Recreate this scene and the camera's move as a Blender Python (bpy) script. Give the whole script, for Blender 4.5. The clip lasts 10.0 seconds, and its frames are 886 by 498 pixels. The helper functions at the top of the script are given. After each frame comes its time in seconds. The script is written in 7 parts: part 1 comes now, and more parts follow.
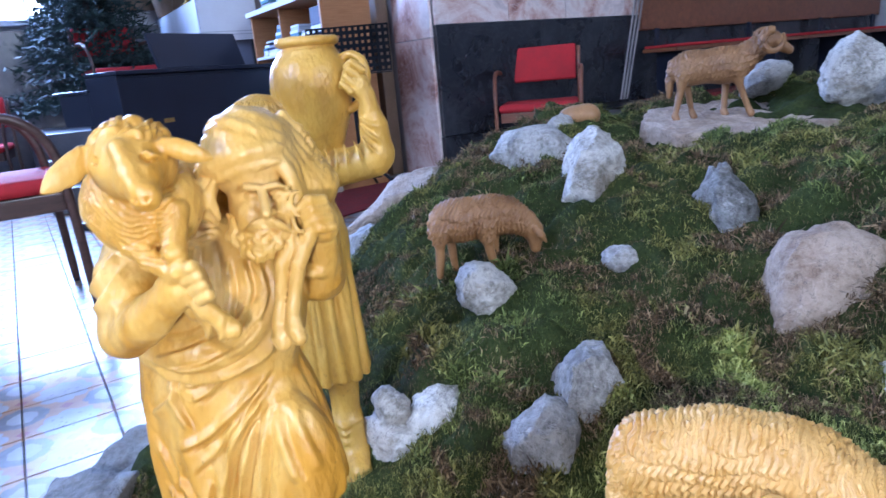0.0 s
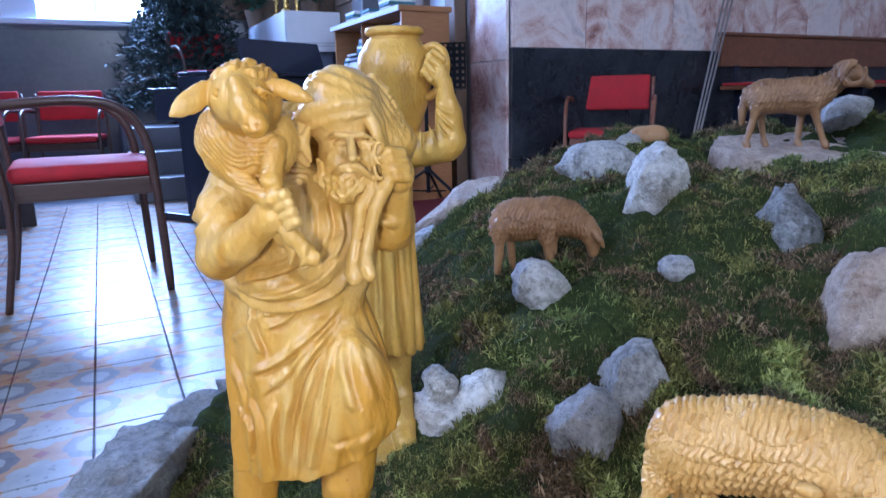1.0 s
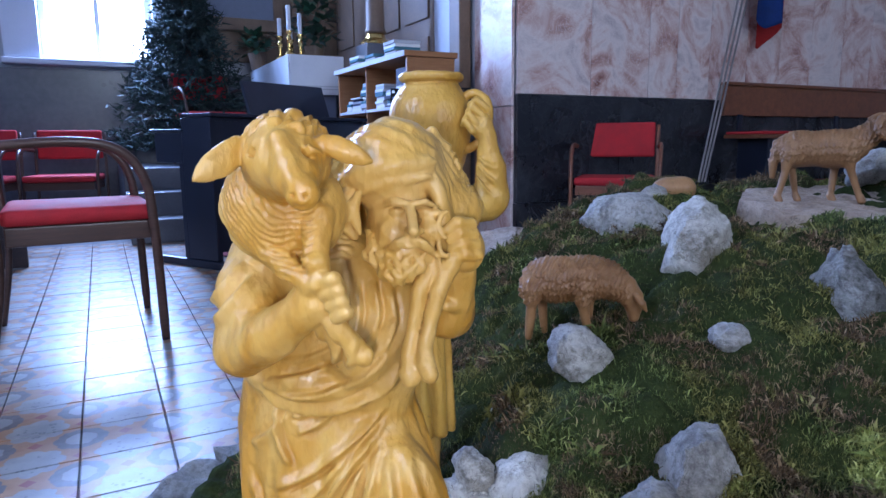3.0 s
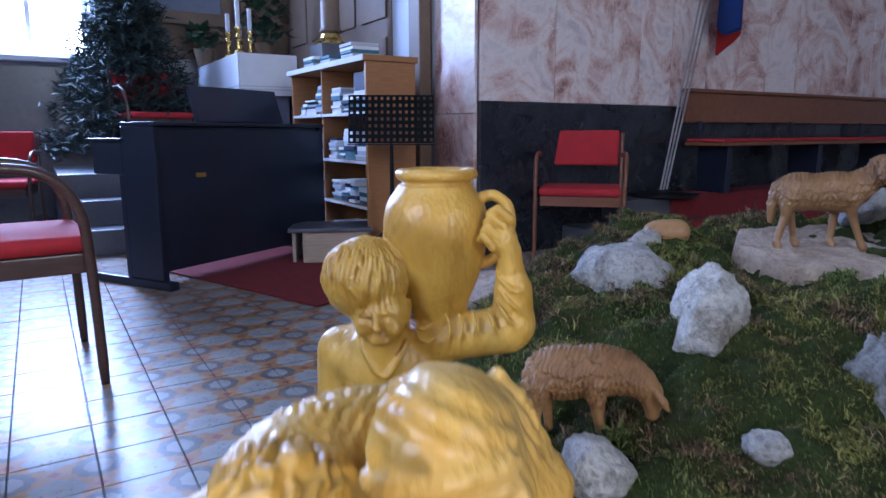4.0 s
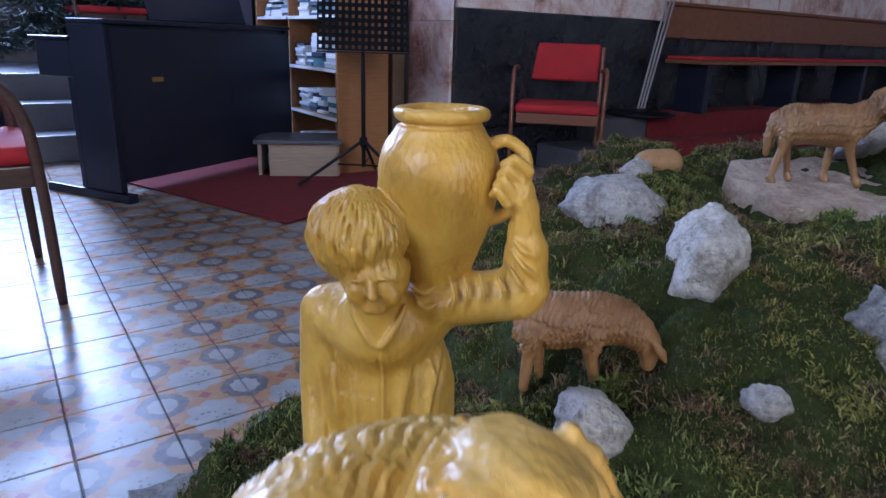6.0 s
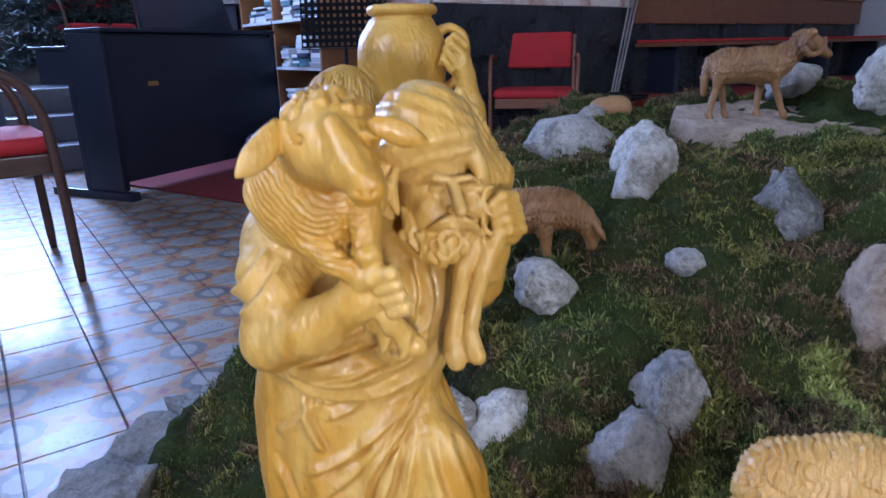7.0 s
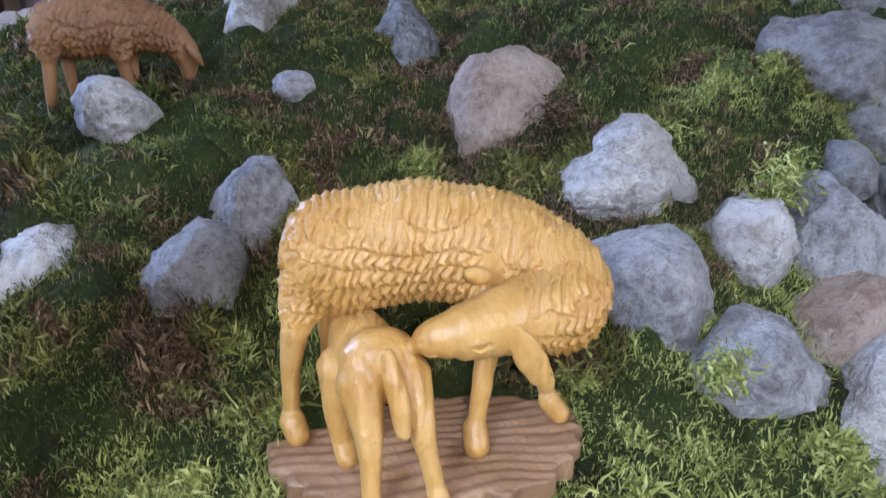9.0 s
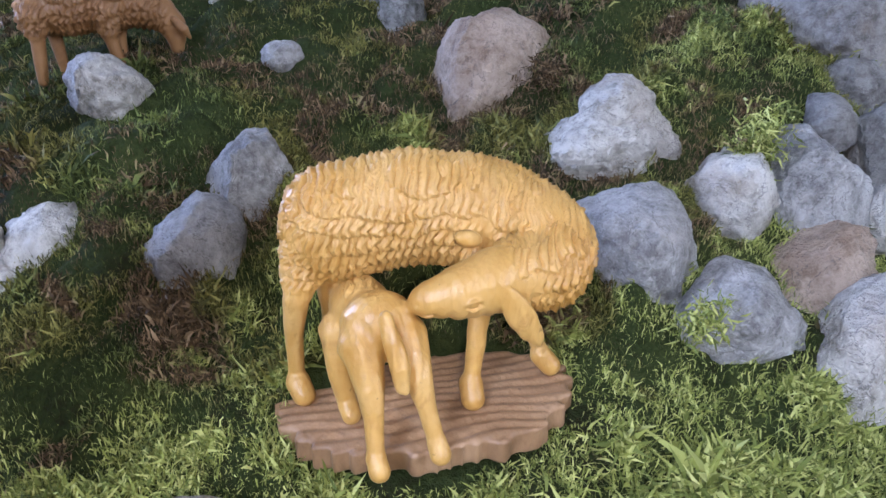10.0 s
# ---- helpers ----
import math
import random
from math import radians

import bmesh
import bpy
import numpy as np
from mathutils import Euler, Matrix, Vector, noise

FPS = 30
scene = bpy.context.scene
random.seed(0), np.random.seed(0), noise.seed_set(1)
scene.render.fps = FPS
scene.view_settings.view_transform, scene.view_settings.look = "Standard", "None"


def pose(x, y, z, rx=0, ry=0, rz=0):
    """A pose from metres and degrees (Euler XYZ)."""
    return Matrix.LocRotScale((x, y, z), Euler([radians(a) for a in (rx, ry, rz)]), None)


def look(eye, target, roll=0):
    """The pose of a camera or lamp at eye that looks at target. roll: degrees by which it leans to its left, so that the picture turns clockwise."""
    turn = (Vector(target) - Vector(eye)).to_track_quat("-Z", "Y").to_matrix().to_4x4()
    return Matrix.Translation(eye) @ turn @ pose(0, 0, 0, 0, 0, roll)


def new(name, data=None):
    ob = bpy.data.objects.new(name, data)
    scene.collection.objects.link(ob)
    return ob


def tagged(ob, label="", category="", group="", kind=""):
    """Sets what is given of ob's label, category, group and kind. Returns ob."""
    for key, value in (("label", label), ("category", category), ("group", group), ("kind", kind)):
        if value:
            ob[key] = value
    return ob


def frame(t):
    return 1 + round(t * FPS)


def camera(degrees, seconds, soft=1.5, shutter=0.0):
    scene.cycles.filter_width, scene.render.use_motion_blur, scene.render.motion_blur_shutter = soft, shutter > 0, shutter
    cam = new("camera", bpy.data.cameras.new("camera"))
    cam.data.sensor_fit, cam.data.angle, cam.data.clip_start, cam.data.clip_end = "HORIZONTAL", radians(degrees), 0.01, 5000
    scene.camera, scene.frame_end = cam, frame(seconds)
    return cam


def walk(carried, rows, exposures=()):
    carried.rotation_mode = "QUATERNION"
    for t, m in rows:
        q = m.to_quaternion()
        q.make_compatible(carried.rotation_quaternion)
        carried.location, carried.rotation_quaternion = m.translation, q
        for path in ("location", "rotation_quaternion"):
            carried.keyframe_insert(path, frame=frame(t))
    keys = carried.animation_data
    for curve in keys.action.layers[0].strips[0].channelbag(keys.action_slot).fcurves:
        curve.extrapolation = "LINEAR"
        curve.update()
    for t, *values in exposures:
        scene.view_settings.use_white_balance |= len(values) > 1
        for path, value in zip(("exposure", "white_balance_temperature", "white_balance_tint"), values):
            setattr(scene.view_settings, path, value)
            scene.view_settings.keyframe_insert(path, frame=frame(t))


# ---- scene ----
import functools

cam = camera(68.4, 10.0, 1.5, 0.3)
PATH = [
    (0, (0.095, 0.539, 0.76), (-0.068, 2.46, 0.23), -5.2),
    (0.5, (0.091, 0.502, 0.732), (-0.191, 2.41, 0.204), -1.9),
    (1, (0.094, 0.481, 0.718), (-0.241, 2.401, 0.269), -1.3),
    (1.5, (0.063, 0.51, 0.707), (-0.284, 2.455, 0.396), -0.7),
    (2, (0.038, 0.543, 0.705), (-0.308, 2.491, 0.418), -0.9),
    (3.5, (-0.004, 0.632, 0.776), (-0.288, 2.582, 0.431), 0.3),
    (4, (-0.061, 0.752, 0.848), (-0.239, 2.713, 0.495), -0.1),
    (4.5, (-0.107, 0.882, 0.895), (-0.249, 2.833, 0.477), 1.7),
    (5, (-0.129, 0.952, 0.873), (-0.188, 2.865, 0.285), 3.2),
    (5.2, (-0.127, 0.961, 0.878), (-0.19, 2.859, 0.242), 3.0),
    (6.5, (-0.081, 0.704, 0.831), (-0.146, 2.611, 0.234), 0.6),
    (7, (-0.063, 0.601, 0.766), (-0.114, 2.511, 0.177), -1.3),
    (7.5, (-0.037, 0.588, 0.711), (0.085, 2.481, 0.078), -1.4),
    (8, (0.012, 0.583, 0.674), (0.379, 2.442, 0.032), -2.6),
    (8.5, (0.094, 0.628, 0.607), (0.773, 2.394, -0.041), 0.7),
    (9, (0.117, 0.655, 0.561), (0.882, 2.353, -0.168), 3.1),
    (9.5, (0.104, 0.652, 0.543), (0.875, 2.313, -0.259), 3.3),
    (10, (0.111, 0.635, 0.573), (0.873, 2.283, -0.265), 1.3),
]
EXPOSURES = ((0, 0.5, 5500, 16), (0.5, 0.25, 5450, 16), (2.0, 0.05, 5350, 16), (3.5, -0.2, 5700, 16), (4.5, -0.1, 6300, 18), (5.0, -0.1, 6700, 18), (6.5, -0.25, 6000, 18), (7.5, -0.15, 5700, 18), (8.0, 0.0, 5500, 18), (8.5, 0.1, 5700, 18), (9.0, 0.15, 6000, 18), (10.0, 0.2, 6050, 18))
walk(cam, [(t, look(eye, target, roll)) for t, eye, target, roll in PATH], EXPOSURES)

# world, sun-lit sky outside, lamps
world = bpy.data.worlds.new("sky_world")
scene.world = world
world.use_nodes = True
sky = world.node_tree.nodes.new("ShaderNodeTexSky")
sky.sky_type, sky.sun_disc, sky.sun_elevation, sky.sun_rotation = "NISHITA", False, radians(28), radians(120)
bg = world.node_tree.nodes["Background"]
bg.inputs["Strength"].default_value = 0.1
world.node_tree.links.new(sky.outputs[0], bg.inputs[0])

# room axes: u runs along the marble wall, w towards the chancel
ROOM = Matrix.Rotation(math.atan2(0.6, 0.8), 4, "Z")


def room(u, w, z=0.0, rz=0.0):
    return ROOM @ pose(u, w, z, 0, 0, rz)


def area(name, m, sx, sy, watts, colour):
    lamp = bpy.data.lights.new(name, "AREA")
    lamp.shape, lamp.size, lamp.size_y, lamp.energy, lamp.color = "RECTANGLE", sx, sy, watts, colour
    ob = new(name, lamp)
    ob.matrix_world = m
    return ob


def aim(u, w, z, tu, tw, tz):
    return look(ROOM @ Vector((u, w, z)), ROOM @ Vector((tu, tw, tz)))


DAY = (0.36, 0.54, 1.0)
area("chancel_window_light", aim(0.45, 7.85, 2.75, 0.45, 0, 1.2), 0.95, 2.2, 520, DAY)
# two fill lamps out of view, added to brighten the room
area("nave_window_light", aim(-2.9, 0.6, 3.2, 3, 1.6, 0.6), 1.2, 2.6, 90, DAY)
area("nave_rear_window_light", aim(1.5, -5.8, 3.3, 3.0, 4, 1.4), 1.6, 2.6, 60, (0.88, 0.91, 1.0))
# fixed lamp behind the camera path, standing in for a torch carried with it
spot = bpy.data.lights.new("fixed_torch_light", "SPOT")
spot.energy, spot.spot_size, spot.spot_blend, spot.shadow_soft_size, spot.color = 11.5, radians(165), 0.12, 0.02, (1.0, 0.96, 0.91)
new("fixed_torch_light", spot).matrix_world = look((0.04, 0.36, 0.70), (0.16, 1.5, 0.35))


# ---- node materials ----
class Nodes:
    """A small writer for node materials."""

    def __init__(self, name):
        self.mat = bpy.data.materials.new(name)
        self.mat.use_nodes = True
        self.tree = self.mat.node_tree
        self.bsdf = self.tree.nodes["Principled BSDF"]

    def node(self, kind):
        return self.tree.nodes.new(kind)

    def link(self, value, socket):
        if isinstance(value, bpy.types.NodeSocket):
            self.tree.links.new(value, socket)
        else:
            socket.default_value = value

    def math(self, op, a, b=0.0, c=0.0):
        n = self.node("ShaderNodeMath")
        n.operation = op
        for v, s in zip((a, b, c), n.inputs):
            self.link(v, s)
        return n.outputs[0]

    def coords(self, scale=(1, 1, 1), space="Object", turn=(0, 0, 0)):
        t = self.node("ShaderNodeTexCoord")
        m = self.node("ShaderNodeMapping")
        m.inputs["Scale"].default_value = scale
        m.inputs["Rotation"].default_value = turn
        self.tree.links.new(t.outputs[space], m.inputs[0])
        return m.outputs[0]

    def place(self, scale=(1, 1, 1), turn=(0, 0, 0)):
        """Coordinates of the place itself, in metres."""
        g = self.node("ShaderNodeNewGeometry")
        m = self.node("ShaderNodeMapping")
        m.inputs["Scale"].default_value = scale
        m.inputs["Rotation"].default_value = turn
        self.tree.links.new(g.outputs["Position"], m.inputs[0])
        return m.outputs[0]

    def noise(self, where, scale, detail=4.0, rough=0.55, distort=0.0):
        n = self.node("ShaderNodeTexNoise")
        self.link(where, n.inputs["Vector"])
        n.inputs["Scale"].default_value, n.inputs["Detail"].default_value = scale, detail
        n.inputs["Roughness"].default_value, n.inputs["Distortion"].default_value = rough, distort
        return n.outputs["Fac"]

    def voronoi(self, where, scale, feature="F1"):
        n = self.node("ShaderNodeTexVoronoi")
        n.feature = feature
        self.link(where, n.inputs["Vector"])
        n.inputs["Scale"].default_value = scale
        return n.outputs["Distance"]

    def ramp(self, fac, *stops):
        n = self.node("ShaderNodeValToRGB")
        els = n.color_ramp.elements
        while len(els) < len(stops):
            els.new(0.5)
        for e, (at, colour) in zip(els, stops):
            e.position, e.color = at, (*colour, 1)
        self.link(fac, n.inputs[0])
        return n.outputs[0]

    def mix(self, fac, a, b, mode="MIX"):
        n = self.node("ShaderNodeMix")
        n.data_type, n.blend_type = "RGBA", mode
        self.link(fac, n.inputs[0])
        for v, s in ((a, n.inputs[6]), (b, n.inputs[7])):
            self.link((*v, 1) if isinstance(v, tuple) else v, s)
        return n.outputs[2]

    def step(self, value, lo, hi):
        n = self.node("ShaderNodeMapRange")
        n.interpolation_type = "SMOOTHSTEP"
        self.link(value, n.inputs[0])
        n.inputs[1].default_value, n.inputs[2].default_value = lo, hi
        return n.outputs[0]

    def bump(self, height, strength=0.3, distance=0.005):
        n = self.node("ShaderNodeBump")
        n.inputs["Strength"].default_value, n.inputs["Distance"].default_value = strength, distance
        self.link(height, n.inputs["Height"])
        self.tree.links.new(n.outputs[0], self.bsdf.inputs["Normal"])

    def done(self, colour, rough=0.5, metal=0.0, coat=0.0, spec=0.5):
        b = self.bsdf.inputs
        self.link((*colour, 1) if isinstance(colour, tuple) else colour, b["Base Color"])
        self.link(rough, b["Roughness"])
        b["Metallic"].default_value, b["Coat Weight"].default_value, b["Specular IOR Level"].default_value = metal, coat, spec
        b["Coat Roughness"].default_value = 0.2
        return self.mat


def shade(colour, k):
    return tuple(min(1.0, c * k) for c in colour)


def plain(name, colour, rough=0.5, metal=0.0, var=0.25, scale=18.0, bump=0.1, coat=0.0, spec=0.5):
    n = Nodes(name)
    where = n.coords()
    big, fine = n.noise(where, scale * 0.25), n.noise(where, scale * 4)
    tone = n.math("ADD", n.math("MULTIPLY", big, 0.7), n.math("MULTIPLY", fine, 0.3))
    col = n.ramp(tone, (0.3, shade(colour, 1 - var)), (0.7, shade(colour, 1 + var)))
    n.bump(fine, bump, 0.002)
    return n.done(col, n.math("MULTIPLY_ADD", big, 0.25, rough - 0.1), metal, coat, spec)


def wood(name, dark, light, rough=0.4, scale=(3, 3, 40), coat=0.0):
    n = Nodes(name)
    where = n.coords(scale)
    grain = n.noise(where, 3.0, 6, 0.6, 0.6)
    fine = n.noise(where, 22.0, 3)
    col = n.ramp(n.math("ADD", n.math("MULTIPLY", grain, 0.75), n.math("MULTIPLY", fine, 0.25)), (0.3, dark), (0.72, light))
    n.bump(grain, 0.15, 0.002)
    return n.done(col, n.math("MULTIPLY_ADD", grain, 0.2, rough - 0.1), 0, coat)


def carving(name, light, mid, deep, rough=0.3, grain=1.0, band=0.0):
    """Stained and varnished carved wood, with knife marks and uneven stain."""
    n = Nodes(name)
    where = n.place()
    stain = n.noise(where, 9.0, 5, 0.6, 1.2)
    streak = n.noise(n.place((60, 60, 9)), 1.0, 4, 0.6, 0.8)
    tone = n.math("ADD", n.math("MULTIPLY", stain, 0.80), n.math("MULTIPLY", streak, 0.20))
    col = n.ramp(tone, (0.30, deep), (0.48, mid), (0.68, light))
    if band:
        low = n.noise(n.place((14, 14, 5)), 1.0, 3, 0.5, 0.5)
        sep = n.node("ShaderNodeSeparateXYZ")
        n.link(n.place(), sep.inputs[0])
        soak = n.math("MULTIPLY", n.step(n.math("SUBTRACT", low, n.math("MULTIPLY", n.math("SUBTRACT", sep.outputs[2], 0.525), 1.5)), 0.40, 0.58), band)
        col = n.mix(soak, col, deep)
    grime = n.step(n.noise(n.place((1, 1, 0.7)), 38.0, 5, 0.7, 1.0), 0.54, 0.72)
    col = n.mix(n.math("MULTIPLY", grime, 0.50), col, shade(deep, 0.75))
    pits = n.step(n.noise(n.place(), 95.0, 3, 0.6), 0.70, 0.74)
    col = n.mix(n.math("MULTIPLY", pits, 0.55), col, shade(deep, 0.45))
    chips = n.voronoi(n.place((1, 1, 0.55)), 210.0)
    knife = n.noise(n.place((1, 1, 0.35)), 170.0, 4, 0.62, 0.9)
    n.bump(n.math("ADD", n.math("MULTIPLY", chips, 0.7), n.math("ADD", n.math("MULTIPLY", knife, 0.55), n.math("MULTIPLY", streak, 0.16 * grain))), 0.45, 0.0022)
    return n.done(col, n.math("MULTIPLY_ADD", stain, 0.25, rough + 0.03), 0, 0.16)


def stone(name, light, mid, dark, speck=0.5, warm=(0.36, 0.27, 0.18), rust=0.35, spot=None):
    """Weathered limestone; spot: middle and radius of a bluish stain."""
    n = Nodes(name)
    where = n.place()
    broad = n.noise(where, 11.0, 6, 0.62, 0.8)
    fine = n.noise(where, 90.0, 5, 0.65)
    grit = n.noise(where, 420.0, 3, 0.6)
    tone = n.math("ADD", n.math("MULTIPLY", broad, 0.50), n.math("ADD", n.math("MULTIPLY", fine, 0.36), n.math("MULTIPLY", grit, 0.14)))
    col = n.ramp(tone, (0.41, dark), (0.49, mid), (0.56, light))
    tint = n.step(n.noise(where, 6.5, 4, 0.6, 0.6), 0.50, 0.66)
    col = n.mix(n.math("MULTIPLY", tint, rust), col, warm)
    lichen = n.step(n.noise(where, 34.0, 5, 0.7, 0.6), 0.62, 0.70)
    col = n.mix(n.math("MULTIPLY", lichen, speck), col, (0.11, 0.105, 0.09))
    vein = n.math("ABSOLUTE", n.math("SUBTRACT", n.noise(where, 13.0, 5, 0.6, 1.8), 0.5))
    col = n.mix(n.math("MULTIPLY", n.math("SUBTRACT", 1.0, n.step(vein, 0.0, 0.010)), 0.6), col, (0.11, 0.10, 0.09))
    if spot:
        far = n.node("ShaderNodeVectorMath")
        far.operation = "DISTANCE"
        n.link(where, far.inputs[0])
        far.inputs[1].default_value = spot[0]
        away = n.math("ADD", far.outputs["Value"], n.math("MULTIPLY", n.math("SUBTRACT", n.noise(where, 26.0, 3), 0.5), 0.05))
        col = n.mix(n.math("MULTIPLY", n.step(away, spot[1], spot[1] * 0.75), 0.85), col, (0.055, 0.06, 0.10))
    n.bump(n.math("ADD", n.math("MULTIPLY", fine, 0.9), n.math("ADD", n.math("MULTIPLY", broad, 1.0), n.math("MULTIPLY", grit, 0.3))), 1.0, 0.014)
    return n.done(col, n.math("MULTIPLY_ADD", fine, 0.3, 0.48), 0, 0, 0.45)


def marble(name, colours, scale, gloss):
    n = Nodes(name)
    info = n.node("ShaderNodeObjectInfo")
    base = n.place()
    shift = n.node("ShaderNodeVectorMath")
    shift.operation = "ADD"
    n.link(base, shift.inputs[0])
    comb = n.node("ShaderNodeCombineXYZ")
    n.link(n.math("MULTIPLY", info.outputs["Random"], 30.0), comb.inputs[0])
    n.link(comb.outputs[0], shift.inputs[1])
    where = shift.outputs[0]
    cloud = n.noise(where, scale, 8, 0.62, 1.6)
    vein = n.noise(where, scale * 2.6, 6, 0.7, 2.4)
    ridge = n.math("ABSOLUTE", n.math("SUBTRACT", vein, 0.5))
    col = n.ramp(cloud, *zip((0.30, 0.44, 0.56, 0.70), colours[:4]))
    col = n.mix(n.math("MULTIPLY", n.math("SUBTRACT", 1.0, n.step(ridge, 0.0, 0.03)), 0.45), col, colours[4])
    return n.done(col, n.math("MULTIPLY_ADD", cloud, 0.15, gloss), 0, 0.0)


HONEY = carving("honey_carved_wood", (0.64, 0.41, 0.125), (0.57, 0.33, 0.062), (0.46, 0.21, 0.012), 0.30, 1.0, 0.9)
OCHRE = carving("ochre_carved_wood", (0.60, 0.36, 0.072), (0.52, 0.285, 0.038), (0.38, 0.17, 0.015), 0.28)
CREAM = carving("cream_carved_wood", (0.66, 0.40, 0.13), (0.58, 0.325, 0.082), (0.45, 0.21, 0.035), 0.28)
TAN = carving("tan_carved_wood", (0.36, 0.19, 0.075), (0.28, 0.138, 0.050), (0.17, 0.076, 0.025), 0.30)
# darker copy of TAN: the light's falloff back to the ram is in the colour
DIMMED_TAN = carving("dimmed_tan_carved_wood", (0.29, 0.150, 0.058), (0.225, 0.108, 0.038), (0.14, 0.060, 0.019), 0.34)
DARK_WOOD = carving("dark_carved_wood", (0.075, 0.045, 0.03), (0.05, 0.03, 0.02), (0.025, 0.015, 0.01), 0.38)
BROWN = carving("brown_stained_wood", (0.45, 0.28, 0.15), (0.34, 0.195, 0.095), (0.19, 0.10, 0.046), 0.4)
GREY_ROCK = stone("grey_limestone", (0.52, 0.505, 0.475), (0.38, 0.365, 0.34), (0.21, 0.20, 0.185), 0.45, rust=0.15)
WHITE_ROCK = stone("white_limestone", (0.70, 0.665, 0.60), (0.53, 0.495, 0.435), (0.28, 0.25, 0.205), 0.4)
# grey limestone darkened: weaker light on far stones and kerb is in the colour
DIMMED_ROCK = stone("dimmed_grey_limestone", (0.33, 0.315, 0.29), (0.23, 0.215, 0.195), (0.12, 0.11, 0.10), 0.4, rust=0.25)
MOTTLED_ROCK = stone("mottled_limestone", (0.36, 0.355, 0.345), (0.21, 0.205, 0.195), (0.075, 0.07, 0.06), 0.8, rust=0.2)
# base colour darkened for the weak light up there; the bluish stain is its own
STAINED_ROCK = stone("stained_limestone", (0.36, 0.335, 0.31), (0.27, 0.25, 0.225), (0.14, 0.125, 0.11), 0.3, rust=0.3, spot=((0.86, 1.19, 0.485), 0.055))
BEIGE_ROCK = stone("beige_limestone", (0.55, 0.43, 0.33), (0.45, 0.34, 0.25), (0.29, 0.20, 0.135), 0.35, (0.34, 0.22, 0.15), 0.4)
PINK_MARBLE = marble("pink_grey_marble", [(0.24, 0.085, 0.06), (0.56, 0.35, 0.29), (0.74, 0.63, 0.58), (0.50, 0.40, 0.38), (0.82, 0.74, 0.69)], 2.1, 0.30)
BLACK_MARBLE = marble("black_marble", [(0.008, 0.009, 0.012), (0.011, 0.012, 0.016), (0.016, 0.018, 0.023), (0.045, 0.048, 0.056), (0.07, 0.07, 0.075)], 1.3, 0.20)
PLASTER = plain("grey_blue_plaster", (0.42, 0.42, 0.44), 0.75, var=0.12, scale=4, bump=0.15)
DARK_PANEL = plain("dark_painted_dado", (0.07, 0.075, 0.09), 0.28, var=0.5, scale=5, bump=0.1)
RED_CLOTH = plain("red_upholstery", (0.42, 0.015, 0.02), 0.8, var=0.2, scale=60, bump=0.4)
RED_CARPET = plain("red_carpet", (0.17, 0.012, 0.014), 0.95, var=0.35, scale=80, bump=0.6)
CHAIR_WOOD = wood("reddish_beech", (0.14, 0.05, 0.025), (0.27, 0.10, 0.05), 0.35)
DARK_CHAIR = wood("dark_beech", (0.045, 0.022, 0.016), (0.10, 0.05, 0.035), 0.32)
BENCH_WOOD = wood("bench_wood", (0.13, 0.045, 0.02), (0.25, 0.095, 0.04), 0.38, (8, 1, 8))
SHELF_WOOD = wood("orange_pine", (0.28, 0.11, 0.035), (0.42, 0.19, 0.07), 0.45)
PALE_WOOD = wood("pale_worn_wood", (0.30, 0.21, 0.14), (0.48, 0.36, 0.26), 0.6)
STALL_WOOD = wood("dark_stall_wood", (0.018, 0.012, 0.012), (0.05, 0.03, 0.026), 0.4)
PIANO_BLACK = plain("satin_black", (0.009, 0.012, 0.024), 0.36, var=0.3, bump=0.03)
BLACK_METAL = plain("black_metal", (0.012, 0.012, 0.014), 0.4, 0.6, bump=0.03)
STEEL = plain("brushed_steel", (0.34, 0.31, 0.29), 0.35, 1.0, bump=0.05)
GOLD = plain("gilded_metal", (0.75, 0.50, 0.16), 0.25, 1.0, bump=0.1)
LINEN = plain("white_linen", (0.66, 0.67, 0.70), 0.85, var=0.06, scale=30, bump=0.3)
PAPER = plain("white_paper", (0.72, 0.72, 0.70), 0.8, var=0.08)
GREY_PAPER = plain("grey_paper", (0.45, 0.47, 0.50), 0.8, var=0.1)
TEAL_PAPER = plain("teal_cover", (0.05, 0.16, 0.20), 0.6)
NAVY = plain("navy_cover", (0.02, 0.025, 0.06), 0.6)
RED_BOOK = plain("red_cover", (0.50, 0.02, 0.03), 0.5)
FLAG_BLUE = plain("blue_flag_cloth", (0.02, 0.06, 0.26), 0.75, bump=0.2)
FLAG_RED = plain("red_flag_cloth", (0.50, 0.025, 0.02), 0.75, bump=0.2)
STEP_STONE = plain("dark_step_stone", (0.09, 0.09, 0.10), 0.35, var=0.3, scale=12, bump=0.15)
GLASS_FRAME = plain("white_window_frame", (0.7, 0.7, 0.72), 0.5, var=0.05)
PINE = plain("dark_fir_needles", (0.012, 0.03, 0.025), 0.7, var=0.5, scale=40)
BARK = plain("bark", (0.06, 0.04, 0.03), 0.9, var=0.4)
PLANT = plain("dark_glossy_leaf", (0.02, 0.06, 0.03), 0.35, var=0.4)
WHITE_PAINT = plain("white_paint", (0.56, 0.58, 0.64), 0.6, var=0.05)
BLUE_GREY = plain("blue_grey_paint", (0.14, 0.16, 0.22), 0.55, var=0.15, scale=5)
BROWN_PAINT = plain("brown_gilt_frame", (0.16, 0.10, 0.06), 0.5, var=0.3)


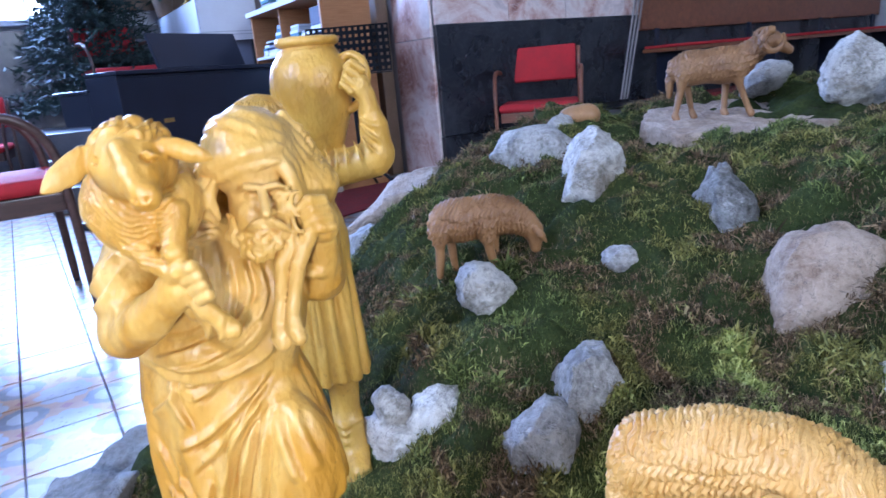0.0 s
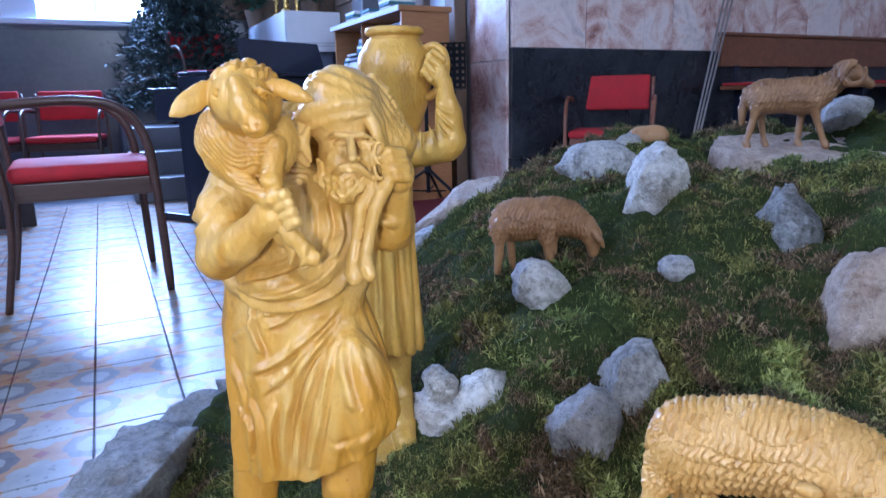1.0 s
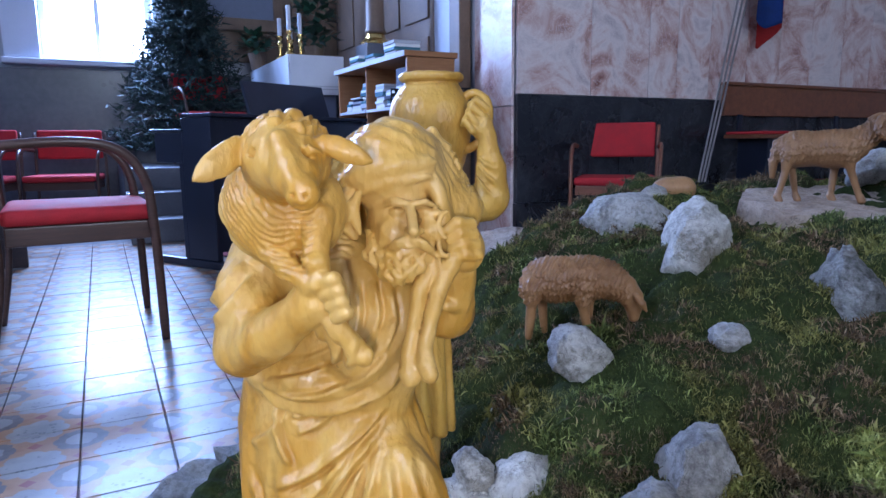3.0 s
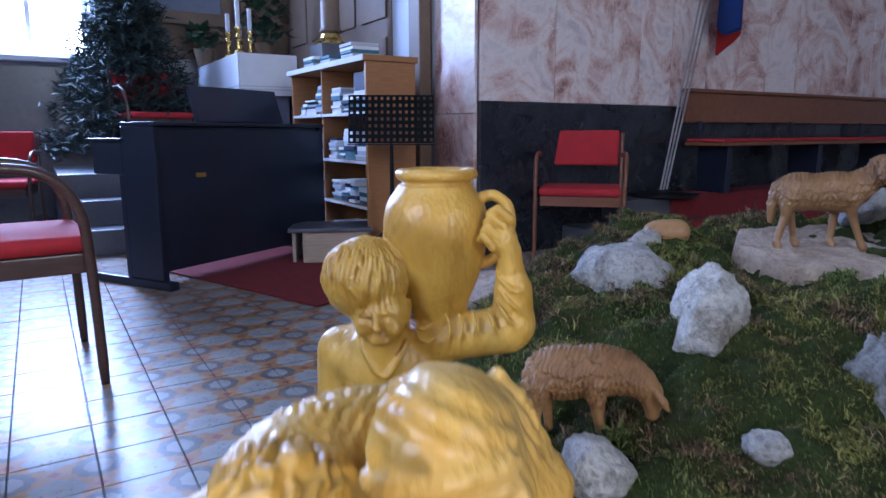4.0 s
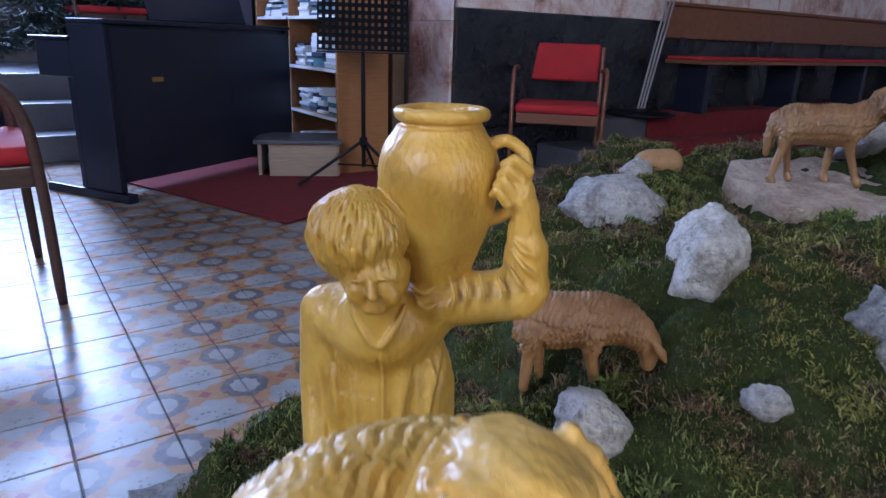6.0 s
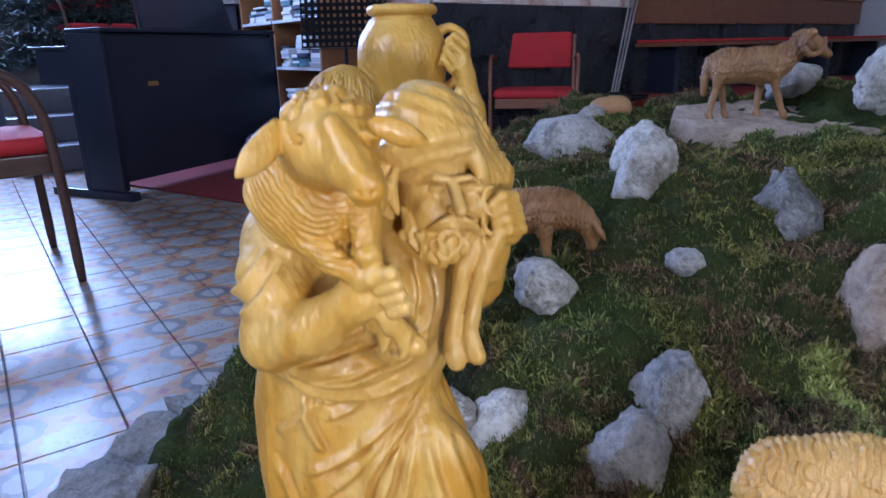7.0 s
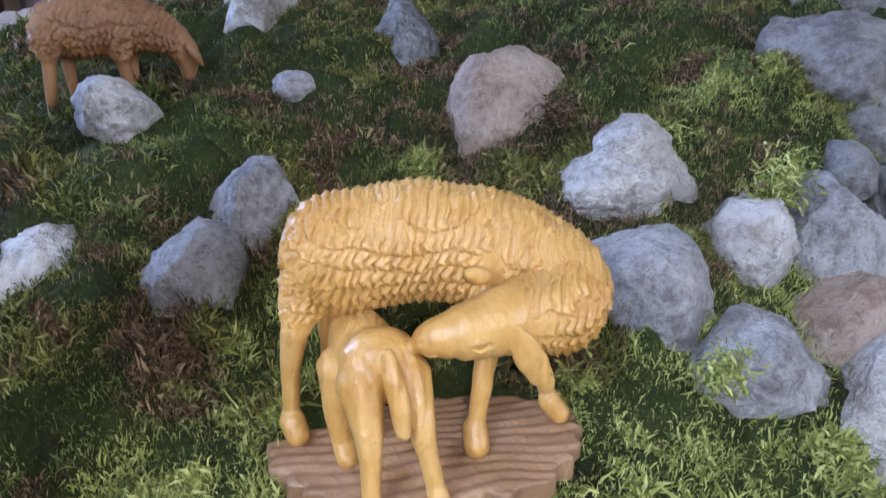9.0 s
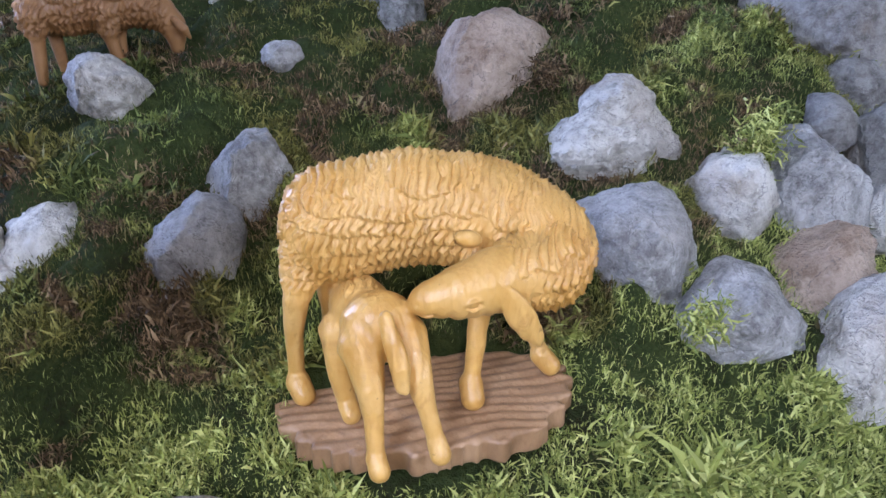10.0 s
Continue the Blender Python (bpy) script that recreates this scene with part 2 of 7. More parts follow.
def glow(name, colour, strength):
    n = Nodes(name)
    n.bsdf.inputs["Emission Color"].default_value = (*colour, 1)
    n.bsdf.inputs["Emission Strength"].default_value = strength
    return n.done((0.8, 0.8, 0.8), 0.9)


DAYLIGHT = glow("bright_sky_backdrop", (0.80, 0.90, 1.0), 12.0)


def tile_material():
    n = Nodes("patterned_cement_tile")
    where = n.place((1, 1, 1), (0, 0, -math.atan2(0.6, 0.8)))
    sep = n.node("ShaderNodeSeparateXYZ")
    n.link(where, sep.inputs[0])
    u, w = sep.outputs[0], sep.outputs[1]
    wob = n.math("MULTIPLY", n.math("SUBTRACT", n.noise(where, 60, 2), 0.5), 0.012)
    # distance along each axis from the nearest medallion centre
    du = n.math("ADD", n.math("ABSOLUTE", n.math("SUBTRACT", n.math("PINGPONG", n.math("ADD", u, 9.736), 0.1), 0.0)), wob)
    dw = n.math("ADD", n.math("PINGPONG", n.math("ADD", w, 9.959), 0.1), wob)
    octo = n.math("MAXIMUM", n.math("MAXIMUM", du, dw), n.math("MULTIPLY", n.math("ADD", du, dw), 0.72))
    fu, fw = n.math("SUBTRACT", 0.1, du), n.math("SUBTRACT", 0.1, dw)
    turn = n.math("ARCTAN2", fu, fw)
    petal = n.math("MULTIPLY_ADD", n.math("ABSOLUTE", n.math("COSINE", n.math("MULTIPLY", turn, 4.0))), 0.012, 0.0)
    flower = n.math("SUBTRACT", n.math("SQRT", n.math("ADD", n.math("MULTIPLY", fu, fu), n.math("MULTIPLY", fw, fw))), petal)
    pale = n.ramp(n.noise(where, 14, 5), (0.3, (0.20, 0.195, 0.185)), (0.7, (0.30, 0.29, 0.275)))
    orange = n.ramp(n.noise(where, 22, 4), (0.3, (0.26, 0.115, 0.04)), (0.7, (0.36, 0.19, 0.08)))
    col = n.mix(n.math("MULTIPLY", n.step(flower, 0.062, 0.058), 1.0), orange, pale)
    scallop = n.math("MULTIPLY", n.math("ABSOLUTE", n.math("COSINE", n.math("MULTIPLY", n.math("ARCTAN2", du, dw), 4.0))), 0.009)
    wreath = n.math("MULTIPLY", n.step(octo, 0.033, 0.036), n.step(n.math("SUBTRACT", octo, scallop), 0.054, 0.051))
    cell = n.step(octo, 0.068, 0.065)
    col = n.mix(cell, col, orange)
    col = n.mix(n.step(octo, 0.036, 0.033), col, pale)
    col = n.mix(n.math("MULTIPLY", wreath, 0.92), col, n.ramp(n.noise(where, 50, 3), (0.3, (0.05, 0.05, 0.055)), (0.7, (0.11, 0.11, 0.12))))
    dots = n.math("MULTIPLY", n.step(n.voronoi(where, 62.0), 0.32, 0.24), n.step(flower, 0.040, 0.034))
    col = n.mix(n.math("MULTIPLY", dots, 0.7), col, (0.08, 0.08, 0.09))
    heart = n.math("MULTIPLY", n.step(n.math("ABSOLUTE", n.math("SUBTRACT", flower, 0.045)), 0.003, 0.0015), 0.35)
    col = n.mix(heart, col, (0.30, 0.27, 0.24))
    corner = n.step(n.math("MINIMUM", n.math("ADD", fw, du), n.math("ADD", fu, dw)), 0.019, 0.016)
    col = n.mix(n.math("MULTIPLY", corner, 0.9), col, (0.22, 0.04, 0.028))
    worn = n.noise(where, 3.0, 6, 0.65)
    col = n.mix(n.math("MULTIPLY", n.step(worn, 0.45, 0.75), 0.35), col, (0.42, 0.40, 0.37))
    n.bump(n.noise(where, 9, 3), 0.03, 0.002)
    return n.done(col, n.math("MULTIPLY_ADD", worn, 0.24, 0.21), 0, 0, 0.32)


TILE = tile_material()


def moss_material():
    n = Nodes("moss_blades")
    g = n.node("ShaderNodeNewGeometry")
    where = n.place()
    patch = n.noise(where, 4.0, 5, 0.62, 0.8)
    clump = n.noise(where, 17.0, 4, 0.65, 0.5)
    isle = g.outputs["Random Per Island"]
    green = n.ramp(isle, (0.0, (0.026, 0.036, 0.010)), (0.5, (0.078, 0.104, 0.026)), (1.0, (0.24, 0.275, 0.080)))
    fresh = n.ramp(isle, (0.0, (0.095, 0.12, 0.028)), (0.5, (0.27, 0.30, 0.070)), (1.0, (0.56, 0.57, 0.20)))
    olive = n.ramp(isle, (0.0, (0.045, 0.044, 0.011)), (0.5, (0.13, 0.12, 0.028)), (1.0, (0.32, 0.285, 0.085)))
    brown = n.ramp(isle, (0.0, (0.042, 0.026, 0.014)), (0.6, (0.135, 0.080, 0.044)), (1.0, (0.33, 0.22, 0.13)))
    sep = n.node("ShaderNodeSeparateXYZ")
    n.link(n.place(), sep.inputs[0])
    # fresh moss grows in front; the stronger light there is put into it too
    up = n.math("MULTIPLY", n.math("SUBTRACT", n.math("MINIMUM", sep.outputs[1], 1.55), 1.27), 0.50)
    both = n.math("ADD", n.math("ADD", n.math("MULTIPLY", patch, 0.5), n.math("MULTIPLY", clump, 0.5)), up)
    dry = n.noise(n.place((1, 1, 1), (0.4, 0.2, 0.9)), 6.5, 5, 0.65, 1.0)
    col = n.mix(n.math("MULTIPLY", n.step(n.noise(where, 5.0, 4, 0.6), 0.44, 0.54), 0.85), green, olive)
    col = n.mix(n.math("MULTIPLY", n.step(dry, 0.48, 0.56), 0.9), col, brown)
    col = n.mix(n.step(both, 0.49, 0.42), col, fresh)
    n.bsdf.inputs["Subsurface Weight"].default_value = 0.0
    return n.done(col, 0.7, 0, 0.0, 0.18)


def soil_material():
    n = Nodes("moss_bed")
    where = n.place()
    a, b = n.noise(where, 9.0, 6, 0.65, 0.5), n.noise(where, 120.0, 4, 0.7)
    col = n.ramp(n.math("ADD", n.math("MULTIPLY", a, 0.6), n.math("MULTIPLY", b, 0.4)), (0.34, (0.022, 0.018, 0.009)), (0.5, (0.030, 0.042, 0.012)), (0.68, (0.065, 0.075, 0.022)))
    n.bump(b, 0.9, 0.01)
    return n.done(col, 0.95, 0, 0, 0.1)


MOSS, SOIL = moss_material(), soil_material()


# ---- mesh helpers ----
def part(name, bm, material, parent=None, label="", smooth=False):
    """Links a bmesh as one mesh object, under a thing if there is one."""
    me = bpy.data.meshes.new(name)
    bm.to_mesh(me)
    bm.free()
    me.materials.append(material)
    if smooth:
        me.shade_smooth()
    ob = new(name, me)
    if parent:
        ob.parent = parent
    if label:
        tagged(ob, label)
    return ob


def thing(name, m, label, category, group="", kind=""):
    ob = new(name)
    ob.matrix_world = m
    return tagged(ob, label, category, group, kind)


def box(x0, x1, y0, y1, z0, z1, bevel=0.0, m=None):
    bm = bmesh.new()
    bmesh.ops.create_cube(bm, size=1)
    bm.transform(Matrix.Translation(((x0 + x1) / 2, (y0 + y1) / 2, (z0 + z1) / 2)) @ Matrix.Diagonal((x1 - x0, y1 - y0, z1 - z0, 1)))
    if bevel:
        bmesh.ops.bevel(bm, geom=bm.edges[:], offset=bevel, segments=2, affect="EDGES", profile=0.6)
    if m:
        bm.transform(m)
    return bm


def join(*bms):
    out = bms[0]
    for b in bms[1:]:
        me = bpy.data.meshes.new("tmp")
        b.to_mesh(me)
        b.free()
        out.from_mesh(me)
        bpy.data.meshes.remove(me)
    return out


def tube(points, radii, sides=10, flat=1.0, caps=True):
    """A tapered tube along points; flat squeezes it across."""
    bm = bmesh.new()
    pts = [Vector(p) for p in points]
    if not isinstance(radii, (list, tuple)):
        radii = [radii] * len(pts)
    rings, side = [], None
    for i, p in enumerate(pts):
        way = (pts[min(i + 1, len(pts) - 1)] - pts[max(i - 1, 0)]).normalized()
        if side is None:
            side = way.cross(Vector((0, 0, 1)) if abs(way.z) < 0.9 else Vector((0, 1, 0))).normalized()
        side = (side - way * side.dot(way)).normalized()
        up = way.cross(side)
        rings.append([bm.verts.new(p + radii[i] * (side * math.cos(a) + up * math.sin(a) * flat)) for a in (2 * math.pi * k / sides for k in range(sides))])
    for a, b in zip(rings, rings[1:]):
        for k in range(sides):
            bm.faces.new((a[k], a[(k + 1) % sides], b[(k + 1) % sides], b[k]))
    if caps:
        bm.faces.new(rings[0][::-1])
        bm.faces.new(rings[-1])
    bmesh.ops.recalc_face_normals(bm, faces=bm.faces)
    return bm


def lathe(profile, sides=32, m=None):
    bm = bmesh.new()
    rings = [[bm.verts.new((r * math.cos(a), r * math.sin(a), z)) for a in (2 * math.pi * k / sides for k in range(sides))] for r, z in profile]
    for a, b in zip(rings, rings[1:]):
        for k in range(sides):
            bm.faces.new((a[k], a[(k + 1) % sides], b[(k + 1) % sides], b[k]))
    bm.faces.new(rings[0][::-1])
    bm.faces.new(rings[-1])
    if m:
        bm.transform(m)
    bmesh.ops.recalc_face_normals(bm, faces=bm.faces)
    return bm


def arc(points, n=8):
    """A smooth line through points (Catmull-Rom)."""
    p = [Vector(q) for q in points]
    p = [2 * p[0] - p[1], *p, 2 * p[-1] - p[-2]]
    out = []
    for a, b, c, d in zip(p, p[1:], p[2:], p[3:]):
        for k in range(n):
            t = k / n
            out.append(0.5 * (2 * b + (c - a) * t + (2 * a - 5 * b + 4 * c - d) * t * t + (3 * b - a - 3 * c + d) * t ** 3))
    return [*out, p[-2]]


def from_arrays(name, verts, faces, material, parent=None, smooth=False):
    """verts: n x 3 array; faces: m x k array of one face size."""
    me = bpy.data.meshes.new(name)
    k = faces.shape[1]
    me.vertices.add(len(verts))
    me.vertices.foreach_set("co", np.ascontiguousarray(verts, np.float32).ravel())
    me.loops.add(faces.size)
    me.loops.foreach_set("vertex_index", np.ascontiguousarray(faces, np.int32).ravel())
    me.polygons.add(len(faces))
    me.polygons.foreach_set("loop_start", np.arange(0, faces.size, k, dtype=np.int32))
    me.materials.append(material)
    me.update(calc_edges=True)
    me.validate()
    if smooth:
        me.shade_smooth()
    else:
        me.shade_flat()
    ob = new(name, me)
    if parent:
        ob.parent = parent
    return ob


# ---- noise over arrays ----
def wave_noise(p, scale, seed, octaves=4):
    """Cheap smooth noise in -1..1 for an n x 3 array."""
    rng = np.random.default_rng(seed)
    out, amp, total = np.zeros(len(p)), 1.0, 0.0
    for o in range(octaves):
        for _ in range(5):
            d = rng.normal(size=3)
            d /= np.linalg.norm(d)
            out += amp * np.sin(p @ d * scale * 6.283 * rng.uniform(0.7, 1.3) + rng.uniform(0, 6.283)) / 2.2
        total += amp
        amp, scale = amp * 0.5, scale * 2.1
    return out / total


# ---- the ground of the crib ----
def smooth01(a, b, v):
    t = np.clip((v - a) / (b - a), 0, 1)
    return t * t * (3 - 2 * t)


PLATE = (0.299, 1.069, 0.134, 0.074)


def hill_height(x, y):
    s = y - 1.05
    rise = np.where(s > 0, 0.5 * (1 - np.exp(-np.maximum(s, 0) / 1.05)), 0.476 * s)
    z = 0.21 + rise + 0.12 * (x - 0.3) + 0.09 * smooth01(0.55, 0.85, x) * smooth01(1.05, 1.3, y) * smooth01(2.0, 1.45, y)
    z = z - 0.19 * smooth01(0.1, -0.45, x) - 0.075 * smooth01(1.95, 2.28, y) * smooth01(0.3, 0.55, x) - 0.55 * smooth01(2.7, 3.05, y)
    z = z - 0.034 * smooth01(0.125, 0.02, np.hypot((x - PLATE[0]) * 0.6, y - PLATE[1]))
    flat = np.stack([x, y, 0 * x], -1).reshape(-1, 3)
    lumps = wave_noise(flat, 2.6, 5, 3).reshape(x.shape) * 0.012 + (np.abs(wave_noise(flat, 4.5, 6, 3)) ** 0.8 - 0.35).reshape(x.shape) * 0.046
    lumps = lumps * (1 - 0.9 * smooth01(0.13, 0.09, np.hypot((x - PLATE[0]) * 0.6, y - PLATE[1])))
    edge = np.interp(y, (0.70, 0.84, 0.97, 1.15, 1.38, 1.65, 1.80, 1.95, 2.15, 2.35, 2.5, 2.7), (0.2, -0.24, -0.41, -0.53, -0.60, -0.60, -0.48, -0.37, -0.22, -0.02, 0.18, 0.3))
    return np.where((x < edge) | (y < 0.735), -0.05, np.maximum(z + lumps, 0.04))


def ground_at(x, y):
    return float(hill_height(np.array([x]), np.array([y]))[0])


def build_hill():
    xs, ys = np.arange(-0.62, 2.0, 0.012), np.arange(0.66, 3.0, 0.012)
    gx, gy = np.meshgrid(xs, ys)
    z = hill_height(gx, gy)
    fine = np.stack([gx, gy, z], -1).reshape(-1, 3)
    z = z + (wave_noise(fine, 28, 8, 2) * 0.004).reshape(z.shape)
    v = np.stack([gx, gy, z], -1).reshape(-1, 3)
    nx, ny = len(xs), len(ys)
    i = (np.arange(ny - 1)[:, None] * nx + np.arange(nx - 1)).ravel()
    ob = from_arrays("moss_hill", v, np.stack([i, i + 1, i + nx + 1, i + nx], -1), SOIL, smooth=True)
    return tagged(ob, "sloping hill of dark soil covered in moss", "ground", kind="structure")


build_hill()


# ---- carved figures: distance fields turned into meshes ----
class Carving:
    """A solid of rounded shapes, melted together and then meshed."""

    def __init__(self, lo, hi, cell):
        self.cell, self.lo = cell, np.array(lo, float)
        n = np.ceil((np.array(hi) - self.lo) / cell).astype(int) + 1
        self.axes = [self.lo[k] + cell * np.arange(n[k]) for k in range(3)]
        self.d = np.full(tuple(n), 0.05, np.float32)

    def _blend(self, centre, reach, field, k, cut=False):
        c = np.array(centre, float)
        a = np.maximum(np.floor((c - reach - self.lo) / self.cell).astype(int), 0)
        b = np.minimum(np.ceil((c + reach - self.lo) / self.cell).astype(int) + 1, self.d.shape)
        if (b <= a).any():
            return
        g = np.meshgrid(*[ax[i:j] for ax, i, j in zip(self.axes, a, b)], indexing="ij")
        new_d = field(*g)
        box_ = tuple(slice(i, j) for i, j in zip(a, b))
        old = self.d[box_]
        if cut:
            new_d = -new_d
            h = np.clip(0.5 - 0.5 * (new_d - old) / k, 0, 1)
            self.d[box_] = old * h + new_d * (1 - h) + k * h * (1 - h)
        else:
            self.d[box_] = np.minimum(old, new_d) - np.maximum(k - np.abs(old - new_d), 0) ** 2 / (4 * k)

    def ball(self, c, r, turn=(0, 0, 0), k=0.008, cut=False):
        """An ellipsoid: centre, three radii, turn in degrees."""
        r = np.array(r if isinstance(r, (tuple, list)) else (r, r, r), float)
        m = np.array(Euler([radians(a) for a in turn]).to_matrix().transposed())

        def field(x, y, z):
            q = [m[i][0] * (x - c[0]) + m[i][1] * (y - c[1]) + m[i][2] * (z - c[2]) for i in range(3)]
            k0 = np.sqrt(sum((q[i] / r[i]) ** 2 for i in range(3)))
            k1 = np.sqrt(sum((q[i] / r[i] ** 2) ** 2 for i in range(3))) + 1e-6
            return k0 * (k0 - 1) / k1

        self._blend(c, r.max() + 0.03, field, k, cut)
        return self

    def rod(self, a, b, ra, rb=None, k=0.006):
        """A tapered capsule."""
        rb = ra if rb is None else rb
        a, b = np.array(a, float), np.array(b, float)
        ab = b - a
        length = float(ab @ ab) + 1e-9

        def field(x, y, z):
            t = np.clip(((x - a[0]) * ab[0] + (y - a[1]) * ab[1] + (z - a[2]) * ab[2]) / length, 0, 1)
            return np.sqrt((x - a[0] - t * ab[0]) ** 2 + (y - a[1] - t * ab[1]) ** 2 + (z - a[2] - t * ab[2]) ** 2) - (ra + (rb - ra) * t)

        self._blend((a + b) / 2, math.sqrt(length) / 2 + max(ra, rb) + 0.03, field, k)
        return self

    def chain(self, pts, radii, k=0.006):
        """A run of tapered capsules, melted in as one."""
        pts = [np.array(p, float) for p in pts]
        lo, hi = np.min(pts, 0), np.max(pts, 0)

        def field(x, y, z):
            best = None
            for p, q, ra, rb in zip(pts, pts[1:], radii, radii[1:]):
                ab = q - p
                length = float(ab @ ab) + 1e-9
                t = np.clip(((x - p[0]) * ab[0] + (y - p[1]) * ab[1] + (z - p[2]) * ab[2]) / length, 0, 1)
                d = np.sqrt((x - p[0] - t * ab[0]) ** 2 + (y - p[1] - t * ab[1]) ** 2 + (z - p[2] - t * ab[2]) ** 2) - (ra + (rb - ra) * t)
                best = d if best is None else np.minimum(best, d)
            return best

        self._blend((lo + hi) / 2, (hi - lo) / 2 + max(radii) + 2 * k + 0.004, field, k)
        return self

    def cone(self, a, b, ra, rb, k=0.008, folds=0, depth=0.0, twist=0.0, seed=1, seg=0.0):
        """An upright elliptic frustum from a to b with pleats; ra, rb are (x, y) radii."""
        z0, z1 = a[2], b[2]

        def field(x, y, z):
            t = np.clip((z - z0) / (z1 - z0), 0, 1)
            cx, cy = a[0] + (b[0] - a[0]) * t, a[1] + (b[1] - a[1]) * t
            rx, ry = ra[0] + (rb[0] - ra[0]) * t, ra[1] + (rb[1] - ra[1]) * t
            th = np.arctan2((y - cy) / ry, (x - cx) / rx)
            fold = 0
            if folds:
                ph = th + twist * t + 0.35 * np.sin(3 * th + seed) + 0.25 * np.sin(5 * t + seed + 2 * th)
                fold = depth * (1 - 0.75 * t) * (np.abs(np.sin(folds * ph / 2 + seed)) ** 0.7 * 2 - 1.2)
            rad = np.sqrt(((x - cx) / rx) ** 2 + ((y - cy) / ry) ** 2)
            side = (rad - 1) * np.minimum(rx, ry) - fold
            return np.maximum(side, np.maximum(z0 - z, z - z1))

        c = [(p + q) / 2 for p, q in zip(a, b)]
        self._blend(c, max(*ra, *rb, abs(z1 - z0) / 2) + 0.04, field, k)
        return self

    def mesh(self, name, material, relief=None, rounds=2):
        d = self.d
        ins = d < 0
        cnt = np.zeros(tuple(s - 1 for s in d.shape), np.int8)
        offs = [(i, j, k) for i in (0, 1) for j in (0, 1) for k in (0, 1)]
        n = cnt.shape
        for i, j, k in offs:
            cnt += ins[i:n[0] + i, j:n[1] + j, k:n[2] + k]
        cells = np.argwhere((cnt > 0) & (cnt < 8))
        ids = np.full(n, -1, np.int32)
        ids[tuple(cells.T)] = np.arange(len(cells))
        val = {o: d[cells[:, 0] + o[0], cells[:, 1] + o[1], cells[:, 2] + o[2]] for o in offs}
        total, hits = np.zeros((len(cells), 3)), np.zeros(len(cells))
        for p in offs:
            for ax in range(3):
                if p[ax] == 0:
                    q = tuple(v + (1 if m == ax else 0) for m, v in enumerate(p))
                    a, b = val[p], val[q]
                    on = (a < 0) != (b < 0)
                    t = np.where(on, a / np.where(on, a - b, 1), 0)
                    pt = np.tile(np.array(p, float), (len(cells), 1))
                    pt[:, ax] = t
                    total += pt * on[:, None]
                    hits += on
        verts = self.lo + self.cell * (cells + total / np.maximum(hits, 1)[:, None])
        quads = []
        for ax in range(3):
            b, c = (ax + 1) % 3, (ax + 2) % 3
            lo = [slice(None)] * 3
            hi = [slice(None)] * 3
            lo[ax], hi[ax] = slice(0, -1), slice(1, None)
            cross = np.argwhere(ins[tuple(lo)] != ins[tuple(hi)])
            cross = cross[(cross[:, b] > 0) & (cross[:, c] > 0) & (cross[:, b] < n[b]) & (cross[:, c] < n[c])]
            flip = ins[tuple(cross.T)]
            ring = []
            for db, dc in ((1, 1), (0, 1), (0, 0), (1, 0)):
                at = cross.copy()
                at[:, b] -= db
                at[:, c] -= dc
                ring.append(ids[tuple(at.T)])
            ring = np.stack(ring, -1)
            ring[~flip] = ring[~flip][:, ::-1]
            quads.append(ring)
        quads = np.concatenate(quads)
        quads = quads[(quads >= 0).all(1)]
        for _ in range(rounds):
            acc, num = np.zeros_like(verts), np.zeros(len(verts))
            for i in range(4):
                np.add.at(acc, quads[:, i], verts[quads[:, (i + 1) % 4]])
                np.add.at(num, quads[:, i], 1)
            verts = verts * 0.5 + 0.5 * acc / np.maximum(num, 1)[:, None]
        if relief:
            nrm = np.zeros_like(verts)
            face = np.cross(verts[quads[:, 2]] - verts[quads[:, 0]], verts[quads[:, 3]] - verts[quads[:, 1]])
            for i in range(4):
                np.add.at(nrm, quads[:, i], face)
            nrm /= np.linalg.norm(nrm, axis=1, keepdims=True) + 1e-12
            verts = verts + nrm * relief(verts, nrm)[:, None]
        return from_arrays(name, verts, quads, material, smooth=True)


def wool(p, n, size, depth, seed):
    """Staggered rows of carved locks, each proudest at its tip."""
    j = wave_noise(p, 0.16 / size, seed, 2)
    v = (p[:, 2] - 0.75 * p[:, 1]) / (1.9 * size) + 0.34 * j
    row = np.floor(v)
    u = p[:, 0] / size - 0.45 * p[:, 1] / size + 0.5 * (row % 2) + 0.25 * np.sin(6.283 * v) + 0.30 * wave_noise(p, 0.22 / size, seed + 1, 2)
    across, down = 2 * (u - np.floor(u)) - 1, v - row
    lock = (1 - across ** 2) ** 0.8 * (0.30 + 0.70 * (1 - down) ** 0.8) + 0.18 * np.cos(9.4 * across)
    return depth * (1.9 * lock - 0.8)


def strands(p, centre, count, depth, seed, wave=70.0):
    """Carved hair running down from the top of a head or neck."""
    az = np.arctan2(p[:, 1] - centre[1], p[:, 0] - centre[0])
    r = np.sin(0.5 * count * az + 1.1 * np.sin(wave * (p[:, 2] - centre[2]) + 3 * az) + 2.2 * wave_noise(p, 9, seed, 2))
    s = np.sin(0.83 * count * az + 1.6 * np.sin(0.7 * wave * (p[:, 2] - centre[2]) + 1) + 2.0 * wave_noise(p, 12, seed + 1, 2))
    return depth * (1.3 * np.abs(r) ** 0.7 - 0.6 + 0.35 * s)


